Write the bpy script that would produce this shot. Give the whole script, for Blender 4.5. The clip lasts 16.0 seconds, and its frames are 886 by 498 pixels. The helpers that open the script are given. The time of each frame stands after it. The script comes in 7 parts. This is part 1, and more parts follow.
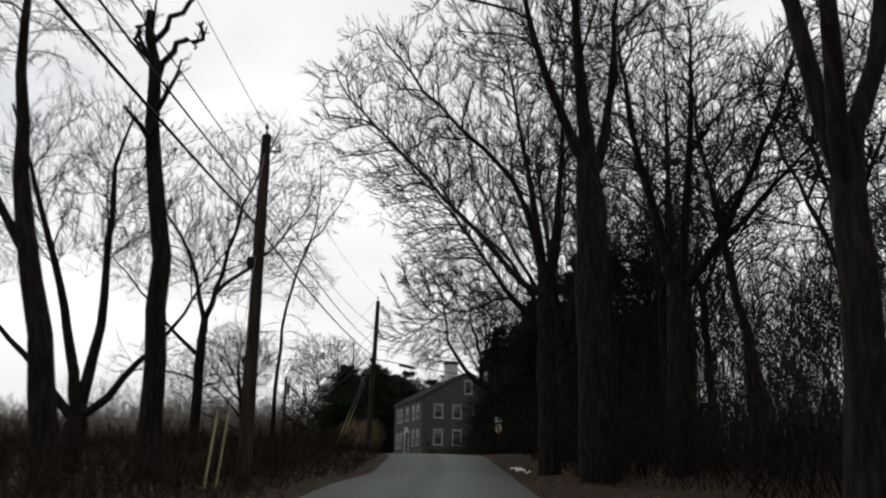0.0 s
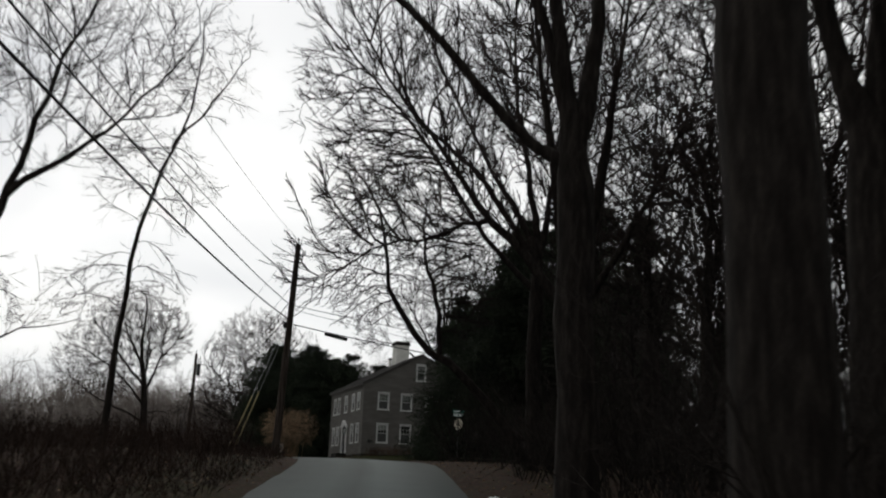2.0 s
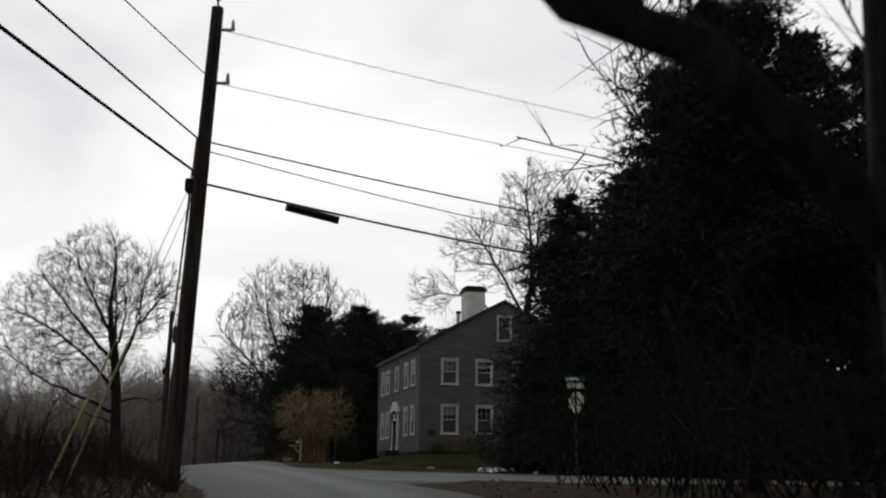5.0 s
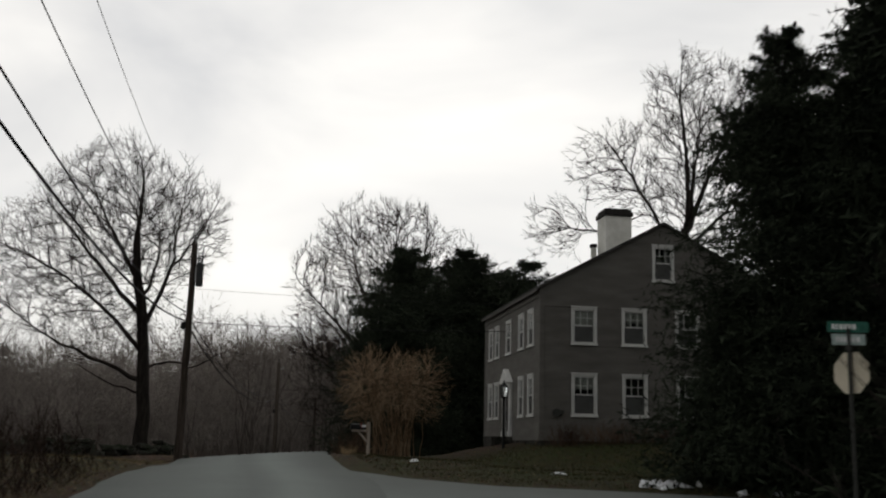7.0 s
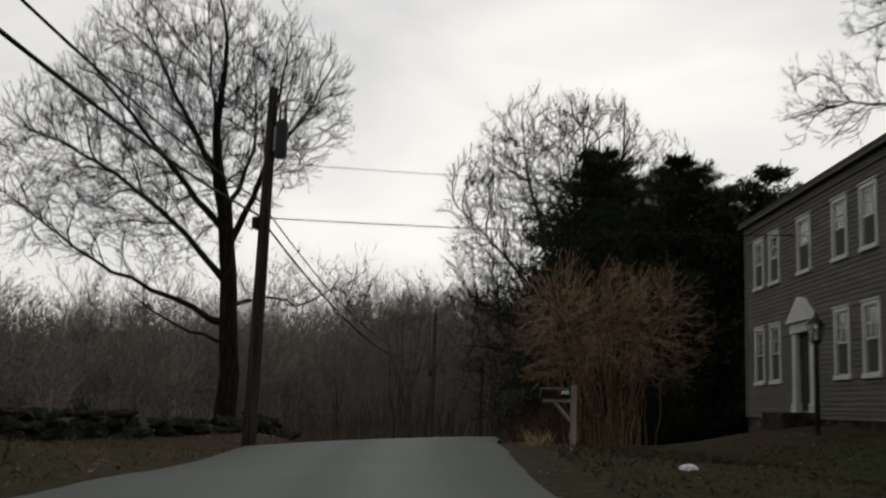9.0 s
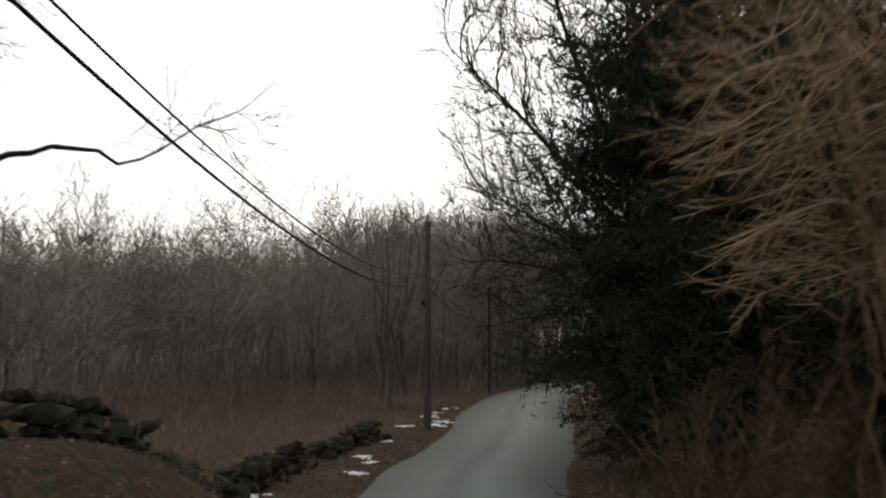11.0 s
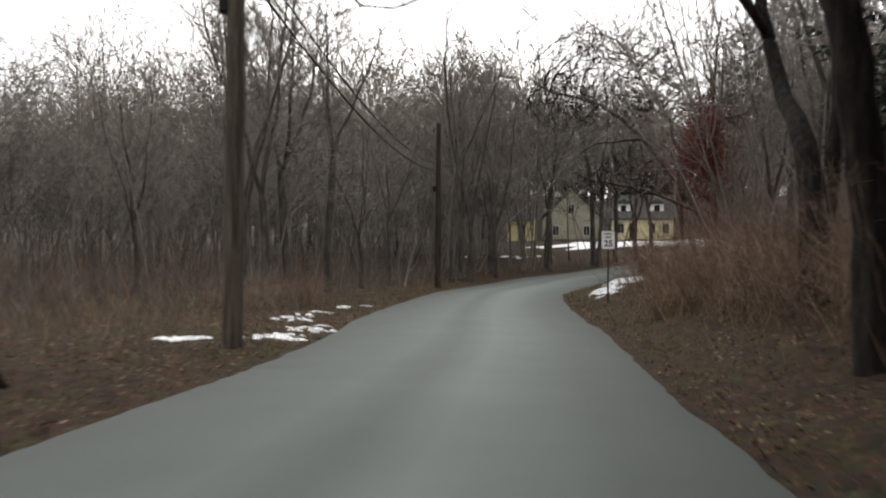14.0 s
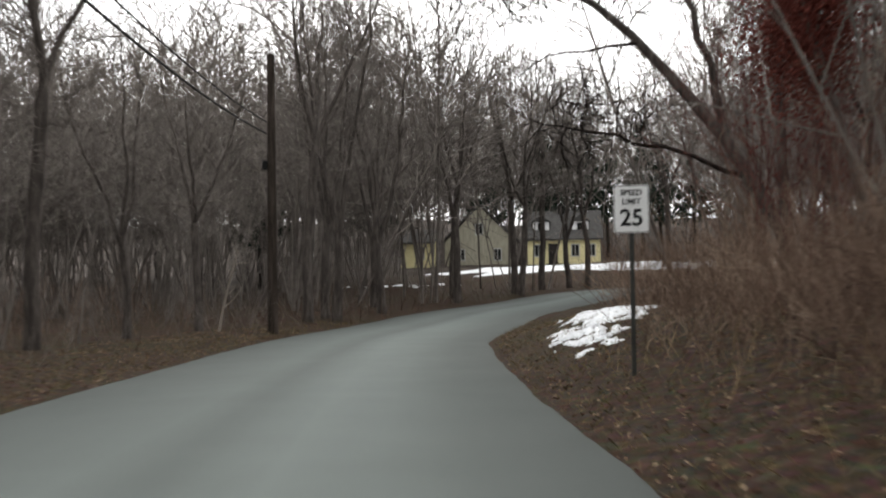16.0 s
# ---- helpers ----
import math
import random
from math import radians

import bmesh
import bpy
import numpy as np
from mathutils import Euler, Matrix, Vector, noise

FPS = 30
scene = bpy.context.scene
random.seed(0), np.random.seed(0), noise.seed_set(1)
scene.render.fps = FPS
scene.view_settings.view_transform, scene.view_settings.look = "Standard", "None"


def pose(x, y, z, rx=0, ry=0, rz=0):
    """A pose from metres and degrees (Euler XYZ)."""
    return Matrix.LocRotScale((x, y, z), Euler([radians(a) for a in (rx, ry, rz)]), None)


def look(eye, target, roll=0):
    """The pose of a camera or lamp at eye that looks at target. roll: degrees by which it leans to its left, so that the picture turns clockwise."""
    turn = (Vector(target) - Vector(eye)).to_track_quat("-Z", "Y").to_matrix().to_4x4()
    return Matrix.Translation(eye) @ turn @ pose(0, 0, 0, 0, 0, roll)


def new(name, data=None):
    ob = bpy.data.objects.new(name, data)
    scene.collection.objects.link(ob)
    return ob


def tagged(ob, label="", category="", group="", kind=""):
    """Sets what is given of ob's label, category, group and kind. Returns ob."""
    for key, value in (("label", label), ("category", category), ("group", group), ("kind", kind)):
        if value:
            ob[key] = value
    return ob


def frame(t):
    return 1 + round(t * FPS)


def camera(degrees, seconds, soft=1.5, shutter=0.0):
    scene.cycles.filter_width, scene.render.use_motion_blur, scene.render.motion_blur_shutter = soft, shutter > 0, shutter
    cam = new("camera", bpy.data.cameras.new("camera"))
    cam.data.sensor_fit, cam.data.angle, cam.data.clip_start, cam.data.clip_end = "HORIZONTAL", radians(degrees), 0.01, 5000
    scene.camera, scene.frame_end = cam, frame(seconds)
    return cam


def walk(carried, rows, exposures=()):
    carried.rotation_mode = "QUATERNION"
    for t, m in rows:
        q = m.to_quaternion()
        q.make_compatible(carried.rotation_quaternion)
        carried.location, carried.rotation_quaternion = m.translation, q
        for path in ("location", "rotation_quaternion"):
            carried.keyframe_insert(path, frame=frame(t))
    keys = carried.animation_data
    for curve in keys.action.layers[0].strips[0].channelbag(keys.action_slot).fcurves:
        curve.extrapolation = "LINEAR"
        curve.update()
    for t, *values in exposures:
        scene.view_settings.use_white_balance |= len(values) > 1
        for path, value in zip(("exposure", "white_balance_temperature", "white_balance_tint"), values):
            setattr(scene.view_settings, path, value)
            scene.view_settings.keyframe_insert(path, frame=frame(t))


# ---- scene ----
cam = camera(46.5, 16.0, 2.1, 0.4)
PATH = [
    (0, (0.653, 1.996, 1.24), (0.666, 3.937, 1.722), 0.9),
    (0.5, (1.305, 5.389, 1.273), (1.316, 7.327, 1.768), 3.1),
    (1, (1.485, 10.595, 1.615), (1.507, 12.53, 2.12), 1.3),
    (1.5, (1.348, 16.192, 1.931), (1.405, 18.132, 2.413), 0.2),
    (2, (1.503, 21.922, 2.754), (1.596, 23.863, 3.227), 2.1),
    (2.5, (1.665, 26.82, 2.92), (1.769, 28.766, 3.37), 1.1),
    (3, (1.787, 32.188, 3.034), (1.826, 34.123, 3.536), 2.1),
    (3.5, (2.234, 36.138, 2.964), (2.134, 38.069, 3.474), 1.9),
    (4, (2.296, 41.498, 3.563), (2.262, 43.441, 4.035), 0.4),
    (6.3, (2.161, 62.516, 5.743), (1.918, 64.464, 6.129), 1.3),
    (6.5, (2.234, 64.419, 5.88), (1.923, 66.361, 6.244), 1.0),
    (7, (1.456, 69.142, 6.105), (1.171, 71.087, 6.473), 1.3),
    (7.5, (0.682, 73.763, 6.149), (0.196, 75.636, 6.657), 3.6),
    (8, (-0.728, 77.825, 6.244), (-1.256, 79.662, 6.832), 3.0),
    (8.5, (-1.732, 82.361, 6.127), (-2.309, 84.221, 6.578), 2.0),
    (9, (-3.07, 86.607, 6.294), (-3.668, 88.492, 6.593), 1.9),
    (9.5, (-4.254, 90.592, 6.823), (-4.958, 92.454, 7.02), 1.0),
    (10, (-5.684, 95.088, 6.709), (-6.283, 96.993, 6.834), -0.6),
    (10.2, (-6.244, 96.877, 6.69), (-6.889, 98.764, 6.845), -0.8),
    (10.8, (-7.95, 102.6, 6.69), (-8.56, 104.5, 6.86), -0.3),
    (11.4, (-9.6, 108.3, 6.5), (-10.17, 110.2, 6.67), 0.2),
    (11.9, (-10.85, 113.1, 5.6), (-11.38, 115.02, 5.79), 0.7),
    (12.3, (-11.835, 116.986, 4.23), (-12.338, 118.911, 4.428), 1.1),
    (12.5, (-12.369, 119.106, 4.31), (-12.888, 121.03, 4.482), 0.1),
    (12.8, (-13.125, 122.223, 4.298), (-13.667, 124.142, 4.457), 0.8),
    (13, (-13.714, 124.834, 3.932), (-14.267, 126.751, 4.071), 1.3),
    (13.5, (-14.572, 129.431, 4.111), (-15.072, 131.367, 4.168), 1.6),
    (14, (-15.802, 135.439, 3.959), (-16.336, 137.367, 3.962), 0.3),
    (14.5, (-16.801, 141.152, 3.823), (-17.232, 143.104, 3.867), 0.4),
    (15, (-17.933, 146.951, 3.637), (-18.318, 148.911, 3.724), 0.0),
    (15.3, (-18.538, 150.637, 3.476), (-18.896, 152.602, 3.573), 0.8),
    (15.5, (-19.011, 152.369, 3.58), (-19.358, 154.338, 3.657), -0.2),
    (16, (-19.996, 158.203, 3.385), (-20.343, 160.171, 3.455), -0.8),
]
EXPOSURES = [(0, -0.15, 6500, 10), (4, -0.15, 6500, 10), (6.5, -0.2, 6600, 10), (7, -0.2, 6700, 10), (7.5, -0.38, 6700, 10), (8, -0.42, 6700, 10), (8.5, -0.58, 6700, 10), (9, -0.3, 6800, 10), (9.5, 0.04, 6900, 10), (10.2, 0.3, 6900, 10), (12.3, 0.95, 6800, 10), (13, 1.0, 6800, 10), (13.5, 1.38, 6700, 10), (14, 1.36, 6700, 10), (15, 1.3, 6700, 10), (16, 1.4, 6600, 10)]
walk(cam, [(t, look(eye, target, roll)) for t, eye, target, roll in PATH], EXPOSURES)

# ---- daylight: high overcast, no visible sun ----
world = bpy.data.worlds.new("overcast_sky")
scene.world = world
world.use_nodes = True
wt = world.node_tree
wt.nodes.clear()


def wnode(kind, **kw):
    n = wt.nodes.new(kind)
    for k, v in kw.items():
        n.inputs[k].default_value = v
    return n


w_out = wnode("ShaderNodeOutputWorld")
w_bg = wnode("ShaderNodeBackground", Strength=1.0)
w_sky = wnode("ShaderNodeTexSky")
w_sky.sky_type, w_sky.sun_disc = "NISHITA", False
w_sky.sun_elevation, w_sky.sun_rotation = radians(40), radians(-42)
w_dim = wnode("ShaderNodeMix")
w_dim.data_type, w_dim.blend_type = "RGBA", "MULTIPLY"
w_dim.inputs[0].default_value = 1.0
w_dim.inputs[7].default_value = (0.1, 0.1, 0.1, 1)
w_co = wnode("ShaderNodeTexCoord")
w_map = wnode("ShaderNodeMapping")
w_map.inputs["Scale"].default_value = (1.0, 1.0, 2.6)
w_noise = wnode("ShaderNodeTexNoise", Scale=2.1, Detail=5.0, Roughness=0.5, Distortion=0.5)
w_ramp = wnode("ShaderNodeValToRGB")
w_ramp.color_ramp.elements[0].position, w_ramp.color_ramp.elements[0].color = 0.30, (0.70, 0.715, 0.735, 1)
w_ramp.color_ramp.elements[1].position, w_ramp.color_ramp.elements[1].color = 0.68, (1.12, 1.11, 1.08, 1)
w_mix = wnode("ShaderNodeMix")
w_mix.data_type = "RGBA"
w_mix.inputs[0].default_value = 0.93
wl = wt.links.new
wl(w_sky.outputs[0], w_dim.inputs[6])
wl(w_co.outputs["Generated"], w_map.inputs[0])
wl(w_map.outputs[0], w_noise.inputs["Vector"])
wl(w_noise.outputs["Fac"], w_ramp.inputs[0])
wl(w_dim.outputs[2], w_mix.inputs[6])
wl(w_ramp.outputs[0], w_mix.inputs[7])
w_dir = wnode("ShaderNodeVectorMath")
w_dir.operation = "DOT_PRODUCT"
w_dir.inputs[1].default_value = (-0.12, 0.9, 0.42)
w_glow = wnode("ShaderNodeMapRange")
w_glow.inputs[1].default_value, w_glow.inputs[2].default_value = -0.9, 1.0
w_glow.inputs[3].default_value, w_glow.inputs[4].default_value = 0.5, 1.14
w_mul = wnode("ShaderNodeMix")
w_mul.data_type, w_mul.blend_type = "RGBA", "MULTIPLY"
w_mul.inputs[0].default_value = 1.0
wl(w_co.outputs["Generated"], w_dir.inputs[0])
wl(w_dir.outputs["Value"], w_glow.inputs[0])
wl(w_mix.outputs[2], w_mul.inputs[6])
wl(w_glow.outputs[0], w_mul.inputs[7])
wl(w_mul.outputs[2], w_bg.inputs["Color"])
wl(w_bg.outputs[0], w_out.inputs[0])

sun_data = bpy.data.lights.new("veiled_sun", "SUN")
sun_data.energy, sun_data.angle, sun_data.color = 0.35, radians(25), (1.0, 0.96, 0.9)
sun = new("veiled_sun", sun_data)
sun.matrix_world = look((-6, 162, 60), (0, 100, 0))


# ---- materials ----
def material(name, colours, scale=4.0, rough=0.85, bump=0.3, bump_scale=30.0, metal=0.0, island=0.0, stretch=(1, 1, 1), spec=0.08, detail=6.0):
    """A surface whose colour runs through the given stops by two layers of noise, with fine relief."""
    m = bpy.data.materials.new(name)
    m.use_nodes = True
    nt = m.node_tree
    b = nt.nodes["Principled BSDF"]
    b.inputs["Roughness"].default_value = rough
    b.inputs["Metallic"].default_value = metal
    b.inputs["Specular IOR Level"].default_value = spec
    co = nt.nodes.new("ShaderNodeTexCoord")
    mp = nt.nodes.new("ShaderNodeMapping")
    mp.inputs["Scale"].default_value = stretch
    nt.links.new(co.outputs["Object"], mp.inputs[0])
    n1 = nt.nodes.new("ShaderNodeTexNoise")
    n1.inputs["Scale"].default_value, n1.inputs["Detail"].default_value = scale, detail
    n2 = nt.nodes.new("ShaderNodeTexNoise")
    n2.inputs["Scale"].default_value, n2.inputs["Detail"].default_value = bump_scale, 4.0
    for n in (n1, n2):
        nt.links.new(mp.outputs[0], n.inputs["Vector"])
    add = nt.nodes.new("ShaderNodeMath")
    add.operation = "MULTIPLY_ADD"
    add.inputs[1].default_value, add.inputs[2].default_value = 0.45, -0.225
    nt.links.new(n2.outputs["Fac"], add.inputs[0])
    tot = nt.nodes.new("ShaderNodeMath")
    tot.operation = "ADD"
    nt.links.new(n1.outputs["Fac"], tot.inputs[0])
    nt.links.new(add.outputs[0], tot.inputs[1])
    last = tot
    if island:
        geo = nt.nodes.new("ShaderNodeNewGeometry")
        k = nt.nodes.new("ShaderNodeMath")
        k.operation = "MULTIPLY_ADD"
        k.inputs[1].default_value, k.inputs[2].default_value = island, -island / 2
        nt.links.new(geo.outputs["Random Per Island"], k.inputs[0])
        last = nt.nodes.new("ShaderNodeMath")
        last.operation = "ADD"
        nt.links.new(tot.outputs[0], last.inputs[0])
        nt.links.new(k.outputs[0], last.inputs[1])
    ramp = nt.nodes.new("ShaderNodeValToRGB")
    el = ramp.color_ramp.elements
    while len(el) < len(colours):
        el.new(0.5)
    for i, c in enumerate(colours):
        el[i].position = 0.3 + 0.4 * i / max(1, len(colours) - 1)
        el[i].color = (*c, 1)
    nt.links.new(last.outputs[0], ramp.inputs[0])
    nt.links.new(ramp.outputs[0], b.inputs["Base Color"])
    if bump:
        bp = nt.nodes.new("ShaderNodeBump")
        bp.inputs["Strength"].default_value, bp.inputs["Distance"].default_value = bump, 0.02
        nt.links.new(tot.outputs[0], bp.inputs["Height"])
        nt.links.new(bp.outputs[0], b.inputs["Normal"])
    return m


M = {}
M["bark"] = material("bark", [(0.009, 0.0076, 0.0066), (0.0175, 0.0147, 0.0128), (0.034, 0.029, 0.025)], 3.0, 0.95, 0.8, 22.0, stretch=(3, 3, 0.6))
M["grey_bark"] = material("grey_bark", [(0.036, 0.031, 0.028), (0.07, 0.06, 0.054), (0.12, 0.105, 0.094)], 3.0, 0.95, 0.7, 20.0, stretch=(3, 3, 0.6))
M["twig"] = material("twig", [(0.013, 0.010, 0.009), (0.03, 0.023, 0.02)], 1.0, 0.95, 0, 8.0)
# grey-brown bark lightened, with the distance haze put into the colour
M["woods"] = material("hazy_woods_bark", [(0.085, 0.074, 0.067), (0.142, 0.125, 0.113), (0.21, 0.187, 0.168)], 0.35, 0.95, 0, 3.0, island=0.15)
M["brush"] = material("brush", [(0.028, 0.017, 0.012), (0.06, 0.037, 0.024), (0.11, 0.075, 0.05)], 0.8, 0.95, 0, 6.0, island=0.3)
M["bankbrush"] = material("red_brown_brush", [(0.062, 0.04, 0.031), (0.135, 0.09, 0.067), (0.255, 0.188, 0.14)], 0.8, 0.95, 0, 6.0, island=0.35)
# red-brown brush darkened: shade among the first stretch's stems is in the colour
M["shaded_brush"] = material("shaded_red_brown_brush", [(0.0105, 0.0068, 0.0052), (0.021, 0.0134, 0.01), (0.038, 0.0255, 0.0195)], 0.8, 0.95, 0, 6.0, island=0.3)
# brown woods again, darker: shade inside the dense stand is in the colour
M["shaded_wood"] = material("shaded_hill_wood", [(0.022, 0.0175, 0.015), (0.036, 0.029, 0.025), (0.056, 0.046, 0.04)], 0.35, 0.95, 0, 3.0, island=0.15)
M["tanbrush"] = material("tan_brush", [(0.1, 0.066, 0.04), (0.2, 0.136, 0.084), (0.33, 0.247, 0.165)], 0.9, 0.9, 0, 6.0, island=0.35)
M["red"] = material("red_berries", [(0.085, 0.021, 0.016), (0.17, 0.047, 0.036)], 1.5, 0.8, 0, 9.0, island=0.3)
M["vine"] = material("dull_red_vine", [(0.05, 0.019, 0.016), (0.1, 0.036, 0.03), (0.16, 0.066, 0.054)], 0.8, 0.9, 0, 6.0, island=0.3)
M["needle"] = material("needles", [(0.012, 0.016, 0.0105), (0.022, 0.029, 0.018), (0.035, 0.045, 0.028)], 0.9, 0.8, 0, 5.0, island=0.25)
M["needle2"] = material("blue_green_needles", [(0.010, 0.018, 0.013), (0.022, 0.036, 0.026), (0.04, 0.055, 0.034)], 0.9, 0.8, 0, 5.0, island=0.25)
M["pole"] = material("pole_wood", [(0.018, 0.014, 0.011), (0.036, 0.028, 0.023), (0.065, 0.052, 0.044)], 2.5, 0.9, 0.4, 18.0, stretch=(4, 4, 0.3))
# lit copy of the pole wood: sunlight on one pole put into its colour
M["sunlit_pole"] = material("sunlit_pole_wood", [(0.04, 0.033, 0.027), (0.075, 0.062, 0.052), (0.125, 0.106, 0.09)], 2.5, 0.9, 0.4, 18.0, stretch=(4, 4, 0.3))
M["cable"] = material("cable", [(0.012, 0.012, 0.012), (0.02, 0.02, 0.02)], 2.0, 0.6, 0)
M["steel"] = material("galvanised_steel", [(0.25, 0.26, 0.26), (0.36, 0.37, 0.37)], 6.0, 0.5, 0.1, 40.0, metal=0.6)
M["can"] = material("transformer_grey", [(0.028, 0.03, 0.03), (0.05, 0.052, 0.052)], 3.0, 0.5, 0.1)
M["guard"] = material("yellow_guard", [(0.3, 0.26, 0.13), (0.42, 0.37, 0.2)], 3.0, 0.6, 0.1)
M["clap"] = material("grey_clapboard", [(0.088, 0.084, 0.076), (0.105, 0.10, 0.092), (0.125, 0.12, 0.11)], 0.8, 0.8, 0.15, 14.0, stretch=(1, 1, 4))
M["trim"] = material("white_trim", [(0.42, 0.43, 0.42), (0.54, 0.54, 0.52)], 2.0, 0.6, 0.1)
M["roof"] = material("roof_shingle", [(0.035, 0.034, 0.034), (0.06, 0.058, 0.056), (0.085, 0.082, 0.08)], 4.0, 0.9, 0.6, 25.0)
M["chimney"] = material("white_chimney", [(0.5, 0.5, 0.46), (0.66, 0.66, 0.62)], 2.0, 0.85, 0.4, 14.0)
M["soot"] = material("black_brick", [(0.015, 0.014, 0.014), (0.035, 0.032, 0.03)], 5.0, 0.9, 0.4)
M["blind"] = material("window_shade", [(0.2, 0.2, 0.18), (0.28, 0.28, 0.255)], 2.0, 0.9, 0)
M["inside"] = material("dark_room", [(0.02, 0.02, 0.02), (0.04, 0.038, 0.035)], 1.0, 0.9, 0)
M["screen"] = material("insect_screen", [(0.05, 0.052, 0.05), (0.07, 0.072, 0.07)], 2.0, 0.9, 0)
M["curtain"] = material("pale_curtain", [(0.07, 0.07, 0.066), (0.13, 0.13, 0.122)], 3.0, 0.9, 0.2, 10.0, stretch=(6, 6, 1))
M["door"] = material("dark_door", [(0.02, 0.018, 0.017), (0.035, 0.03, 0.028)], 2.0, 0.5, 0.1)
M["snow"] = material("old_snow", [(0.62, 0.64, 0.67), (0.8, 0.82, 0.84)], 2.0, 0.8, 0.5, 12.0)
M["leaf"] = material("oak_leaf", [(0.05, 0.031, 0.02), (0.1, 0.064, 0.041), (0.2, 0.14, 0.092)], 1.2, 0.9, 0, 6.0, island=0.5)
M["leaf_pale"] = material("pale_oak_leaf", [(0.075, 0.048, 0.032), (0.15, 0.1, 0.066), (0.28, 0.205, 0.14)], 1.2, 0.9, 0, 6.0, island=0.5)
M["grass"] = material("winter_grass", [(0.022, 0.028, 0.009), (0.046, 0.052, 0.018), (0.085, 0.08, 0.036)], 1.2, 0.9, 0, 8.0, island=0.4)
M["dull_grass"] = material("dull_winter_grass", [(0.018, 0.019, 0.008), (0.034, 0.034, 0.015), (0.065, 0.058, 0.03)], 1.2, 0.9, 0, 8.0, island=0.4)
M["straw"] = material("dry_grass", [(0.16, 0.11, 0.055), (0.28, 0.2, 0.11), (0.4, 0.31, 0.19)], 1.2, 0.9, 0, 8.0, island=0.4)
M["verge_grass"] = material("verge_grass", [(0.06, 0.052, 0.024), (0.11, 0.09, 0.044), (0.18, 0.14, 0.08)], 1.2, 0.9, 0, 8.0, island=0.4)
M["signwhite"] = material("sign_white", [(0.72, 0.73, 0.73), (0.8, 0.8, 0.8)], 2.0, 0.45, 0)
M["signblack"] = material("sign_black", [(0.015, 0.015, 0.016), (0.025, 0.025, 0.025)], 2.0, 0.5, 0)
M["signback"] = material("bare_sign_back", [(0.42, 0.38, 0.3), (0.55, 0.5, 0.4)], 2.0, 0.5, 0.1, metal=0.15)
M["green"] = material("street_sign_green", [(0.03, 0.11, 0.085), (0.045, 0.15, 0.115)], 2.0, 0.45, 0)
M["greengrey"] = material("pale_green_sign", [(0.3, 0.38, 0.36), (0.4, 0.48, 0.46)], 2.0, 0.45, 0)
M["post"] = material("dark_post", [(0.03, 0.032, 0.03), (0.055, 0.055, 0.05)], 3.0, 0.6, 0.1)
M["grey_wood"] = material("weathered_wood", [(0.2, 0.17, 0.14), (0.34, 0.3, 0.26)], 3.0, 0.9, 0.4, 20.0, stretch=(4, 4, 0.4))
M["black"] = material("black_enamel", [(0.01, 0.01, 0.01), (0.02, 0.02, 0.02)], 2.0, 0.5, 0)
M["yellow"] = material("yellow_siding", [(0.7, 0.63, 0.35), (0.8, 0.73, 0.43)], 1.0, 0.8, 0.1, 10.0, stretch=(1, 1, 5))
M["cream"] = material("cream_boards", [(0.28, 0.265, 0.21), (0.42, 0.4, 0.32)], 1.0, 0.8, 0.1, 10.0, stretch=(5, 1, 1))
M["farroof"] = material("dark_shingle", [(0.05, 0.048, 0.047), (0.08, 0.078, 0.075)], 3.0, 0.9, 0.3)


def glass_material():
    m = bpy.data.materials.new("window_glass")
    m.use_nodes = True
    b = m.node_tree.nodes["Principled BSDF"]
    b.inputs["Base Color"].default_value = (0.9, 0.95, 0.95, 1)
    b.inputs["Roughness"].default_value = 0.03
    b.inputs["Transmission Weight"].default_value = 1.0
    b.inputs["IOR"].default_value = 1.3
    return m


M["glass"] = glass_material()


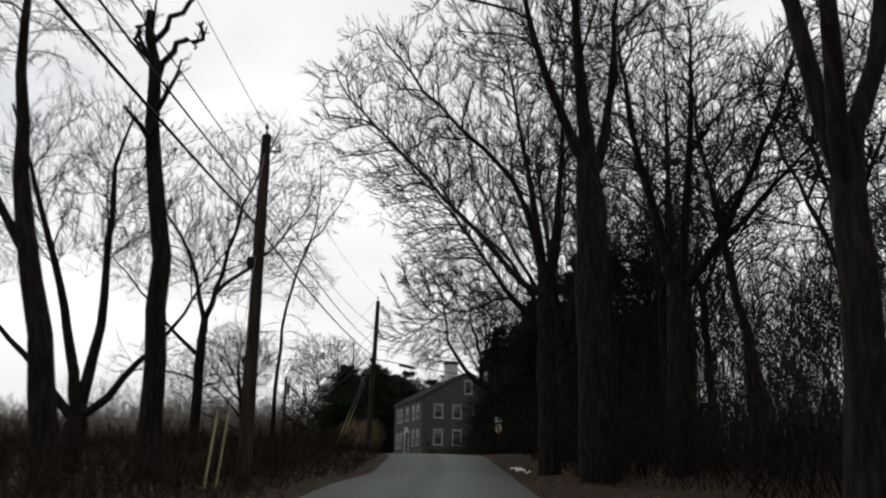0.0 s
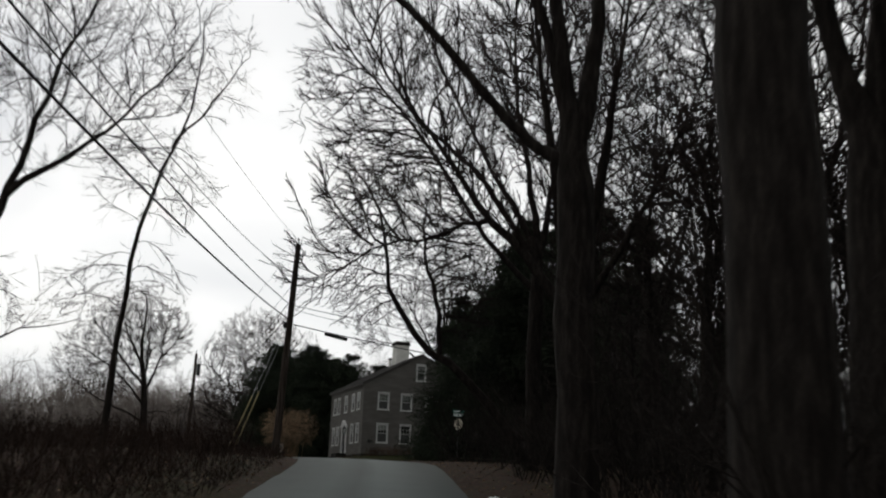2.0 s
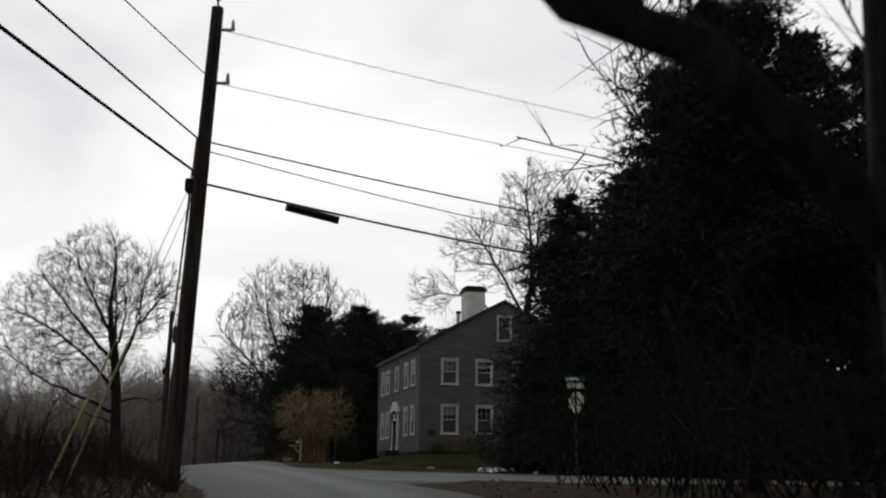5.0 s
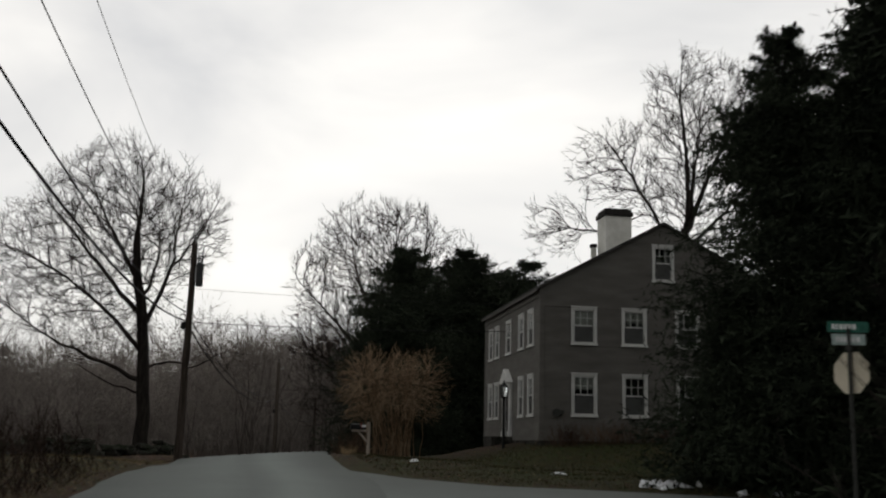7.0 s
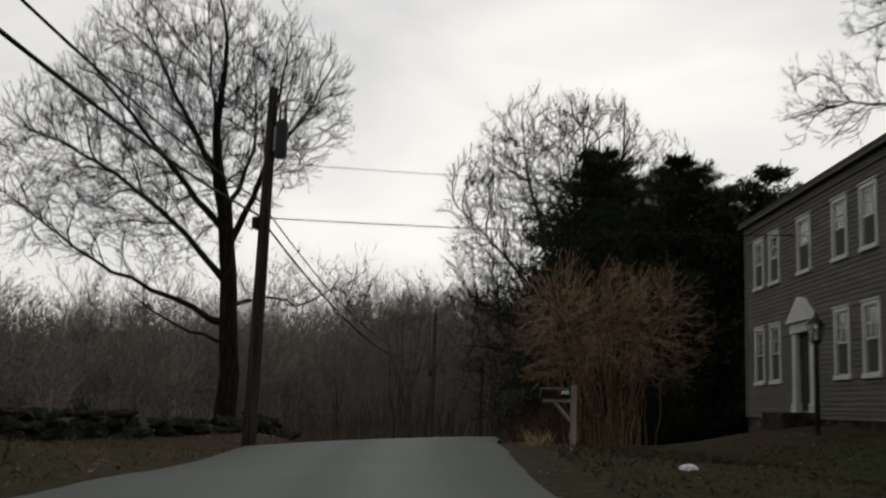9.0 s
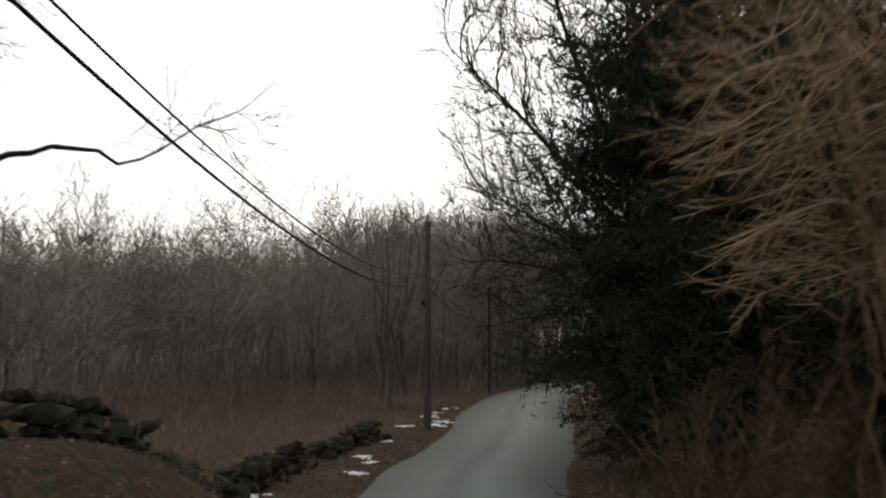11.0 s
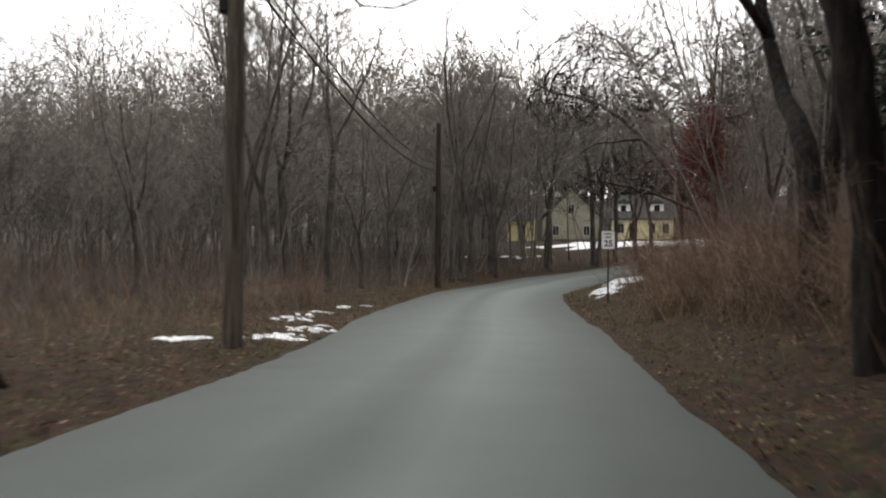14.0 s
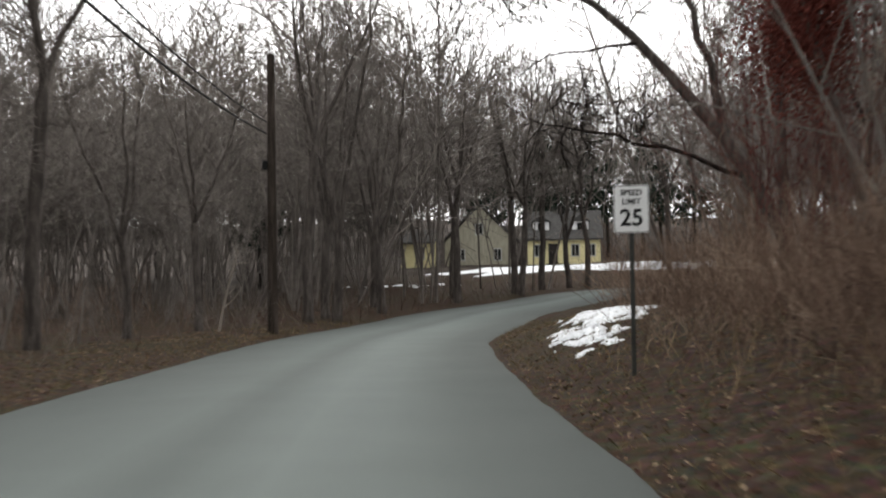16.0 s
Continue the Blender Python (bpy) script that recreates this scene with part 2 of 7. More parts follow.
def asphalt_material():
    """Worn asphalt: paler polished wheel tracks, darker margins, patches and aggregate."""
    m = material("asphalt", [(0.075, 0.087, 0.084), (0.079, 0.092, 0.089), (0.084, 0.097, 0.094)], 0.6, 0.86, 0.3, 70.0, spec=0.2)
    nt = m.node_tree
    b = nt.nodes["Principled BSDF"]
    base = b.inputs["Base Color"].links[0].from_socket
    at = nt.nodes.new("ShaderNodeAttribute")
    at.attribute_name = "across"
    al = nt.nodes.new("ShaderNodeAttribute")
    al.attribute_name = "along"
    comb = nt.nodes.new("ShaderNodeCombineXYZ")
    nt.links.new(at.outputs["Fac"], comb.inputs[0])
    nt.links.new(al.outputs["Fac"], comb.inputs[1])
    wob = nt.nodes.new("ShaderNodeTexNoise")
    wob.inputs["Scale"].default_value, wob.inputs["Detail"].default_value = 2.6, 3.0
    nt.links.new(comb.outputs[0], wob.inputs["Vector"])
    sh = nt.nodes.new("ShaderNodeMath")
    sh.operation = "MULTIPLY_ADD"
    sh.inputs[1].default_value = 0.3
    nt.links.new(wob.outputs["Fac"], sh.inputs[0])
    nt.links.new(at.outputs["Fac"], sh.inputs[2])
    ramp = nt.nodes.new("ShaderNodeValToRGB")
    el = ramp.color_ramp.elements
    stops = [(0.10, 0.66), (0.24, 0.9), (0.36, 1.16), (0.46, 0.92), (0.57, 1.45), (0.68, 1.22), (0.80, 0.8), (1.0, 0.55)]
    while len(el) < len(stops):
        el.new(0.5)
    for e, (p, v) in zip(el, stops):
        e.position, e.color = p, (v, v, v * 0.98, 1)
    mp = nt.nodes.new("ShaderNodeMath")
    mp.operation = "MULTIPLY_ADD"
    mp.inputs[1].default_value, mp.inputs[2].default_value = 0.45, 0.43
    nt.links.new(sh.outputs[0], mp.inputs[0])
    nt.links.new(mp.outputs[0], ramp.inputs[0])
    mul = nt.nodes.new("ShaderNodeMix")
    mul.data_type, mul.blend_type = "RGBA", "MULTIPLY"
    mul.inputs[0].default_value = 0.9
    nt.links.new(base, mul.inputs[6])
    nt.links.new(ramp.outputs[0], mul.inputs[7])
    nt.links.new(mul.outputs[2], b.inputs["Base Color"])
    return m


M["asphalt"] = asphalt_material()


def stone_material():
    """Dark weathered fieldstone with moss on what faces up."""
    m = material("mossy_fieldstone", [(0.012, 0.012, 0.010), (0.032, 0.031, 0.027), (0.085, 0.082, 0.074)], 2.2, 0.95, 0.9, 13.0)
    nt = m.node_tree
    b = nt.nodes["Principled BSDF"]
    base = b.inputs["Base Color"].links[0].from_socket
    geo = nt.nodes.new("ShaderNodeNewGeometry")
    sep = nt.nodes.new("ShaderNodeSeparateXYZ")
    nt.links.new(geo.outputs["Normal"], sep.inputs[0])
    n = nt.nodes.new("ShaderNodeTexNoise")
    n.inputs["Scale"].default_value, n.inputs["Detail"].default_value = 1.7, 6.0
    nt.links.new(geo.outputs["Position"], n.inputs["Vector"])
    a = nt.nodes.new("ShaderNodeMath")
    a.operation = "MULTIPLY_ADD"
    a.inputs[1].default_value = 0.5
    nt.links.new(sep.outputs["Z"], a.inputs[0])
    nt.links.new(n.outputs["Fac"], a.inputs[2])
    r = nt.nodes.new("ShaderNodeValToRGB")
    r.color_ramp.elements[0].position, r.color_ramp.elements[1].position = 0.55, 0.8
    nt.links.new(a.outputs[0], r.inputs[0])
    mix = nt.nodes.new("ShaderNodeMix")
    mix.data_type = "RGBA"
    mix.inputs[7].default_value = (0.010, 0.0125, 0.007, 1)
    nt.links.new(r.outputs[0], mix.inputs[0])
    nt.links.new(base, mix.inputs[6])
    nt.links.new(mix.outputs[2], b.inputs["Base Color"])
    return m


M["stone"] = stone_material()


def ground_material():
    """Leaf litter, bare soil and thin grass in patches."""
    m = bpy.data.materials.new("leaf_litter_ground")
    m.use_nodes = True
    nt = m.node_tree
    b = nt.nodes["Principled BSDF"]
    b.inputs["Roughness"].default_value = 0.95
    b.inputs["Specular IOR Level"].default_value = 0.06
    co = nt.nodes.new("ShaderNodeTexCoord")
    fine = nt.nodes.new("ShaderNodeTexNoise")
    fine.inputs["Scale"].default_value, fine.inputs["Detail"].default_value, fine.inputs["Roughness"].default_value = 5.0, 8.0, 0.7
    big = nt.nodes.new("ShaderNodeTexNoise")
    big.inputs["Scale"].default_value, big.inputs["Detail"].default_value = 0.22, 5.0
    vor = nt.nodes.new("ShaderNodeTexVoronoi")
    vor.inputs["Scale"].default_value = 11.0
    for n in (fine, big, vor):
        nt.links.new(co.outputs["Object"], n.inputs["Vector"])
    r1 = nt.nodes.new("ShaderNodeValToRGB")
    e = r1.color_ramp.elements
    e[0].position, e[0].color = 0.3, (0.018, 0.0125, 0.009, 1)
    e[1].position, e[1].color = 0.72, (0.098, 0.067, 0.045, 1)
    e.new(0.5).color = (0.041, 0.027, 0.0185, 1)
    nt.links.new(fine.outputs["Fac"], r1.inputs[0])
    r2 = nt.nodes.new("ShaderNodeValToRGB")
    e = r2.color_ramp.elements
    e[0].position, e[0].color = 0.3, (0.012, 0.016, 0.005, 1)
    e[1].position, e[1].color = 0.75, (0.045, 0.05, 0.018, 1)
    nt.links.new(fine.outputs["Fac"], r2.inputs[0])
    fac = nt.nodes.new("ShaderNodeAttribute")
    fac.attribute_name = "lawn"
    mix = nt.nodes.new("ShaderNodeMix")
    mix.data_type = "RGBA"
    sm = nt.nodes.new("ShaderNodeMath")
    sm.operation = "MULTIPLY_ADD"
    sm.inputs[1].default_value, sm.inputs[2].default_value = 1.6, -0.8
    nt.links.new(big.outputs["Fac"], sm.inputs[0])
    tot = nt.nodes.new("ShaderNodeMath")
    tot.operation, tot.use_clamp = "ADD", True
    nt.links.new(sm.outputs[0], tot.inputs[0])
    nt.links.new(fac.outputs["Fac"], tot.inputs[1])
    nt.links.new(tot.outputs[0], mix.inputs[0])
    nt.links.new(r1.outputs[0], mix.inputs[6])
    nt.links.new(r2.outputs[0], mix.inputs[7])
    dark = nt.nodes.new("ShaderNodeMix")
    dark.data_type, dark.blend_type = "RGBA", "MULTIPLY"
    dark.inputs[0].default_value = 0.5
    nt.links.new(mix.outputs[2], dark.inputs[6])
    nt.links.new(vor.outputs["Color"], dark.inputs[7])
    wood = nt.nodes.new("ShaderNodeAttribute")
    wood.attribute_name = "woodland"
    wmix = nt.nodes.new("ShaderNodeMix")
    wmix.data_type = "RGBA"
    r3 = nt.nodes.new("ShaderNodeValToRGB")
    e = r3.color_ramp.elements
    e[0].position, e[0].color = 0.3, (0.03, 0.025, 0.022, 1)
    e[1].position, e[1].color = 0.7, (0.085, 0.07, 0.06, 1)
    nt.links.new(big.outputs["Fac"], r3.inputs[0])
    nt.links.new(wood.outputs["Fac"], wmix.inputs[0])
    nt.links.new(dark.outputs[2], wmix.inputs[6])
    nt.links.new(r3.outputs[0], wmix.inputs[7])
    nt.links.new(wmix.outputs[2], b.inputs["Base Color"])
    bp = nt.nodes.new("ShaderNodeBump")
    bp.inputs["Strength"].default_value, bp.inputs["Distance"].default_value = 0.8, 0.06
    nt.links.new(fine.outputs["Fac"], bp.inputs["Height"])
    nt.links.new(bp.outputs[0], b.inputs["Normal"])
    return m


M["ground"] = ground_material()


# ---- building helpers ----
def mesh_from(name, verts, faces, mat, smooth=False):
    me = bpy.data.meshes.new(name)
    me.from_pydata([tuple(v) for v in verts], [], faces)
    me.materials.append(mat)
    if smooth:
        me.polygons.foreach_set("use_smooth", [True] * len(me.polygons))
    return me


def mesh_fast(name, co, loops, sizes, mat, smooth=False):
    """A mesh straight from arrays: places, the corners of all faces, and each face's corner count."""
    me = bpy.data.meshes.new(name)
    me.vertices.add(len(co))
    me.vertices.foreach_set("co", np.ascontiguousarray(co, dtype=np.float32).ravel())
    me.loops.add(len(loops))
    me.loops.foreach_set("vertex_index", np.ascontiguousarray(loops, dtype=np.int32))
    starts = np.concatenate([[0], np.cumsum(sizes)[:-1]]).astype(np.int32)
    me.polygons.add(len(sizes))
    me.polygons.foreach_set("loop_start", starts)
    if smooth:
        me.polygons.foreach_set("use_smooth", np.ones(len(sizes), dtype=bool))
    me.update(calc_edges=True)
    me.materials.append(mat)
    return me


def part(name, bm, mat, parent=None, label=""):
    """Link a bmesh or a mesh as one object under a thing."""
    if isinstance(bm, bmesh.types.BMesh):
        me = bpy.data.meshes.new(name)
        bm.to_mesh(me)
        bm.free()
        me.materials.append(mat)
    else:
        me = bm
    ob = new(name, me)
    if parent is not None:
        ob.parent = parent
    if label:
        ob["label"] = label
    return ob


def thing(name, m, label, category, group="", kind=""):
    ob = new(name)
    ob.empty_display_size = 0.2
    ob.matrix_world = m
    return tagged(ob, label, category, group, kind)


def box(x0, x1, y0, y1, z0, z1, bevel=0.0, bm=None):
    bm = bm or bmesh.new()
    r = bmesh.ops.create_cube(bm, size=1.0, matrix=Matrix.LocRotScale(((x0 + x1) / 2, (y0 + y1) / 2, (z0 + z1) / 2), None, (x1 - x0, y1 - y0, z1 - z0)))
    if bevel:
        edges = list({e for v in r["verts"] for e in v.link_edges})
        bmesh.ops.bevel(bm, geom=edges, offset=bevel, segments=1, affect="EDGES", profile=0.5)
    return bm


def rod(a, b, r0, r1=None, seg=10, bm=None):
    """A tapered round bar from a to b."""
    bm = bm or bmesh.new()
    a, b = Vector(a), Vector(b)
    d = b - a
    m = Matrix.Translation((a + b) / 2) @ d.to_track_quat("Z", "Y").to_matrix().to_4x4()
    bmesh.ops.create_cone(bm, cap_ends=True, segments=seg, radius1=r0, radius2=r0 if r1 is None else r1, depth=d.length, matrix=m)
    return bm


def tubes(pts, rad, sides):
    """Arrays for many tapered tubes at once: pts (N, P, 3), rad (N, P)."""
    n, p, _ = pts.shape
    d = np.gradient(pts, axis=1)
    d /= np.linalg.norm(d, axis=2, keepdims=True) + 1e-9
    up = np.where(np.abs(d[:, :1, 2:3]) < 0.9, np.array([[[0, 0, 1.0]]]), np.array([[[1.0, 0, 0]]]))
    u = np.cross(d, np.broadcast_to(up, d.shape))
    u /= np.linalg.norm(u, axis=2, keepdims=True) + 1e-9
    v = np.cross(d, u)
    a = np.arange(sides) * 2 * np.pi / sides
    ring = u[:, :, None] * np.cos(a)[None, None, :, None] + v[:, :, None] * np.sin(a)[None, None, :, None]
    co = pts[:, :, None] + ring * rad[:, :, None, None]
    idx = np.arange(n * p * sides).reshape(n, p, sides)
    nxt = np.roll(idx, -1, axis=2)
    quads = np.stack([idx[:, :-1], nxt[:, :-1], nxt[:, 1:], idx[:, 1:]], -1).reshape(-1, 4)
    return co.reshape(-1, 3), quads


def tube_arrays(sets):
    """Places, corners and corner counts of many tubes; two-point branches end in a point."""
    cos, faces, sizes, base = [], [], [], 0
    for pts, rad, sides in sets:
        c, q = tubes(pts, rad, sides)
        if pts.shape[1] == 2:
            n = len(pts)
            c = np.concatenate([c.reshape(n, 2, sides, 3)[:, 0], pts[:, 1:]], 1).reshape(-1, 3)
            k = np.arange(sides)
            tri = np.stack([k, (k + 1) % sides, np.full(sides, sides)], 1)
            q = (tri[None] + (sides + 1) * np.arange(n)[:, None, None]).reshape(-1, 3)
        cos.append(c)
        faces.append((q + base).ravel())
        sizes.append(np.full(len(q), q.shape[1]))
        base += len(c)
    return np.concatenate(cos), np.concatenate(faces), np.concatenate(sizes)


def tube_mesh(name, sets, mat, smooth=True):
    """One mesh of many tubes."""
    return mesh_fast(name, *tube_arrays(sets), mat, smooth)


def sweep(rng, start, way, length, r0, r1, p, wobble, lift):
    """Grow N branches of p points: arrays of start, direction, length and radii."""
    n = len(start)
    pts = np.empty((n, p, 3))
    pts[:, 0] = start
    d = way / (np.linalg.norm(way, axis=1, keepdims=True) + 1e-9)
    step = (length / (p - 1))[:, None]
    for i in range(1, p):
        d = d + rng.normal(0, wobble, (n, 3))
        d[:, 2] += lift
        d /= np.linalg.norm(d, axis=1, keepdims=True)
        pts[:, i] = pts[:, i - 1] + d * step
    t = np.linspace(0, 1, p)
    return pts, r0[:, None] * (1 - t) + r1[:, None] * t


def offshoots(rng, pts, rad, per, lo, hi, angle, ratio, taper=0.7, spin=True):
    """Starting values of side branches on a set of branches."""
    n, p, _ = pts.shape
    who = np.repeat(np.arange(n), per)
    k = len(who)
    f = lo + (hi - lo) * (np.tile(np.arange(per), n) + rng.random(k)) / per
    x = f * (p - 1)
    i = np.minimum(x.astype(int), p - 2)
    w = (x - i)[:, None]
    start = pts[who, i] * (1 - w) + pts[who, i + 1] * w
    r = rad[who, i] * (1 - w[:, 0]) + rad[who, i + 1] * w[:, 0]
    axis = pts[who, i + 1] - pts[who, i]
    axis /= np.linalg.norm(axis, axis=1, keepdims=True) + 1e-9
    rnd = rng.normal(0, 1, (k, 3))
    side = rnd - (rnd * axis).sum(1, keepdims=True) * axis
    side /= np.linalg.norm(side, axis=1, keepdims=True) + 1e-9
    ang = np.radians(angle) * (0.75 + 0.5 * rng.random(k))
    way = axis * np.cos(ang)[:, None] + side * np.sin(ang)[:, None]
    whole = np.linalg.norm(np.diff(pts, axis=1), axis=2).sum(1)[who]
    length = whole * ratio * (1.15 - taper * (f - lo) / (hi - lo + 1e-6)) * (0.7 + 0.6 * rng.random(k))
    return start, way, length, r


def spline(points, n):
    """Smooth curve of n points through a few given ones."""
    p = np.array(points, float)
    t = np.linspace(0, len(p) - 1, n)
    q = np.vstack([2 * p[0] - p[1], p, 2 * p[-1] - p[-2]])
    i = np.minimum(t.astype(int), len(p) - 2)
    u = (t - i)[:, None]
    a, b, c, d = q[i], q[i + 1], q[i + 2], q[i + 3]
    return 0.5 * ((2 * b) + (c - a) * u + (2 * a - 5 * b + 4 * c - d) * u**2 + (3 * b - a - 3 * c + d) * u**3)


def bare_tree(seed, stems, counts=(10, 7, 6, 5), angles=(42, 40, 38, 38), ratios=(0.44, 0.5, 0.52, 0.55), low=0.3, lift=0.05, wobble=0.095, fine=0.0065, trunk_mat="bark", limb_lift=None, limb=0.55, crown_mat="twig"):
    """A leafless tree: stems are (points, r0, r1) in the tree's own frame. Gives meshes of the trunk and of the crown."""
    rng = np.random.default_rng(seed)
    P = 12
    pts = np.stack([spline(s[0], P) for s in stems])
    pts[:, 1:-1] += rng.normal(0, 0.05, pts[:, 1:-1].shape) * np.array([1, 1, 0.3])
    t = np.linspace(0, 1, P)
    rad = np.stack([s[1] * (1 - t) ** 0.8 + s[2] * (1 - (1 - t) ** 0.8) for s in stems])
    for k, s in enumerate(stems):
        if s[0][0][2] < 0.5:
            rad[k, 0] *= 1.35
            pts[k, 0, 2] -= 0.3
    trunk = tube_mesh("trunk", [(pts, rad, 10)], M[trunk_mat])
    grow = np.array([s[2] < 0.12 for s in stems])
    sets, cur, crad = [], pts[grow], rad[grow]
    sides = (5, 3, 3, 3)
    pc = (7, 5, 3, 2) if len(counts) > 3 else (7, 5, 2)
    for lv, n in enumerate(counts):
        lo = low if lv == 0 else 0.22
        s, w, ln, r = offshoots(rng, cur, crad, n, lo, 0.98, angles[lv], ratios[lv])
        r0 = np.maximum(r * (limb if lv == 0 else 0.6), fine)
        r1 = np.maximum(r0 * 0.25, fine * 0.8)
        lf = lift if lv else (lift if limb_lift is None else limb_lift)
        cur, crad = sweep(rng, s, w, ln, r0, r1, pc[lv], wobble, lf)
        sets.append((cur, crad, sides[lv]))
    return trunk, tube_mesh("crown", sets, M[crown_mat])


def crown_points(rng, blobs, n):
    """Places spread through a union of ellipsoids (x, y, z, rx, ry, rz)."""
    vol = np.array([b[3] * b[4] * b[5] for b in blobs]) ** 0.8
    who = rng.choice(len(blobs), n, p=vol / vol.sum())
    d = rng.normal(0, 1, (n, 3))
    d /= np.linalg.norm(d, axis=1, keepdims=True)
    B = np.array(blobs, float)[who]
    return B[:, :3] + d * B[:, 3:6] * 0.88 * (rng.random((n, 1)) ** 0.42)


def grow(seed, stems, blobs, n=700, step=0.42, kill=0.8, up=0.08, twig=0.8, per=2, sub=4, fine=0.008, jitter=0.07, split=0.085, dense=2.4):
    """A leafless tree whose branches grow from the given stems towards points in its crown.
    Gives the tube sets of the trunk and limbs, those of the finer branches and twigs, and the tips."""
    rng = np.random.default_rng(seed)
    P, par, base_r = [], [], []
    for pts, r0, r1 in stems:
        length = sum(math.dist(pts[i], pts[i + 1]) for i in range(len(pts) - 1))
        k = max(4, int(length / step))
        q = spline(pts, k)
        q[1:] += rng.normal(0, 0.035 + 0.02 * (r0 < 0.2), (k - 1, 3))
        rad = r0 + (r1 - r0) * np.linspace(0, 1, k) ** 0.85
        link = -1
        if P and pts[0][2] > 0.6:
            link = int(np.argmin(np.linalg.norm(np.array(P) - q[0], axis=1)))
        elif pts[0][2] < 0.3:
            q[0, 2] -= 0.35
            rad[0] *= 1.4
            rad[1] *= 1.08
        for i in range(k):
            P.append(q[i])
            par.append(link if i == 0 else len(P) - 2)
            base_r.append(rad[i])
    nodes, parent, kids = np.array(P), np.array(par), np.zeros(len(P), int)
    att = crown_points(rng, blobs, int(n * dense))
    heart = np.array(stems[0][0][-1], float) if len(stems) > 1 else np.array(stems[0][0][len(stems[0][0]) // 2], float)
    kill = kill * 0.72
    heading = np.zeros_like(nodes)
    heading[parent >= 0] = (nodes - nodes[parent])[parent >= 0]
    heading /= np.linalg.norm(heading, axis=1, keepdims=True) + 1e-9
    d2 = ((att[:, None] - nodes[None]) ** 2).sum(2)
    near, dist = d2.argmin(1), np.sqrt(d2.min(1))
    for _ in range(90):
        live = dist > kill
        att, near, dist = att[live], near[live], dist[live]
        if not len(att):
            break
        pull = (att - nodes[near]) / dist[:, None]
        who, inv = np.unique(near, return_inverse=True)
        way = np.zeros((len(who), 3))
        np.add.at(way, inv, pull)
        way /= np.linalg.norm(way, axis=1, keepdims=True) + 1e-9
        out = nodes[who] - heart
        out /= np.linalg.norm(out, axis=1, keepdims=True) + 1e-9
        way += rng.normal(0, jitter, way.shape) + 0.8 * heading[who] + 0.4 * out
        way[:, 2] += up
        way /= np.linalg.norm(way, axis=1, keepdims=True) + 1e-9
        fresh = nodes[who] + way * step
        start = len(nodes)
        nodes, parent, heading = np.vstack([nodes, fresh]), np.concatenate([parent, who]), np.vstack([heading, way])
        kids[who] += 1
        kids = np.concatenate([kids, np.zeros(len(who), int)])
        e = np.sqrt(((att[:, None] - fresh[None]) ** 2).sum(2))
        j = e.argmin(1)
        m = e[np.arange(len(att)), j]
        closer = m < dist
        near, dist = np.where(closer, start + j, near), np.where(closer, m, dist)
        stuck = kids[near] >= 4
        dist = np.where(stuck, 0, dist)
    total = len(nodes)
    given = np.concatenate([np.array(base_r), np.zeros(total - len(base_r))])
    acc, r, best = np.zeros(total), np.zeros(total), np.full(total, -1)
    for i in range(total - 1, -1, -1):
        r[i] = given[i] if i < len(base_r) else max(acc[i] ** (1 / 2.1), fine * 1.25)
        p = parent[i]
        if p >= 0:
            acc[p] += r[i] ** 2.1
            if best[p] < 0 or (r[i] > r[best[p]] and not (best[p] == p + 1 and best[p] < len(base_r))) or (i == p + 1 and i < len(base_r)):
                best[p] = i
    chains = []
    for i in range(total):
        p = parent[i]
        if p < 0 or best[p] != i:
            line, k = ([] if p < 0 else [p]), i
            while k >= 0:
                line.append(k)
                k = best[k]
            if len(line) > 1:
                chains.append(line)
    groups = {}
    for line in chains:
        q, rr = nodes[line], r[line].copy()
        if parent[line[0]] >= -1 and len(line) > 1 and r[line[0]] > rr[1]:
            rr[0] = rr[1] * 1.1
        p = 2 if len(line) < 3 else 4 if len(line) < 6 else 8 if len(line) < 13 else 16
        s = np.concatenate([[0], np.cumsum(np.linalg.norm(np.diff(q, axis=0), axis=1))])
        u = np.linspace(0, s[-1], p)
        q = np.stack([np.interp(u, s, q[:, k]) for k in range(3)], 1)
        rr = np.interp(u, s, rr)
        big = rr.max() > split
        sides = 10 if big and rr.max() > 0.2 else 7 if big else 4 if rr.max() > 0.03 else 3
        groups.setdefault((big, p, sides), []).append((q, rr))
    limbs = [(np.stack([c[0] for c in g]), np.stack([c[1] for c in g]), k[2]) for k, g in groups.items() if k[0]]
    fines = [(np.stack([c[0] for c in g]), np.stack([c[1] for c in g]), k[2]) for k, g in groups.items() if not k[0]]
    pick = np.arange(len(base_r), total)
    pick = pick[r[pick] < 0.035]
    tips = nodes[pick]
    if per and len(pick):
        who = np.repeat(pick, per)
        axis = nodes[who] - nodes[parent[who]]
        axis /= np.linalg.norm(axis, axis=1, keepdims=True) + 1e-9
        out = nodes[who] - heart
        out /= np.linalg.norm(out, axis=1, keepdims=True) + 1e-9
        way = axis * 0.7 + 0.55 * out + rng.normal(0, 0.38, axis.shape)
        way[:, 2] += up
        ln = twig * (0.45 + 0.75 * rng.random(len(who)))
        a, ar = sweep(rng, nodes[who], way, ln, np.full(len(who), fine), np.full(len(who), fine * 0.7), 3 if sub else 2, 0.09, up)
        fines.append((a, ar, 3))
        if sub:
            s, w, l2, _ = offshoots(rng, a, ar, sub, 0.15, 1.0, 33, 0.6)
            b, br = sweep(rng, s, w, l2, np.full(len(s), fine * 0.75), np.full(len(s), fine * 0.5), 2, 0.1, up)
            fines.append((b, br, 3))
    return limbs, fines, tips


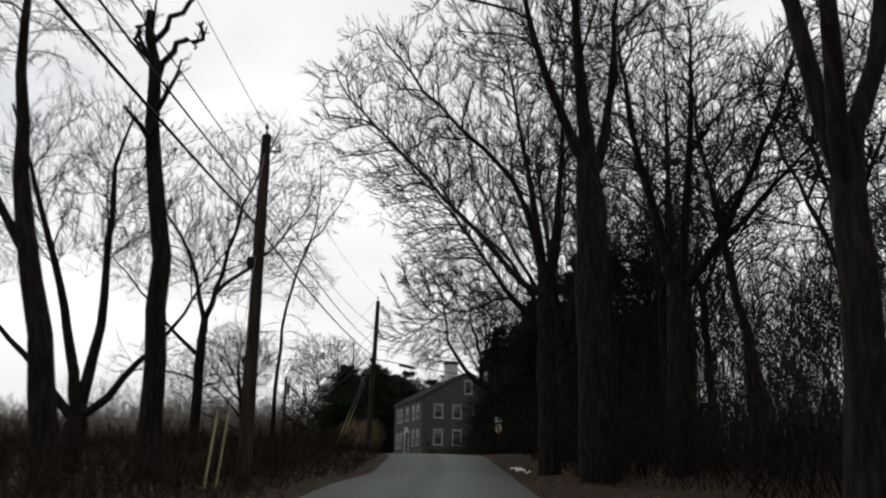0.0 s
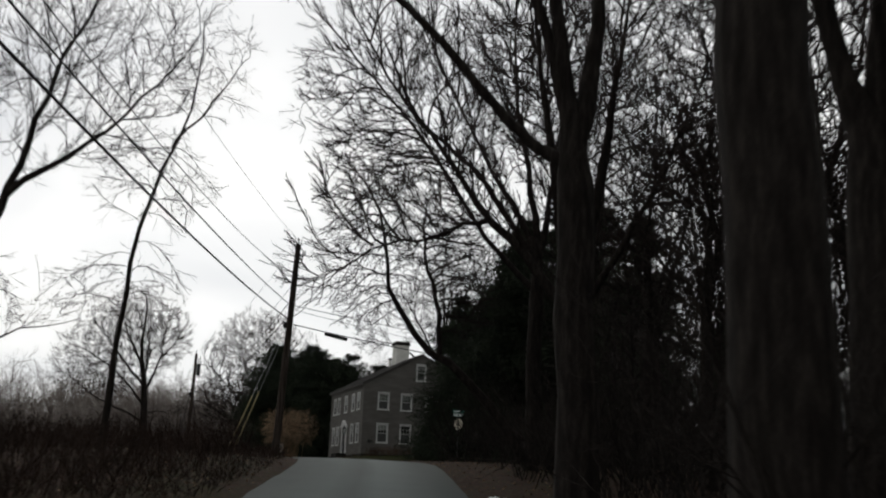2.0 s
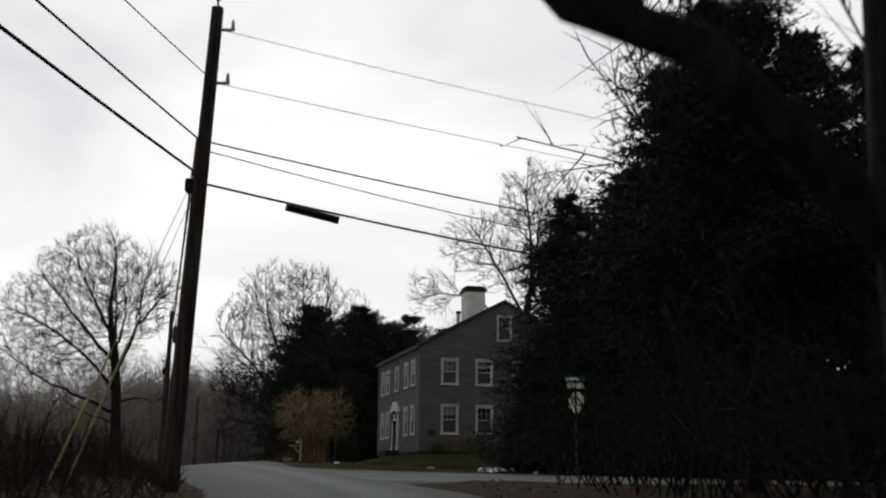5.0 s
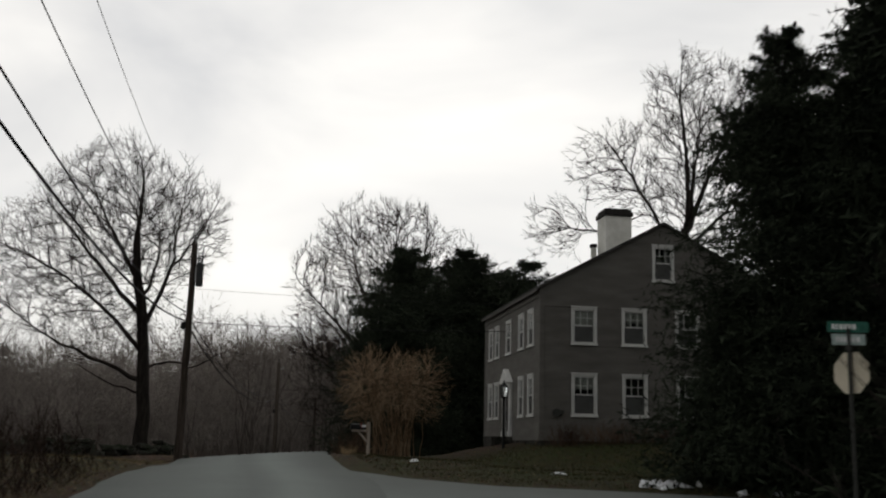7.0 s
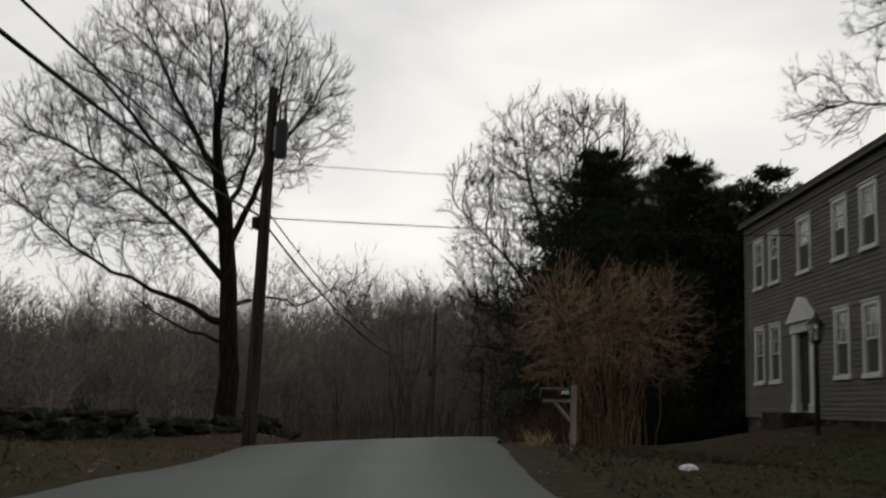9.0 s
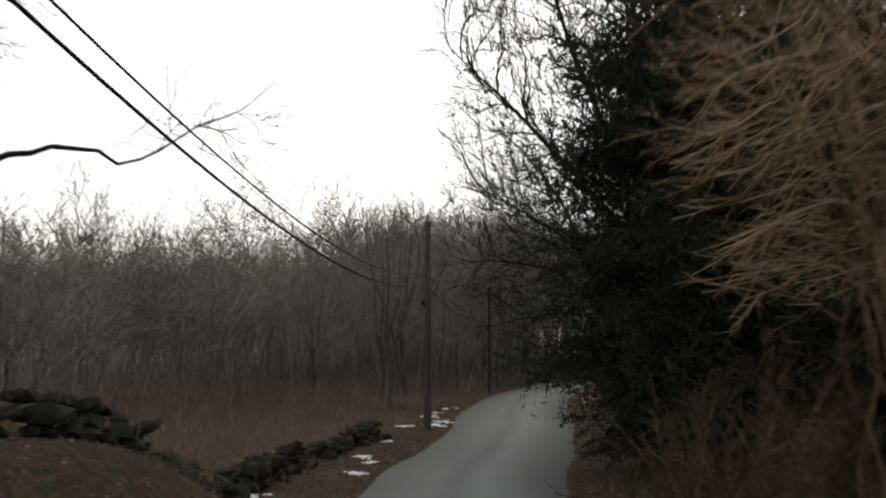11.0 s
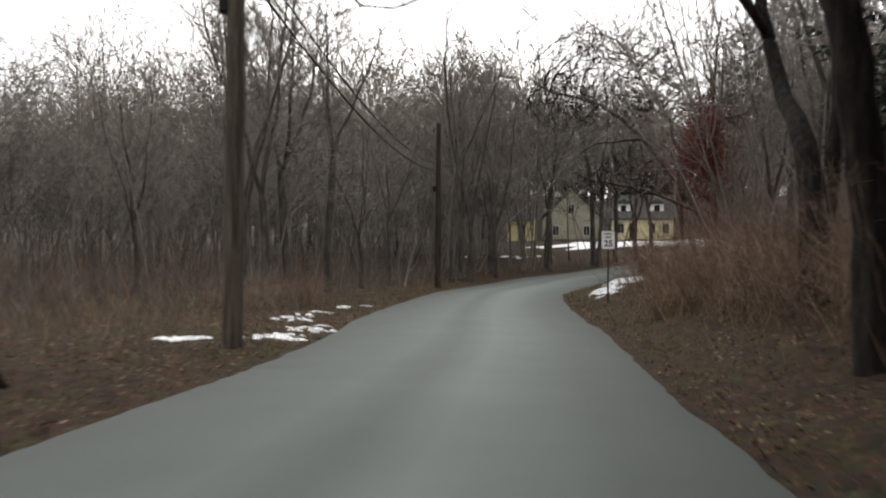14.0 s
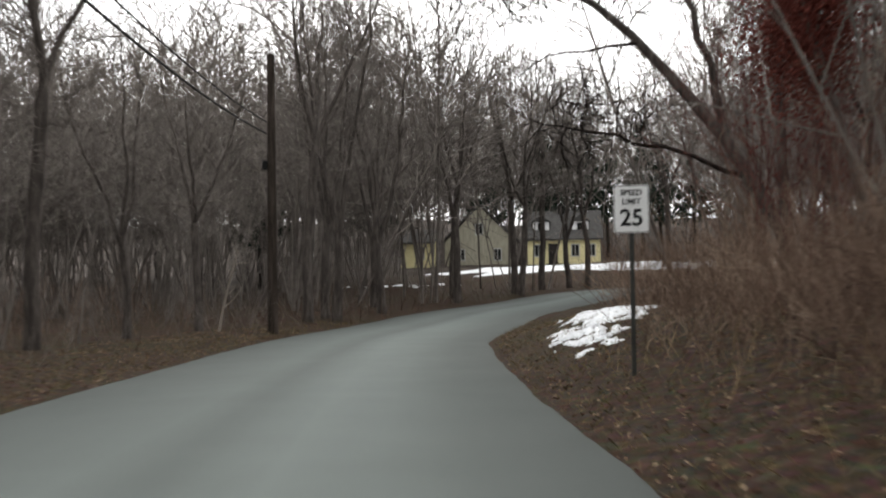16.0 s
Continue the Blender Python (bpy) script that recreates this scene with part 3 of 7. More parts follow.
def grown(seed, stems, blobs, trunk_mat="bark", crown_mat="twig", **kw):
    """Meshes of the trunk and of the crown of a grown tree, and its tips."""
    limbs, fines, tips = grow(seed, stems, blobs, **kw)
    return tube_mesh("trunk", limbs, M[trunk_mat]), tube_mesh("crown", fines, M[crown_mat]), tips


def raised(items, dz):
    """Stems or blobs with all but the foot moved up by dz."""
    out = []
    for it in items:
        if isinstance(it[0], (list, tuple)):
            out.append(([p if p[2] < 0.3 else (p[0], p[1], p[2] + dz) for p in it[0]], *it[1:]))
        else:
            out.append((it[0], it[1], it[2] + dz, *it[3:]))
    return out


def place_tree(name, meshes, m, label, category="tree", group=""):
    ob = thing(name, m, label, category, group)
    part("trunk", meshes[0], None, ob)
    part("crown", meshes[1], None, ob, "leafless branches and fine twigs")
    return ob


def blades(start, way, length, width, rng, droop=0.0):
    """Thin pointed quads, one for each start: arrays of places and faces."""
    n = len(start)
    side = np.cross(way, rng.normal(0, 1, (n, 3)))
    side /= np.linalg.norm(side, axis=1, keepdims=True) + 1e-9
    mid = start + way * (length * 0.45)[:, None]
    tip = start + way * length[:, None]
    tip[:, 2] -= droop * length
    hw = (width / 2)[:, None]
    co = np.stack([start, mid + side * hw, tip, mid - side * hw], 1).reshape(-1, 3)
    return co, np.arange(4 * n).reshape(-1, 4)


def conifer(seed, height, spread, mat, n=120, sub=7, tuft=4, low=0.04, droop=-0.1, blade=0.34, slim=0.3, shape="spruce", core=0):
    """A needle tree: trunk, whorled branches, and many tufts of needles along them."""
    rng = np.random.default_rng(seed)
    tp = np.zeros((1, 10, 3))
    tp[0, :, 2] = np.linspace(-0.3, height, 10)
    tp[0, 1:-1, :2] += rng.normal(0, 0.08, (8, 2))
    tr = np.linspace(0.016 * height, 0.015, 10)[None]
    f = np.sort(low + (0.985 - low) * rng.random(n) ** 1.1)
    z = f * height
    az = np.arange(n) * 2.39996 + rng.normal(0, 0.4, n)
    if shape == "pine":
        prof, rough = (1 - f) ** 0.6 * np.minimum(1, f / 0.4 + 0.25), (0.35, 0.8)
    else:
        prof, rough = (1 - f) ** 0.95, (0.55, 0.5)
    r = spread * prof * (rough[0] + rough[1] * rng.random(n)) * (1 + 0.2 * np.sin(az * 2 + 9 * f) + 0.14 * np.sin(31 * f + az)) + 0.12
    r = np.minimum(r, 1.02 * spread)
    way = np.stack([np.cos(az), np.sin(az), rng.normal(0.18, 0.14, n) + 0.5 * f], 1)
    st = np.stack([0 * z, 0 * z, z], 1)
    bp, br = sweep(rng, st, way, r, np.full(n, 0.03), np.full(n, 0.008), 5, 0.08, droop * 0.4)
    s, w, ln, _ = offshoots(rng, bp, br, sub, 0.15, 1.0, 50, 0.3, 0.5)
    w[:, 2] *= 0.6
    fs = np.repeat(f, sub)
    sp, sr = sweep(rng, s, w, (ln + 0.1) * (0.5 + 0.5 * (1 - fs)), np.full(len(s), 0.01), np.full(len(s), 0.005), 3, 0.12, droop * 0.3)
    trunk = tube_mesh("trunk", [(tp, tr, 8)], M["bark"])
    bough_co, bough_q = tubes(bp, br, 3)
    allp = sp.reshape(-1, 3)
    d = np.gradient(sp, axis=1).reshape(-1, 3)
    d /= np.linalg.norm(d, axis=1, keepdims=True) + 1e-9
    who = np.repeat(np.arange(len(allp)), tuft)
    k = len(who)
    fk = np.repeat(np.repeat(fs, 3), tuft)
    if core:
        inner = np.repeat(np.tile(np.arange(sub), n) < 0.42 * sub, 3)
        ic = np.repeat(allp[inner], core, axis=0)
        iw = rng.normal(0, 1, ic.shape)
        iw /= np.linalg.norm(iw, axis=1, keepdims=True)
        il = 0.22 * (0.6 + 0.6 * rng.random(len(ic)))
        inner_co, inner_q = blades(ic, iw, il, il * 0.4, rng)
    bw = d[who] * 0.8 + rng.normal(0, 0.5, (k, 3))
    bw /= np.linalg.norm(bw, axis=1, keepdims=True) + 1e-9
    bl = blade * (0.55 + 0.8 * rng.random(k)) * (0.45 + 0.55 * (1 - fk))
    co, q = blades(allp[who] + rng.normal(0, 0.05, (k, 3)), bw, bl, bl * slim * (0.8 + 0.5 * rng.random(k)), rng, 0.12)
    if core:
        q = np.concatenate([q, inner_q + len(co)])
        co = np.concatenate([co, inner_co])
    q = np.concatenate([q, bough_q + len(co)])
    co = np.concatenate([co, bough_co])
    crown = mesh_fast("crown", co, q.ravel(), np.full(len(q), 4), M[mat])
    return trunk, crown


def evergreen(seed, height, radius, profile, mat, boughs=130, shoots=10, needles=24, blade=0.2, droop=0.12, low=0.04, rag=0.22, inner=160, spray=0.2):
    """A full needle tree: trunk, drooping boughs with upturned ends, flat side sprays and many needles on them.
    profile: pairs of height share and radius share."""
    rng = np.random.default_rng(seed)
    tp = np.zeros((1, 10, 3))
    tp[0, :, 2] = np.linspace(-0.3, height * 0.99, 10)
    tp[0, 1:-1, :2] += rng.normal(0, 0.06, (8, 2))
    trunk = tube_mesh("trunk", [(tp, np.linspace(0.017 * height, 0.015, 10)[None], 8)], M["bark"])
    f = np.sort(low + (0.99 - low) * rng.random(boughs) ** 1.15)
    az = np.arange(boughs) * 2.39996 + rng.normal(0, 0.35, boughs)
    reach = radius * np.interp(f, [p[0] for p in profile], [p[1] for p in profile])
    reach = reach * (1 - rag * rng.random(boughs) ** 1.5) * (1 + 0.1 * np.sin(2 * az + 7 * f) + 0.08 * np.sin(23 * f + az)) + 0.15
    start = np.stack([0 * f, 0 * f, f * height], 1)
    way = np.stack([np.cos(az), np.sin(az), 0.12 + 0.6 * f**2 + rng.normal(0, 0.08, boughs)], 1)
    bp, br = sweep(rng, start, way, reach, 0.012 + 0.008 * reach, np.full(boughs, 0.006), 6, 0.05, -droop)
    bp[:, -1, 2] += 0.07 * reach
    s, w, _, _ = offshoots(rng, bp, br, shoots, 0.16, 1.0, 55, 0.3)
    w[:, 2] = w[:, 2] * 0.45 - 0.05
    at = np.tile((np.arange(shoots) + 0.5) / shoots, boughs)
    ln = np.repeat(reach, shoots) * (0.34 - 0.2 * at) * rng.uniform(0.7, 1.2, len(s)) + 0.12
    sp, sr = sweep(rng, s, w, ln, np.full(len(s), 0.007), np.full(len(s), 0.004), 3, 0.1, -0.04)
    k = np.repeat(np.arange(len(s)), needles)
    u = rng.random(len(k))[:, None]
    a, b, c = sp[k, 0], sp[k, 1], sp[k, 2]
    place = np.where(u < 0.5, a + (b - a) * 2 * u, b + (c - b) * (2 * u - 1))
    axis = (c - a) / (np.linalg.norm(c - a, axis=1, keepdims=True) + 1e-9)
    bw = axis * 0.7 + rng.normal(0, 0.45, axis.shape)
    bw /= np.linalg.norm(bw, axis=1, keepdims=True) + 1e-9
    bl = blade * rng.uniform(0.6, 1.3, len(k))
    co, q = blades(place, bw, bl, bl * rng.uniform(0.16, 0.28, len(k)), rng, 0.08)
    m = boughs * inner
    who, v = np.repeat(np.arange(boughs), inner), rng.random(m) ** 0.7 * 0.85
    x = v * 5
    i = np.minimum(x.astype(int), 4)
    mid = bp[who, i] * (1 - (x - i))[:, None] + bp[who, i + 1] * (x - i)[:, None]
    mid = mid + rng.normal(0, 1, (m, 3)) * (0.06 + 0.13 * reach[who])[:, None] * np.array([1, 1, 0.45])
    iw = rng.normal(0, 1, (m, 3))
    iw /= np.linalg.norm(iw, axis=1, keepdims=True)
    il = spray * (0.8 + 0.12 * reach[who]) * rng.uniform(0.6, 1.25, m) * np.where((v < 0.6) & (reach[who] > 1.8), 1.7, 1.0)
    inner_co, inner_q = blades(mid, iw, il, il * 0.15, rng)
    q = np.concatenate([q, inner_q + len(co)])
    co = np.concatenate([co, inner_co])
    bough_co, bough_q = tubes(bp, br, 3)
    q = np.concatenate([q, bough_q + len(co)])
    crown = mesh_fast("crown", np.concatenate([co, bough_co]), q.ravel(), np.full(len(q), 4), M[mat])
    return trunk, crown


def place_conifer(name, meshes, m, label, group=""):
    ob = thing(name, m, label, "tree", group)
    part("trunk", meshes[0], None, ob)
    part("crown", meshes[1], None, ob, "dark green needles")
    return ob


def thicket(seed, roots, height, mat, name, spread=0.35, r=0.012, twigs=6, tip=4, lift=0.0, p=5, tp=3, lean=(0, 0)):
    """Many thin arching stems out of the ground with side twigs, as one mesh."""
    rng = np.random.default_rng(seed)
    n = len(roots)
    az = rng.random(n) * 2 * np.pi
    way = np.stack([np.cos(az) * spread, np.sin(az) * spread, np.ones(n)], 1) * (0.6 + 0.8 * rng.random((n, 1)))
    way[:, :2] += np.array(lean)
    way[:, 2] = 1
    h = height * (0.55 + 0.6 * rng.random(n))
    a, ar = sweep(rng, roots, way, h, np.full(n, r), np.full(n, r * 0.4), p, 0.16, lift)
    sets = [(a, ar, 3)]
    if twigs:
        s, w, ln, rr = offshoots(rng, a, ar, twigs, 0.2, 1.0, 40, 0.34)
        b, brd = sweep(rng, s, w, ln, rr * 0.7, np.full(len(s), r * 0.3), tp, 0.16, 0.03)
        sets.append((b, brd, 3))
        if tip:
            s, w, ln, rr = offshoots(rng, b, brd, tip, 0.2, 1.0, 40, 0.5)
            c, cr = sweep(rng, s, w, ln, rr * 0.8, np.full(len(s), r * 0.28), 2, 0.15, 0.03)
            sets.append((c, cr, 3))
    return tube_mesh(name, sets, M[mat])


# ---- the ground and the road ----
CENTRE = [(-1.2, -120, -3.0), (-0.9, -60, -1.6), (-0.6, -25, -0.8), (-0.4, 0, 0.0), (0.2, 10, 0.3), (0.3, 20, 1.0), (0.5, 30, 1.7), (0.9, 41, 2.3), (0.95, 50, 3.0),
          (0.9, 60, 3.85), (0.4, 68, 4.3), (-0.6, 74, 4.5), (-1.9, 79, 4.62), (-3.1, 83.5, 4.74), (-4.3, 87.5, 4.86), (-5.5, 91.5, 5.0), (-7.1, 96, 5.14), (-9, 101, 5.26),
          (-10.7, 106, 5.38), (-11.5, 109, 5.38), (-12.4, 113, 4.55), (-13.3, 117, 3.4), (-13.88, 120.5, 2.98), (-14.54, 124, 2.82), (-15.76, 129, 2.72), (-17.16, 135, 2.6), (-18.1, 141, 2.45), (-19.23, 147, 2.3),
          (-20.25, 152.5, 2.18), (-21.5, 158.5, 2.05), (-23.25, 166, 1.95), (-25.4, 177, 1.87), (-26.85, 187, 1.85), (-27.15, 197, 1.84), (-26.8, 207, 2.0), (-24.9, 216, 2.25),
          (-20.5, 223, 2.9), (-11, 228, 3.2), (5, 231, 3.5), (40, 236, 4.0), (120, 240, 5.0)]
ROAD = spline(CENTRE, 900)
HALF, SHALF = 2.72, 4.3


def east_half(y):
    """Width of the carriageway right of its centre line."""
    return np.interp(y, [112, 133, 141, 150, 160], [HALF, 2.76, 2.88, 2.95, 3.25])


def west_half(y):
    """Width of the carriageway left of its centre line."""
    return np.interp(y, [72, 82, 88, 95, 101, 106, 112, 128, 140, 150, 162], [HALF, 3.3, 3.85, 3.75, 3.05, 3.0, 2.75, 2.52, 2.7, 2.95, 3.35])


WIDE, WEST = east_half(ROAD[:, 1]), west_half(ROAD[:, 1])
seg = np.diff(ROAD[:, :2], axis=0)
tang = np.gradient(ROAD[:, :2], axis=0)
tang /= np.linalg.norm(tang, axis=1, keepdims=True)
RIGHT = np.stack([tang[:, 1], -tang[:, 0]], 1)


def flare(x):
    """How far the mouth of the side road widens to the north."""
    return np.interp(x, [-5.6, -4.4, -3.2, -2.2, -0.6, 1.3, 6.7, 14, 40], [11, 9.4, 7.75, 7.1, 6.0, 5.95, 4.9, 3.5, 0.5])


SIDE = np.stack([np.linspace(-5.6, 160, 160), 85.23 + 0.02 * np.linspace(0, 165, 160), 4.78 + 0.012 * np.linspace(0, 165, 160)], 1)


def smooth(a, b, x):
    u = np.clip((x - a) / (b - a), 0, 1)
    return u * u * (3 - 2 * u)


def lumps(x, y, s, seed):
    """Cheap smooth bumps."""
    o = seed * 1.7
    return (np.sin(x * s + o) * np.cos(y * s * 1.13 - o) + 0.6 * np.sin((x + 0.7 * y) * s * 1.9 + 2 * o) + 0.4 * np.cos((y - 0.6 * x) * s * 3.1 + o)) / 2


def terrain(x, y):
    """Height of the ground, the signed distance to the road's centre (right positive) and the distance to the side road."""
    x, y = np.atleast_1d(np.asarray(x, float)), np.atleast_1d(np.asarray(y, float))
    out, dist, side_d = np.empty(len(x)), np.empty(len(x)), np.empty(len(x))
    R, N, W, V = ROAD[::3], RIGHT[::3], WIDE[::3], WEST[::3]
    for a in range(0, len(x), 4000):
        X, Y = x[a:a + 4000], y[a:a + 4000]
        dx, dy = X[:, None] - R[None, :, 0], Y[:, None] - R[None, :, 1]
        d2 = dx**2 + dy**2
        w = 1 / (d2 + 3.0) ** 3
        z = (w * R[None, :, 2]).sum(1) / w.sum(1)
        i = d2.argmin(1)
        k = np.arange(len(X))
        d = dx[k, i] * N[i, 0] + dy[k, i] * N[i, 1]
        far = np.sqrt(d2[k, i])
        d = np.sign(d + 1e-9) * np.maximum(np.abs(d), np.where(far > np.abs(d) + 2, far, 0))
        e2 = (X[:, None] - SIDE[None, :, 0]) ** 2 + (Y[:, None] - SIDE[None, :, 1]) ** 2
        j = e2.argmin(1)
        es = np.sqrt(e2[k, j])
        es = np.where(d < 0, 99, es)
        ad = np.abs(d)
        half = np.where(d < 0, V[i], W[i])
        es = np.where(Y > SIDE[j, 1], np.maximum(es - flare(X), 0), es)
        off = np.minimum(ad - half, es - SHALF) + HALF
        verge = smooth(HALF, HALF + 2.2, off)
        h = z + verge * (0.12 + 0.10 * lumps(X, Y, 0.9, 1) + 0.25 * smooth(5, 14, off) * lumps(X, Y, 0.16, 2))
        # house lot and the cut banks at the crest
        h = h + verge * (6.25 - h) * np.exp(-(((X - 4.5) / 10.5) ** 2 + ((Y - 114) / 9.5) ** 2) ** 2.5)
        h = h + verge * (5.25 - h) * np.exp(-(((X + 21) / 7.5) ** 2 + ((Y - 113) / 9.5) ** 2) ** 2.5)
        h = h + verge * (5.3 - h) * np.exp(-(((X + 5.5) / 3.6) ** 2 + ((Y - 107.5) / 5) ** 2) ** 2)
        # right-hand bank further on
        bank = smooth(HALF + 0.6, HALF + 4.5, d) * smooth(128, 142, Y) * (1 - smooth(186, 198, Y))
        h = h + bank * 0.75
        # the hill beyond the bend, rising woods to the west
        h = h + 0.06 * np.clip(Y - 228, 0, 110) + 0.05 * np.clip(Y - 285, 0, 90) + smooth(42, 140, -d) * (5.5 - 2.0 * smooth(110, 150, Y) - 1.5 * smooth(230, 300, Y))
        h = h + smooth(11, 42, d) * 5.5 * (1 - smooth(58, 76, Y)) + smooth(10, 34, d) * 3.5 * smooth(150, 175, Y) * (1 - smooth(196, 214, Y))
        h = h + smooth(60, 130, ad) * 1.6 * lumps(X, Y, 0.045, 5) + smooth(140, 330, -d) * (6.0 + 3.0 * lumps(X, Y, 0.021, 6))
        h = h - 1.2 * smooth(10, 40, -d) * (1 - smooth(100, 130, Y)) * smooth(20, 60, Y)
        h = h + bank_at(Y) * np.clip(d / HALF, -1.3, 1.0) * (1 - smooth(4, 9, ad))
        onroad = np.minimum(ad - half, np.where(X > -3, es - SHALF, 9))
        h = np.where(onroad < 0.25, h - 0.07 * (1 - smooth(-0.1, 0.25, onroad)), h)
        out[a:a + 4000], dist[a:a + 4000], side_d[a:a + 4000] = h, d, es
    return out, dist, side_d


def bank_at(y):
    """Cross fall of the crest: the west edge lies lower."""
    return 0.2 * smooth(98, 105, y) * (1 - smooth(110, 117, y))


def ground_z(x, y):
    return float(terrain([x], [y])[0][0])


def axis_steps(lo, hi, step, reach, grow=1.22):
    mid = list(np.arange(lo, hi + 1e-6, step))
    s, a = step, hi
    while a < reach:
        s *= grow
        a += s
        mid.append(a)
    s, a = step, lo
    while a > -reach:
        s *= grow
        a -= s
        mid.insert(0, a)
    return np.array(mid)


def build_ground():
    xs = axis_steps(-48, 24, 0.8, 2200)
    ys = axis_steps(-6, 236, 0.9, 2400)
    gx, gy = np.meshgrid(xs, ys)
    z, d, s = terrain(gx.ravel(), gy.ravel())
    co = np.stack([gx.ravel(), gy.ravel(), z], 1)
    nx, ny = len(xs), len(ys)
    idx = np.arange(nx * ny).reshape(ny, nx)
    q = np.stack([idx[:-1, :-1], idx[:-1, 1:], idx[1:, 1:], idx[1:, :-1]], -1).reshape(-1, 4)
    me = mesh_fast("ground", co, q.ravel(), np.full(len(q), 4), M["ground"], True)
    X, Y = co[:, 0], co[:, 1]
    lawn = 0.85 * np.exp(-(((X - 2) / 9.5) ** 2 + ((Y - 103) / 10) ** 2) ** 2)
    lawn += 0.9 * np.exp(-(((X + 9.4) / 3.4) ** 2 + ((Y - 130.5) / 7.5) ** 2) ** 2)
    lawn += 0.45 * np.exp(-(((X + 15) / 6) ** 2 + ((Y - 98) / 8) ** 2) ** 2)
    lawn += 0.3 * np.exp(-(((d + 4.6) / 1.1) ** 2)) * (Y < 110)
    at = me.attributes.new("lawn", "FLOAT", "POINT")
    at.data.foreach_set("value", lawn.astype(np.float32))
    at = me.attributes.new("woodland", "FLOAT", "POINT")
    at.data.foreach_set("value", np.maximum(smooth(18, 45, np.abs(d)) * smooth(112, 126, Y), smooth(50, 80, np.abs(d))).astype(np.float32))
    tagged(new("ground", me), "uneven ground of brown leaf litter, soil and thin winter grass", "ground", kind="structure")


build_ground()


def road_mesh(name, line, right, west, east, rng, crown=0.05, tilt=0.0, level=None):
    """A cambered carriageway with ragged edges. level: gives the height at each place, in place of the line's own."""
    cols = np.array([-1, -0.96, -0.6, -0.3, 0, 0.3, 0.6, 0.96, 1.0])
    n = len(line)
    rag = np.stack([np.convolve(rng.normal(0, 0.2, n + 24), np.ones(25) / 25, "valid") + np.convolve(rng.normal(0, 0.03, n + 4), np.ones(5) / 5, "valid") for _ in range(2)], 1)
    co = np.empty((n, len(cols), 3))
    for j, c in enumerate(cols):
        w = c * (west if c < 0 else east) + (rag[:, 0] if c < -0.9 else rag[:, 1] if c > 0.9 else np.zeros(n))
        co[:, j, :2] = line[:, :2] + right * np.reshape(w, (-1, 1))
        base = line[:, 2] if level is None else level(co[:, j, 0], co[:, j, 1])
        co[:, j, 2] = base + crown * (1 - c * c) - (0.07 if abs(c) == 1 else 0) + 0.015 + tilt * c
    idx = np.arange(n * len(cols)).reshape(n, len(cols))
    q = np.stack([idx[:-1, :-1], idx[:-1, 1:], idx[1:, 1:], idx[1:, :-1]], -1).reshape(-1, 4)
    me = mesh_fast(name, co.reshape(-1, 3), q.ravel(), np.full(len(q), 4), M["asphalt"], True)
    me.attributes.new("across", "FLOAT", "POINT").data.foreach_set("value", np.tile(cols, n).astype(np.float32))
    run = np.concatenate([[0], np.cumsum(np.linalg.norm(np.diff(line[:, :2], axis=0), axis=1))]) * 0.006
    me.attributes.new("along", "FLOAT", "POINT").data.foreach_set("value", np.repeat(run, len(cols)).astype(np.float32))
    return me


def mouth_level(x, y):
    """The main road's height carried sideways into the side road."""
    w = 1 / ((x[:, None] - ROAD[None, ::3, 0]) ** 2 + (y[:, None] - ROAD[None, ::3, 1]) ** 2 + 3.0) ** 3
    return (w * ROAD[None, ::3, 2]).sum(1) / w.sum(1)


rng0 = np.random.default_rng(5)
tagged(new("road", road_mesh("road", ROAD, RIGHT, WEST, WIDE, rng0, tilt=bank_at(ROAD[:, 1]))), "narrow unmarked grey asphalt country road with ragged edges", "road", kind="structure")
mouth = np.linspace(0, 1, 260) ** 2
side_line = np.column_stack([np.interp(mouth, np.linspace(0, 1, 160), SIDE[:, k]) for k in range(3)])
st = np.gradient(side_line[:, :2], axis=0)
st /= np.linalg.norm(st, axis=1, keepdims=True)
tagged(new("side_road", road_mesh("side_road", side_line, np.stack([st[:, 1], -st[:, 0]], 1), SHALF + flare(side_line[:, 0]), SHALF, rng0, crown=0.02, level=mouth_level)), "grey asphalt side road meeting the main road", "road", kind="structure")


# ---- the grey house ----
HOUSE_Z = 6.25
W, L, EAVE, RIDGE = 10.0, 10.9, 5.82, 8.55


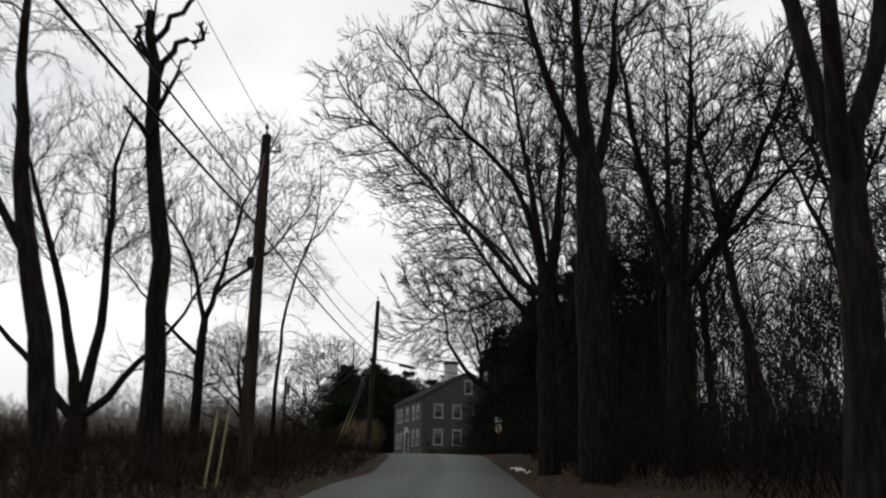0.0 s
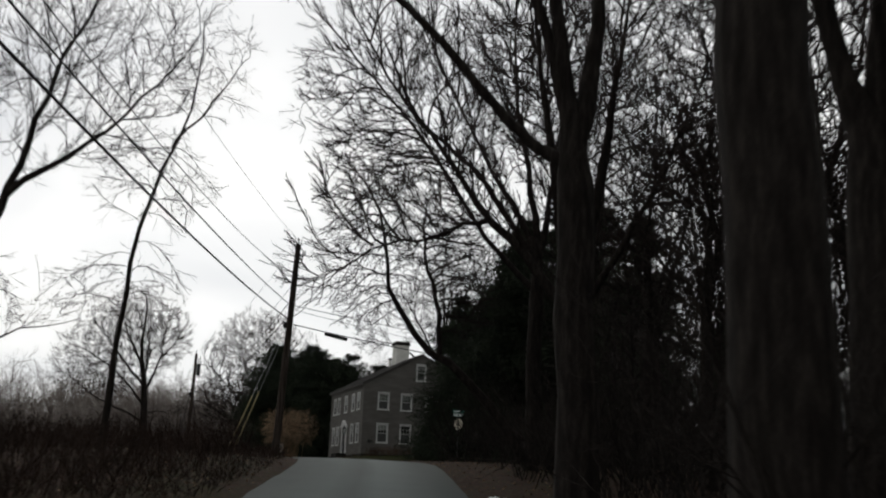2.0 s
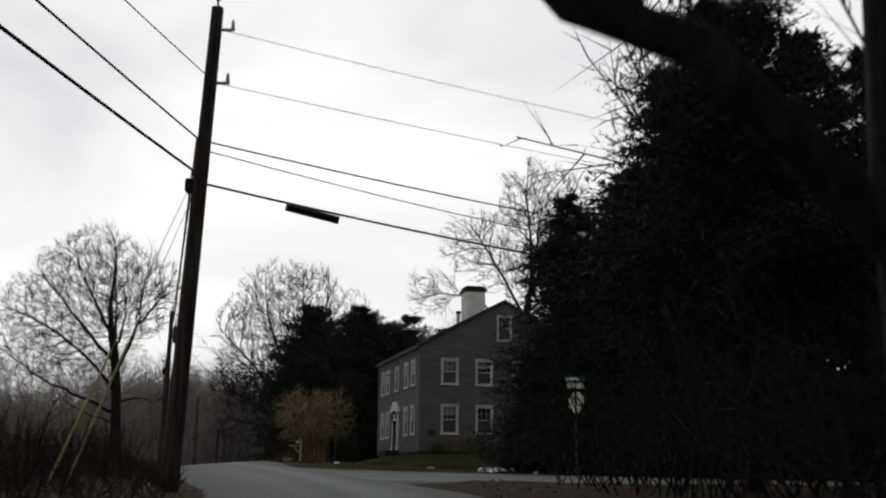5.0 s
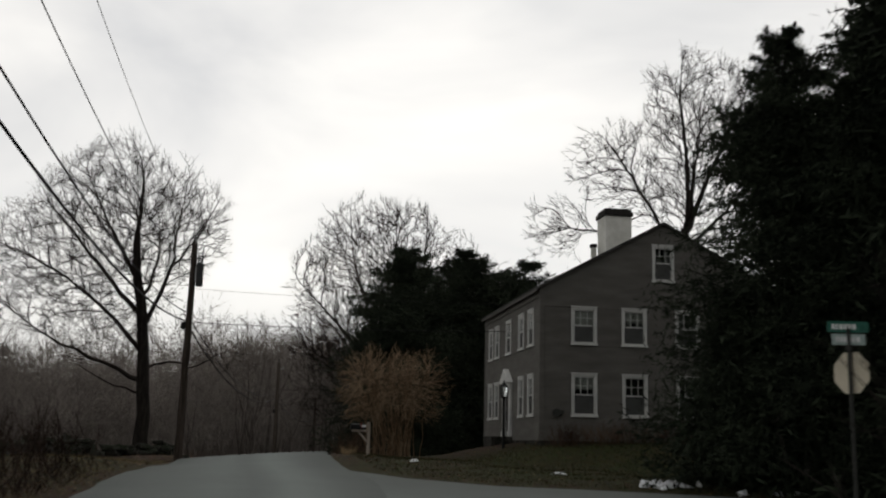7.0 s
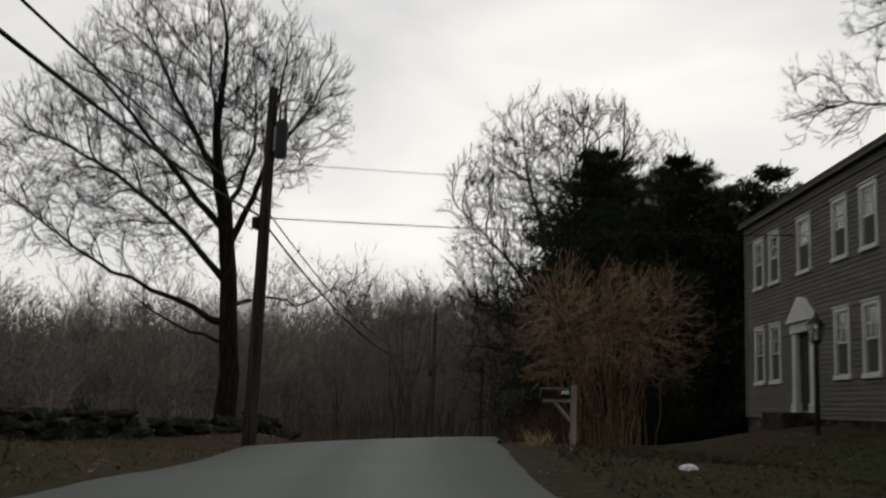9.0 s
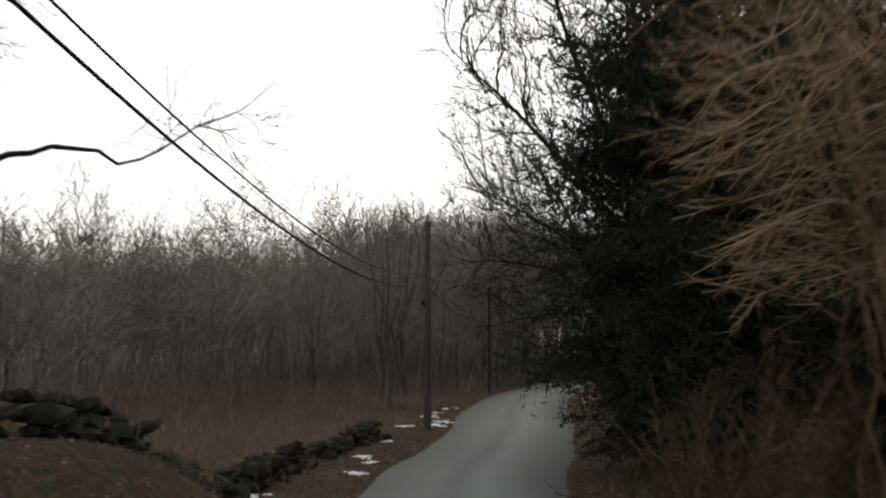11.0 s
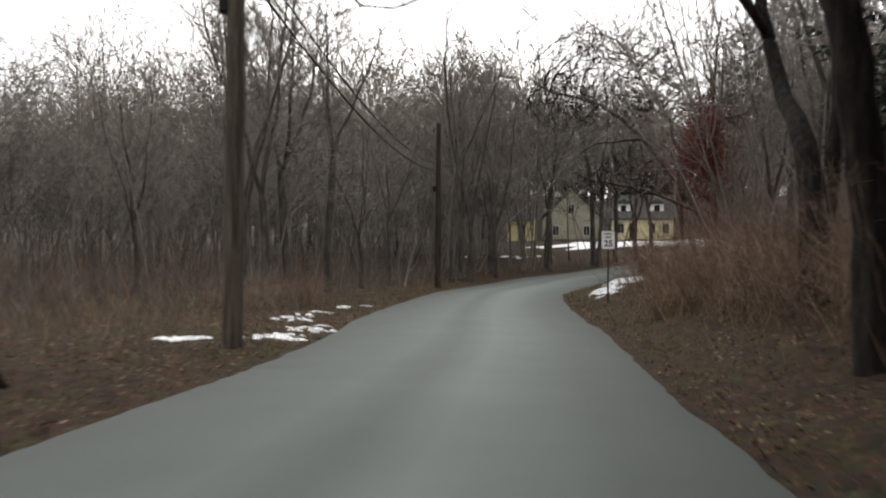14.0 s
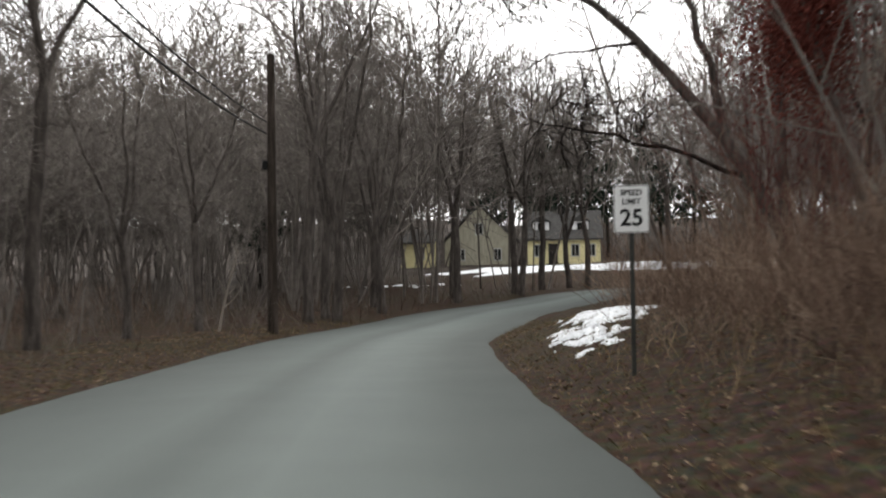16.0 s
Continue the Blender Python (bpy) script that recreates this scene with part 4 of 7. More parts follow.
def clapboards(length, top, holes, slope=None):
    """Lapped boards along x from 0 to length, facing -y, leaving the holes (x0, x1, z0, z1). slope: gable ends."""
    verts, faces = [], []
    step, z = 0.118, 0.0
    cuts = sorted({h[2] for h in holes} | {h[3] for h in holes})
    while z < top - 1e-4:
        z1 = min(z + step, top)
        for c in cuts:
            if z + 1e-4 < c < z1 - 1e-4:
                z1 = c
        lo, hi = 0.0, length
        if slope and z > EAVE:
            k = (z - EAVE) / (RIDGE - EAVE)
            lo, hi = length / 2 * k, length - length / 2 * k
        spans = [(lo, hi)]
        for x0, x1, h0, h1 in holes:
            if h0 < z1 - 1e-4 and h1 > z + 1e-4:
                cut = []
                for a, b in spans:
                    if x0 > a:
                        cut.append((a, min(b, x0)))
                    if x1 < b:
                        cut.append((max(a, x1), b))
                spans = [s for s in cut if s[1] - s[0] > 0.01]
        for a, b in spans:
            if b - a < 0.02:
                continue
            n = len(verts)
            verts += [(a, -0.02, z), (b, -0.02, z), (b, -0.002, z1), (a, -0.002, z1), (a, 0.16, z), (b, 0.16, z), (b, 0.16, z1), (a, 0.16, z1)]
            faces += [(n, n + 1, n + 2, n + 3), (n + 5, n + 4, n + 7, n + 6), (n, n + 4, n + 5, n + 1), (n + 3, n + 2, n + 6, n + 7), (n, n + 3, n + 7, n + 4), (n + 1, n + 5, n + 6, n + 2)]
        z = z1
    return mesh_from("wall", verts, faces, M["clap"])


def sash_window(parent, m, w, h, shade=0.0, curtain=True):
    """A white-cased two-sash window in the plane y = 0 facing -y, its outer size w by h, low corner at the origin."""
    c = 0.1
    bm = box(0, c, -0.05, 0.08, 0, h, 0.008)
    box(w - c, w, -0.05, 0.08, 0, h, 0.008, bm)
    box(c, w - c, -0.05, 0.08, h - c, h, 0.008, bm)
    box(-0.03, w + 0.03, -0.08, 0.08, -0.05, 0.05, 0.008, bm)
    box(-0.03, w + 0.03, -0.075, 0.02, h, h + 0.04, 0.006, bm)
    win = part("window", bm, M["trim"], parent, "white-cased double-hung window")
    win.matrix_local = m
    mid = h / 2
    for z0, z1, y in ((0.05, mid + 0.02, 0.02), (mid - 0.02, h - c, -0.01)):
        bm = bmesh.new()
        s = 0.045
        box(c, c + s, y, y + 0.035, z0, z1, 0, bm)
        box(w - c - s, w - c, y, y + 0.035, z0, z1, 0, bm)
        box(c + s, w - c - s, y, y + 0.035, z0, z0 + s, 0, bm)
        box(c + s, w - c - s, y, y + 0.035, z1 - s, z1, 0, bm)
        if z0 > 0.1:
            for k in (1, 2):
                x = c + (w - 2 * c) * k / 3
                box(x - 0.011, x + 0.011, y + 0.004, y + 0.03, z0 + s, z1 - s, 0, bm)
            zm = (z0 + z1) / 2
            box(c + s, w - c - s, y + 0.006, y + 0.028, zm - 0.011, zm + 0.011, 0, bm)
        part("sash", bm, M["trim"], win)
        g = part("pane", box(c + s, w - c - s, y + 0.014, y + 0.02, z0 + s, z1 - s), M["glass"], win, "dark reflecting glass")
        g.visible_shadow = False
    part("insect_screen", box(c + 0.045, w - c - 0.045, 0.004, 0.008, 0.095, mid - 0.025), M["screen"], win, "grey insect screen over the lower sash")
    part("room_lining", box(c, w - c, 0.5, 0.52, 0.0, h), M["inside"], win, "dark room behind the glass")
    if shade:
        part("roller_shade", box(c, w - c, 0.075, 0.08, h - c - shade * (h - 2 * c), h - c), M["blind"], win, "pale pulled-down roller shade")
    if curtain:
        verts, faces = [], []
        for sx in (0, 1):
            n0 = len(verts)
            for i in range(9):
                x = c + (0.30 * i / 8 if sx == 0 else w - 2 * c - 0.30 * i / 8)
                y = 0.13 + 0.02 * math.sin(i * 2.1)
                verts += [(x, y, 0.06), (x, y, h - c)]
            faces += [(n0 + 2 * i, n0 + 2 * i + 2, n0 + 2 * i + 3, n0 + 2 * i + 1) for i in range(8)]
        part("curtain", mesh_from("curtain", verts, faces, M["curtain"]), None, win, "pale curtain drawn aside")
    return win


def build_house():
    m = pose(-0.5, 108.8, HOUSE_Z, 0, 0, 16.9)
    house = thing("house", m, "two-storey grey clapboard colonial house with white trim", "house")
    low = (0.95, 2.55)
    upp = (3.69, 5.12)
    gab = [(1.22, 2.24), (3.24, 4.26), (5.42, 6.44), (7.7, 8.72)]
    g_holes = [(a, b, *z) for a, b in gab for z in (low, upp)] + [(4.52, 5.42, 6.28, 7.72)]
    wall_g = part("wall", clapboards(W, RIDGE - 0.05, g_holes, True), None, house, "grey clapboard gable wall")
    f_x = [(1.0, 1.94), (2.68, 3.62), (7.56, 8.5), (9.0, 9.94)]
    f_holes = [(L - b, L - a, *z) for a, b in f_x for z in (low, upp)] + [(L - 6.1, L - 5.1, *upp), (L - 6.12, L - 5.08, 0.2, 2.15)]
    turn_front = pose(0, L, 0, 0, 0, -90)
    wall_f = part("wall", clapboards(L, EAVE, f_holes), None, house, "grey clapboard front wall")
    wall_f.matrix_local = turn_front
    back = part("wall", clapboards(W, RIDGE - 0.05, [], True), None, house)
    back.matrix_local = pose(W, L, 0, 0, 0, 180)
    rear = part("wall", clapboards(L, EAVE, []), None, house)
    rear.matrix_local = pose(W, 0, 0, 0, 0, 90)
    part("foundation", box(0.02, W - 0.02, 0.02, L - 0.02, -0.9, 0.0), M["stone"], house, "grey stone foundation")
    part("floor", box(0.2, W - 0.2, 0.2, L - 0.2, 2.9, 3.1), M["inside"], house)
    k = 0
    for a, b in gab:
        for z in (low, upp):
            sash_window(house, pose(a, 0, z[0]), b - a, z[1] - z[0], 0.5 if (a < 2 and z is upp) else (0.0 if k % 3 else 0.35), k % 2 == 1)
            k += 1
    sash_window(house, pose(4.52, 0, 6.28), 0.9, 1.44, 0, True)
    for x0, x1, z0, z1 in f_holes[:-1]:
        sash_window(house, turn_front @ pose(x0, 0, z0), x1 - x0, z1 - z0, 0, k % 3 == 0)
        k += 1
    # front door with pilasters and pediment
    dm = turn_front @ pose(L - 6.12, 0, 0.2)
    bm = box(-0.26, 0.0, -0.12, 0.06, -0.05, 1.95, 0.01)
    box(1.04, 1.30, -0.12, 0.06, -0.05, 1.95, 0.01, bm)
    box(-0.32, 0.04, -0.15, 0.05, -0.05, 0.18, 0.01, bm)
    box(1.0, 1.36, -0.15, 0.05, -0.05, 0.18, 0.01, bm)
    box(-0.32, 1.36, -0.16, 0.06, 1.95, 2.22, 0.01, bm)
    surround = part("door_surround", bm, M["trim"], house, "white pilastered door surround")
    surround.matrix_local = dm
    v = [(-0.42, -0.24, 2.22), (1.46, -0.24, 2.22), (0.52, -0.24, 2.84), (-0.42, 0.0, 2.22), (1.46, 0.0, 2.22), (0.52, 0.0, 2.84)]
    ped = part("pediment", mesh_from("pediment", v, [(0, 1, 2), (5, 4, 3), (0, 3, 4, 1), (1, 4, 5, 2), (2, 5, 3, 0)], M["trim"]), None, house, "white triangular pediment")
    ped.matrix_local = dm
    bm = box(0.0, 1.04, 0.03, 0.08, 0, 1.95)
    for px in (0.12, 0.58):
        for pz in ((0.15, 0.75), (0.85, 1.45), (1.53, 1.85)):
            box(px, px + 0.34, 0.015, 0.03, *pz, 0.006, bm)
    door = part("door", bm, M["door"], house, "dark panelled front door")
    door.matrix_local = dm
    part("door_handle", rod((0.93, -0.03, 1.05), (0.93, 0.02, 1.05), 0.03), M["steel"], door)
    step = part("doorstep", box(-0.35, 1.4, -0.9, -0.02, -0.5, -0.06, 0.02), M["stone"], house, "granite doorstep")
    step.matrix_local = dm
    # corner boards, frieze and rake trim in the wall's grey
    for b in ((-0.03, 0.14, -0.035, -0.0225), (W - 0.14, W + 0.03, -0.035, -0.0225), (-0.035, -0.0225, -0.0225, 0.14), (-0.035, -0.0225, L - 0.14, L + 0.03)):
        part("corner_board", box(*b, 0, EAVE), M["clap"], house)
    bm = box(-0.05, -0.022, -0.02, L + 0.02, EAVE - 0.35, EAVE - 0.05)
    part("frieze", bm, M["clap"], house)
    # roof: two thick slopes of shingle courses
    rise = (RIDGE - EAVE) / (W / 2)
    over, thick = 0.2, 0.07
    for s in (0, 1):
        verts, faces = [], []
        courses = 34
        half = W / 2 + over
        for i in range(courses):
            a, b = i / courses, (i + 1) / courses
            for f, lift in ((a, 0.03), (b, 0.008)):
                d = half * (1 - f)
                x = W / 2 + (d if s else -d)
                z = RIDGE + 0.03 - rise * d + thick + lift
                verts += [(x, -0.14, z), (x, L + 0.14, z)]
            n = 4 * i
            faces.append((n, n + 1, n + 3, n + 2))
            if i:
                faces.append((n - 2, n - 1, n + 1, n))
        n = len(verts)
        d = half
        x = W / 2 + (d if s else -d)
        z = RIDGE + 0.03 - rise * d
        verts += [(x, -0.14, z), (x, L + 0.14, z), (W / 2, -0.14, RIDGE + 0.03), (W / 2, L + 0.14, RIDGE + 0.03)]
        faces += [(n, n + 1, n + 3, n + 2), (0, 1, n + 1, n), (0, n, n + 2, n - 2), (1, n - 1, n + 3, n + 1)]
        part("roof", mesh_from("roof", verts, faces, M["roof"]), None, house, "dark asphalt shingle slope")
        bm = bmesh.new()
        e = W / 2 + (half if s else -half)
        box(min(e, e - 0.02 if s else e + 0.02), max(e, e - 0.02 if s else e + 0.02), -0.13, L + 0.13, z - 0.07, z + 0.05, 0, bm)
        part("fascia", bm, M["clap"], house)
    # chimneys
    bm = box(4.28, 5.5, 5.2, 6.4, RIDGE - 1.2, RIDGE + 1.5, 0.01)
    ch = part("chimney", bm, M["chimney"], house, "white-painted brick chimney")
    bm = box(4.21, 5.57, 5.13, 6.47, RIDGE + 1.5, RIDGE + 1.7, 0.015)
    box(4.28, 5.5, 5.2, 6.4, RIDGE + 1.7, RIDGE + 1.84, 0.01, bm)
    part("chimney_cap", bm, M["soot"], ch, "black chimney cap")
    bm = box(3.92, 4.14, 6.1, 6.32, RIDGE - 1.2, RIDGE + 0.18, 0.01)
    v1 = part("flue", bm, M["chimney"], house, "small white flue with a black cap")
    part("flue_cap", box(3.89, 4.17, 6.07, 6.35, RIDGE + 0.18, RIDGE + 0.34, 0.01), M["soot"], v1)
    # reel by the gable corner
    bm = rod((0.62, -0.16, 1.05), (0.62, -0.02, 1.05), 0.15, 0.15, 16)
    box(0.74, 0.92, -0.12, -0.02, 1.0, 1.14, 0.02, bm)
    part("hose_reel", bm, M["post"], house, "small dark reel on the gable wall")
    return house


build_house()


# ---- utility poles and wires ----
def utility_pole(x, y, z, top, r, label, lean=(0, 0), transformer=False, arms=1, cap=True, wood="pole"):
    ob = thing("utility_pole", pose(x, y, z), label, "utility pole", "utility poles")
    h = top - z
    part("pole", rod((0, 0, -0.5), (lean[0], lean[1], h), r * 1.2, r * 0.8, 14), M[wood], ob, "weathered round wooden pole")

    def at(f):
        return (lean[0] * f, lean[1] * f, h * f)
    if cap:
        bm = rod((lean[0], lean[1], h - 0.05), (lean[0], lean[1], h + 0.2), 0.025, 0.02, 8)
        rod((lean[0], lean[1], h + 0.2), (lean[0], lean[1], h + 0.34), 0.06, 0.03, 10, bm)
        part("pin_insulator", bm, M["can"], ob, "grey pin insulator")
    for k in range(arms):
        f = 0.95 - 0.12 * k
        a = at(f)
        bm = box(a[0], a[0] + 0.42, a[1] - 0.03, a[1] + 0.03, a[2] - 0.03, a[2] + 0.03, 0.008)
        rod((a[0] + 0.38, a[1], a[2]), (a[0] + 0.38, a[1], a[2] + 0.22), 0.05, 0.03, 8, bm)
        part("bracket", bm, M["steel"], ob, "steel bracket with insulator")
    a = at(0.6)
    bm = box(a[0] - 0.28, a[0] - 0.1, a[1] - 0.14, a[1] + 0.14, a[2] - 0.1, a[2] + 0.2, 0.03)
    part("cable_clamp", bm, M["black"], ob, "black cable clamp")
    if transformer:
        a = at(0.85)
        bm = rod((a[0] + 0.3, a[1], a[2] - 0.5), (a[0] + 0.3, a[1], a[2] + 0.4), 0.145, 0.145, 18)
        rod((a[0] + 0.3, a[1], a[2] + 0.4), (a[0] + 0.3, a[1], a[2] + 0.48), 0.155, 0.08, 18, bm)
        can = part("transformer", bm, M["can"], ob, "grey cylindrical transformer can")
        for dx in (-0.07, 0.08):
            part("bushing", rod((a[0] + 0.3 + dx, a[1], a[2] + 0.45), (a[0] + 0.3 + dx, a[1], a[2] + 0.8), 0.04, 0.025, 8), M["can"], can)
        part("hanger", box(a[0] + 0.1, a[0] + 0.17, a[1] - 0.05, a[1] + 0.05, a[2] - 0.3, a[2] + 0.3), M["steel"], can)
    return ob


POLES = [(-3.4, -16, -0.7, 8.6, 0.16), (-4.08, 28.5, 1.85, 10.95, 0.16), (-3.72, 72.07, 4.55, 14.85, 0.165), (-14.75, 108.8, 5.3, 13.9, 0.145), (-24.23, 151.99, 2.2, 12.25, 0.16), (-31.19, 189.98, 1.8, 10.95, 0.15)]
labels = ["weathered wooden utility pole with two cables", "brown wooden utility pole beside guy wires", "tall brown utility pole at the road junction", "wooden utility pole with a grey transformer", "sunlit wooden utility pole beside the stone wall", "thin dark utility pole at the bend"]
leans = [(0, 0), (0.05, 0.1), (0.42, 0), (0.12, 0), (0.05, 0), (0, 0)]
for i, (x, y, z, top, r) in enumerate(POLES):
    utility_pole(x, y, z, top, r, labels[i], leans[i], transformer=(i == 3), arms=2 if i in (2, 3) else 0 if i == 5 else 1, cap=i != 5, wood="sunlit_pole" if i == 4 else "pole")


def attach(i, f, dx=0.0, dy=0.0):
    x, y, z, top, r = POLES[i]
    return (x + leans[i][0] * f + dx, y + leans[i][1] * f + dy, z + (top - z) * f)


def wire(name, a, b, sag, r, label, mat="cable"):
    t = np.linspace(0, 1, 28)
    p = np.array(a) * (1 - t)[:, None] + np.array(b) * t[:, None]
    p[:, 2] -= sag * 4 * t * (1 - t)
    return tagged(new(name, tube_mesh(name, [(p[None], np.full((1, 28), r), 6)], M[mat])), label, "overhead wire", "overhead wires")


UP = (0.76, 0.8, 0.71, 0.67, 0.76, 0.76)
SAG = (0.5, 0.35, 0.95, 1.4, 0.9)
LOW = (0.69, 0.73, 0.64, 0.63, 0.71, 0.72)
for i in range(len(POLES) - 1):
    if i < 3:
        wire("overhead_wire", attach(i, 1.02), attach(i + 1, 1.02), 0.75 if i == 2 else 0.5, 0.008, "thin bare power line between utility poles")
    if i < 3:
        wire("overhead_wire", attach(i, 0.83, 0.12), attach(i + 1, 0.83, 0.12), 0.95 if i == 2 else 0.7, 0.012, "thin neutral line between utility poles")
    wire("overhead_cable", attach(i, UP[i], -0.16), attach(i + 1, UP[i + 1], -0.16), SAG[i], 0.02, "black service cable between utility poles")
    wire("overhead_cable", attach(i, LOW[i], -0.18), attach(i + 1, LOW[i + 1], -0.18), SAG[i], 0.028, "thick black telephone cable between utility poles")
# lines crossing the junction, along the side road
far_pole = (32.0, 91.0)
for f, r, sag, nm in ((0.95, 0.007, 0.5, "overhead_wire"), (0.83, 0.008, 0.5, "overhead_wire"), (0.7, 0.018, 0.9, "overhead_cable"), (0.68, 0.012, 1.3, "overhead_cable"), (0.61, 0.026, 1.1, "overhead_cable")):
    wire(nm, attach(2, f, 0.12), (far_pole[0], far_pole[1], 4.9 + 10.0 * f), sag, r, "line crossing the junction along the side road")
utility_pole(far_pole[0], far_pole[1], ground_z(*far_pole) - 0.02, 15.0, 0.16, "wooden utility pole down the side road")
a, b = Vector(attach(2, 0.61, 0.12)), Vector((far_pole[0], far_pole[1], 4.9 + 6.1))
c0, c1 = a.lerp(b, 0.045), a.lerp(b, 0.075)
tagged(new("splice_case", None), "black cable splice case on the telephone line", "splice case")
sp = bpy.data.objects["splice_case"]
part("body", rod(c0 - Vector((0, 0, 0.28)), c1 - Vector((0, 0, 0.44)), 0.09, 0.09, 12), M["black"], sp)
# service drop from the transformer pole
for f, r in ((0.78, 0.008), (0.62, 0.015)):
    wire("service_drop", attach(3, f, 0.15), (13, 122.5, 12.6 if f < 0.7 else 13.6), 0.5, r, "thin service line from the transformer pole")


def guy(pole, f, foot, n, label):
    a = Vector(attach(pole, f))
    zf = ground_z(*foot)
    b = Vector((foot[0], foot[1], zf - 0.1))
    ob = thing("guy_wire", Matrix.Translation(b), label, "guy wire", "guy wires")
    part("strand", rod((0, 0, 0), a - b, 0.008, 0.008, 6), M["steel"], ob)
    d = (a - b).normalized()
    part("guard", rod(d * 0.1, d * n, 0.024, 0.024, 8), M["guard"], ob, "faded yellow plastic guard")


guy(2, 0.62, (-5.7, 71.7), 3.2, "slanting guy wire with a faded yellow guard")
guy(2, 0.66, (-5.95, 71.4), 3.0, "slanting guy wire with a faded yellow guard")
guy(1, 0.97, (-4.26, 24.75), 1.9, "slanting guy wire with a faded yellow guard")
guy(1, 0.7, (-4.5, 27.2), 1.9, "slanting guy wire with a faded yellow guard")


# ---- signs ----
def letters(txt, size, mat, parent, m, bold=0.006, name="letters"):
    cu = bpy.data.curves.new(name, "FONT")
    cu.body, cu.size, cu.align_x, cu.align_y, cu.extrude, cu.offset = txt, size, "CENTER", "CENTER", 0.002, bold
    tmp = bpy.data.objects.new("tmp", cu)
    scene.collection.objects.link(tmp)
    me = bpy.data.meshes.new_from_object(tmp.evaluated_get(bpy.context.evaluated_depsgraph_get()))
    bpy.data.objects.remove(tmp)
    me.materials.clear()
    me.materials.append(mat)
    ob = part(name, me, None, parent)
    ob.matrix_local = m
    return ob


def plate(w, h, r, y0, y1):
    """A flat sign blank with rounded corners, standing in the xz plane about its centre."""
    bm = bmesh.new()
    vs = []
    for cx, cz, a0 in ((w / 2 - r, h / 2 - r, 0), (-w / 2 + r, h / 2 - r, 90), (-w / 2 + r, -h / 2 + r, 180), (w / 2 - r, -h / 2 + r, 270)):
        for k in range(5):
            a = radians(a0 + 22.5 * k)
            vs.append(bm.verts.new((cx + r * math.cos(a), y0, cz + r * math.sin(a))))
    f = bm.faces.new(vs)
    e = bmesh.ops.extrude_face_region(bm, geom=[f])
    bmesh.ops.translate(bm, verts=[v for v in e["geom"] if isinstance(v, bmesh.types.BMVert)], vec=(0, y1 - y0, 0))
    bmesh.ops.recalc_face_normals(bm, faces=bm.faces)
    return bm


def speed_sign():
    z = ground_z(-19.88, 172.1)
    ob = thing("speed_limit_sign", pose(-19.9, 172.1, z, 0, 0, 6), "white speed limit sign on a dark steel post", "road sign")
    part("post", box(-0.03, 0.03, 0.0, 0.045, -0.5, 4.55 - z, 0.006), M["post"], ob, "dark U-channel steel post")
    cz = 4.68 - z - 0.32
    face = part("sign_plate", plate(0.47, 0.64, 0.045, -0.012, -0.004), M["signwhite"], ob, "white reflective sign face")
    face.location = (0, 0, cz)
    bm = plate(0.455, 0.625, 0.04, -0.0145, -0.0125)
    rim = part("border", bm, M["signblack"], face)
    inner = part("field", plate(0.435, 0.605, 0.035, -0.017, -0.0146), M["signwhite"], face)
    letters("SPEED", 0.105, M["signblack"], face, pose(0, -0.0185, 0.215, 90), 0.003)
    letters("LIMIT", 0.105, M["signblack"], face, pose(0, -0.0185, 0.095, 90), 0.003)
    letters("25", 0.31, M["signblack"], face, pose(0, -0.0185, -0.125, 90), 0.007)


speed_sign()


def stop_sign():
    x, y = 6.07, 88.7
    z = ground_z(x, y)
    ob = thing("stop_sign", pose(x, y, z, 0, 0, 0), "octagonal stop sign seen from its bare back, on a post", "road sign")
    part("post", box(-0.03, 0.03, -0.03, 0.03, -0.5, 8.3 - z, 0.006), M["post"], ob, "dark steel post")
    bm = bmesh.new()
    r = 0.40
    vs = [bm.verts.new((r * math.cos(radians(22.5 + 45 * k)), 0.0, r * math.sin(radians(22.5 + 45 * k)))) for k in range(8)]
    f = bm.faces.new(vs)
    e = bmesh.ops.extrude_face_region(bm, geom=[f])
    bmesh.ops.translate(bm, verts=[v for v in e["geom"] if isinstance(v, bmesh.types.BMVert)], vec=(0, 0.006, 0))
    bmesh.ops.recalc_face_normals(bm, faces=bm.faces)
    face = part("sign_plate", bm, M["signback"], ob, "bare pale metal back of the octagon")
    face.matrix_local = pose(0.03, 0.03, 7.5 - z, 0, 0, -50)
    for k, (cz, mat, w, h, turn) in enumerate(((8.1, "greengrey", 0.62, 0.2, 10), (8.33, "green", 0.75, 0.2, 8))):
        s = part("street_name_blade", plate(w, h, 0.02, -0.005, 0.005), M[mat], ob, "green street name blade")
        s.matrix_local = pose(0, 0.0, cz - z, 0, 0, turn)
        x0 = -w / 2 + 0.08
        for n, bw in enumerate((0.05, 0.04, 0.06, 0.05, 0.05, 0.06)):
            if x0 + bw < w / 2 - 0.06:
                part("bar", box(x0, x0 + bw, -0.009, -0.0055, -0.05, 0.05), M["signwhite"], s, "plain pale bar of lettering")
            x0 += bw + 0.025


stop_sign()


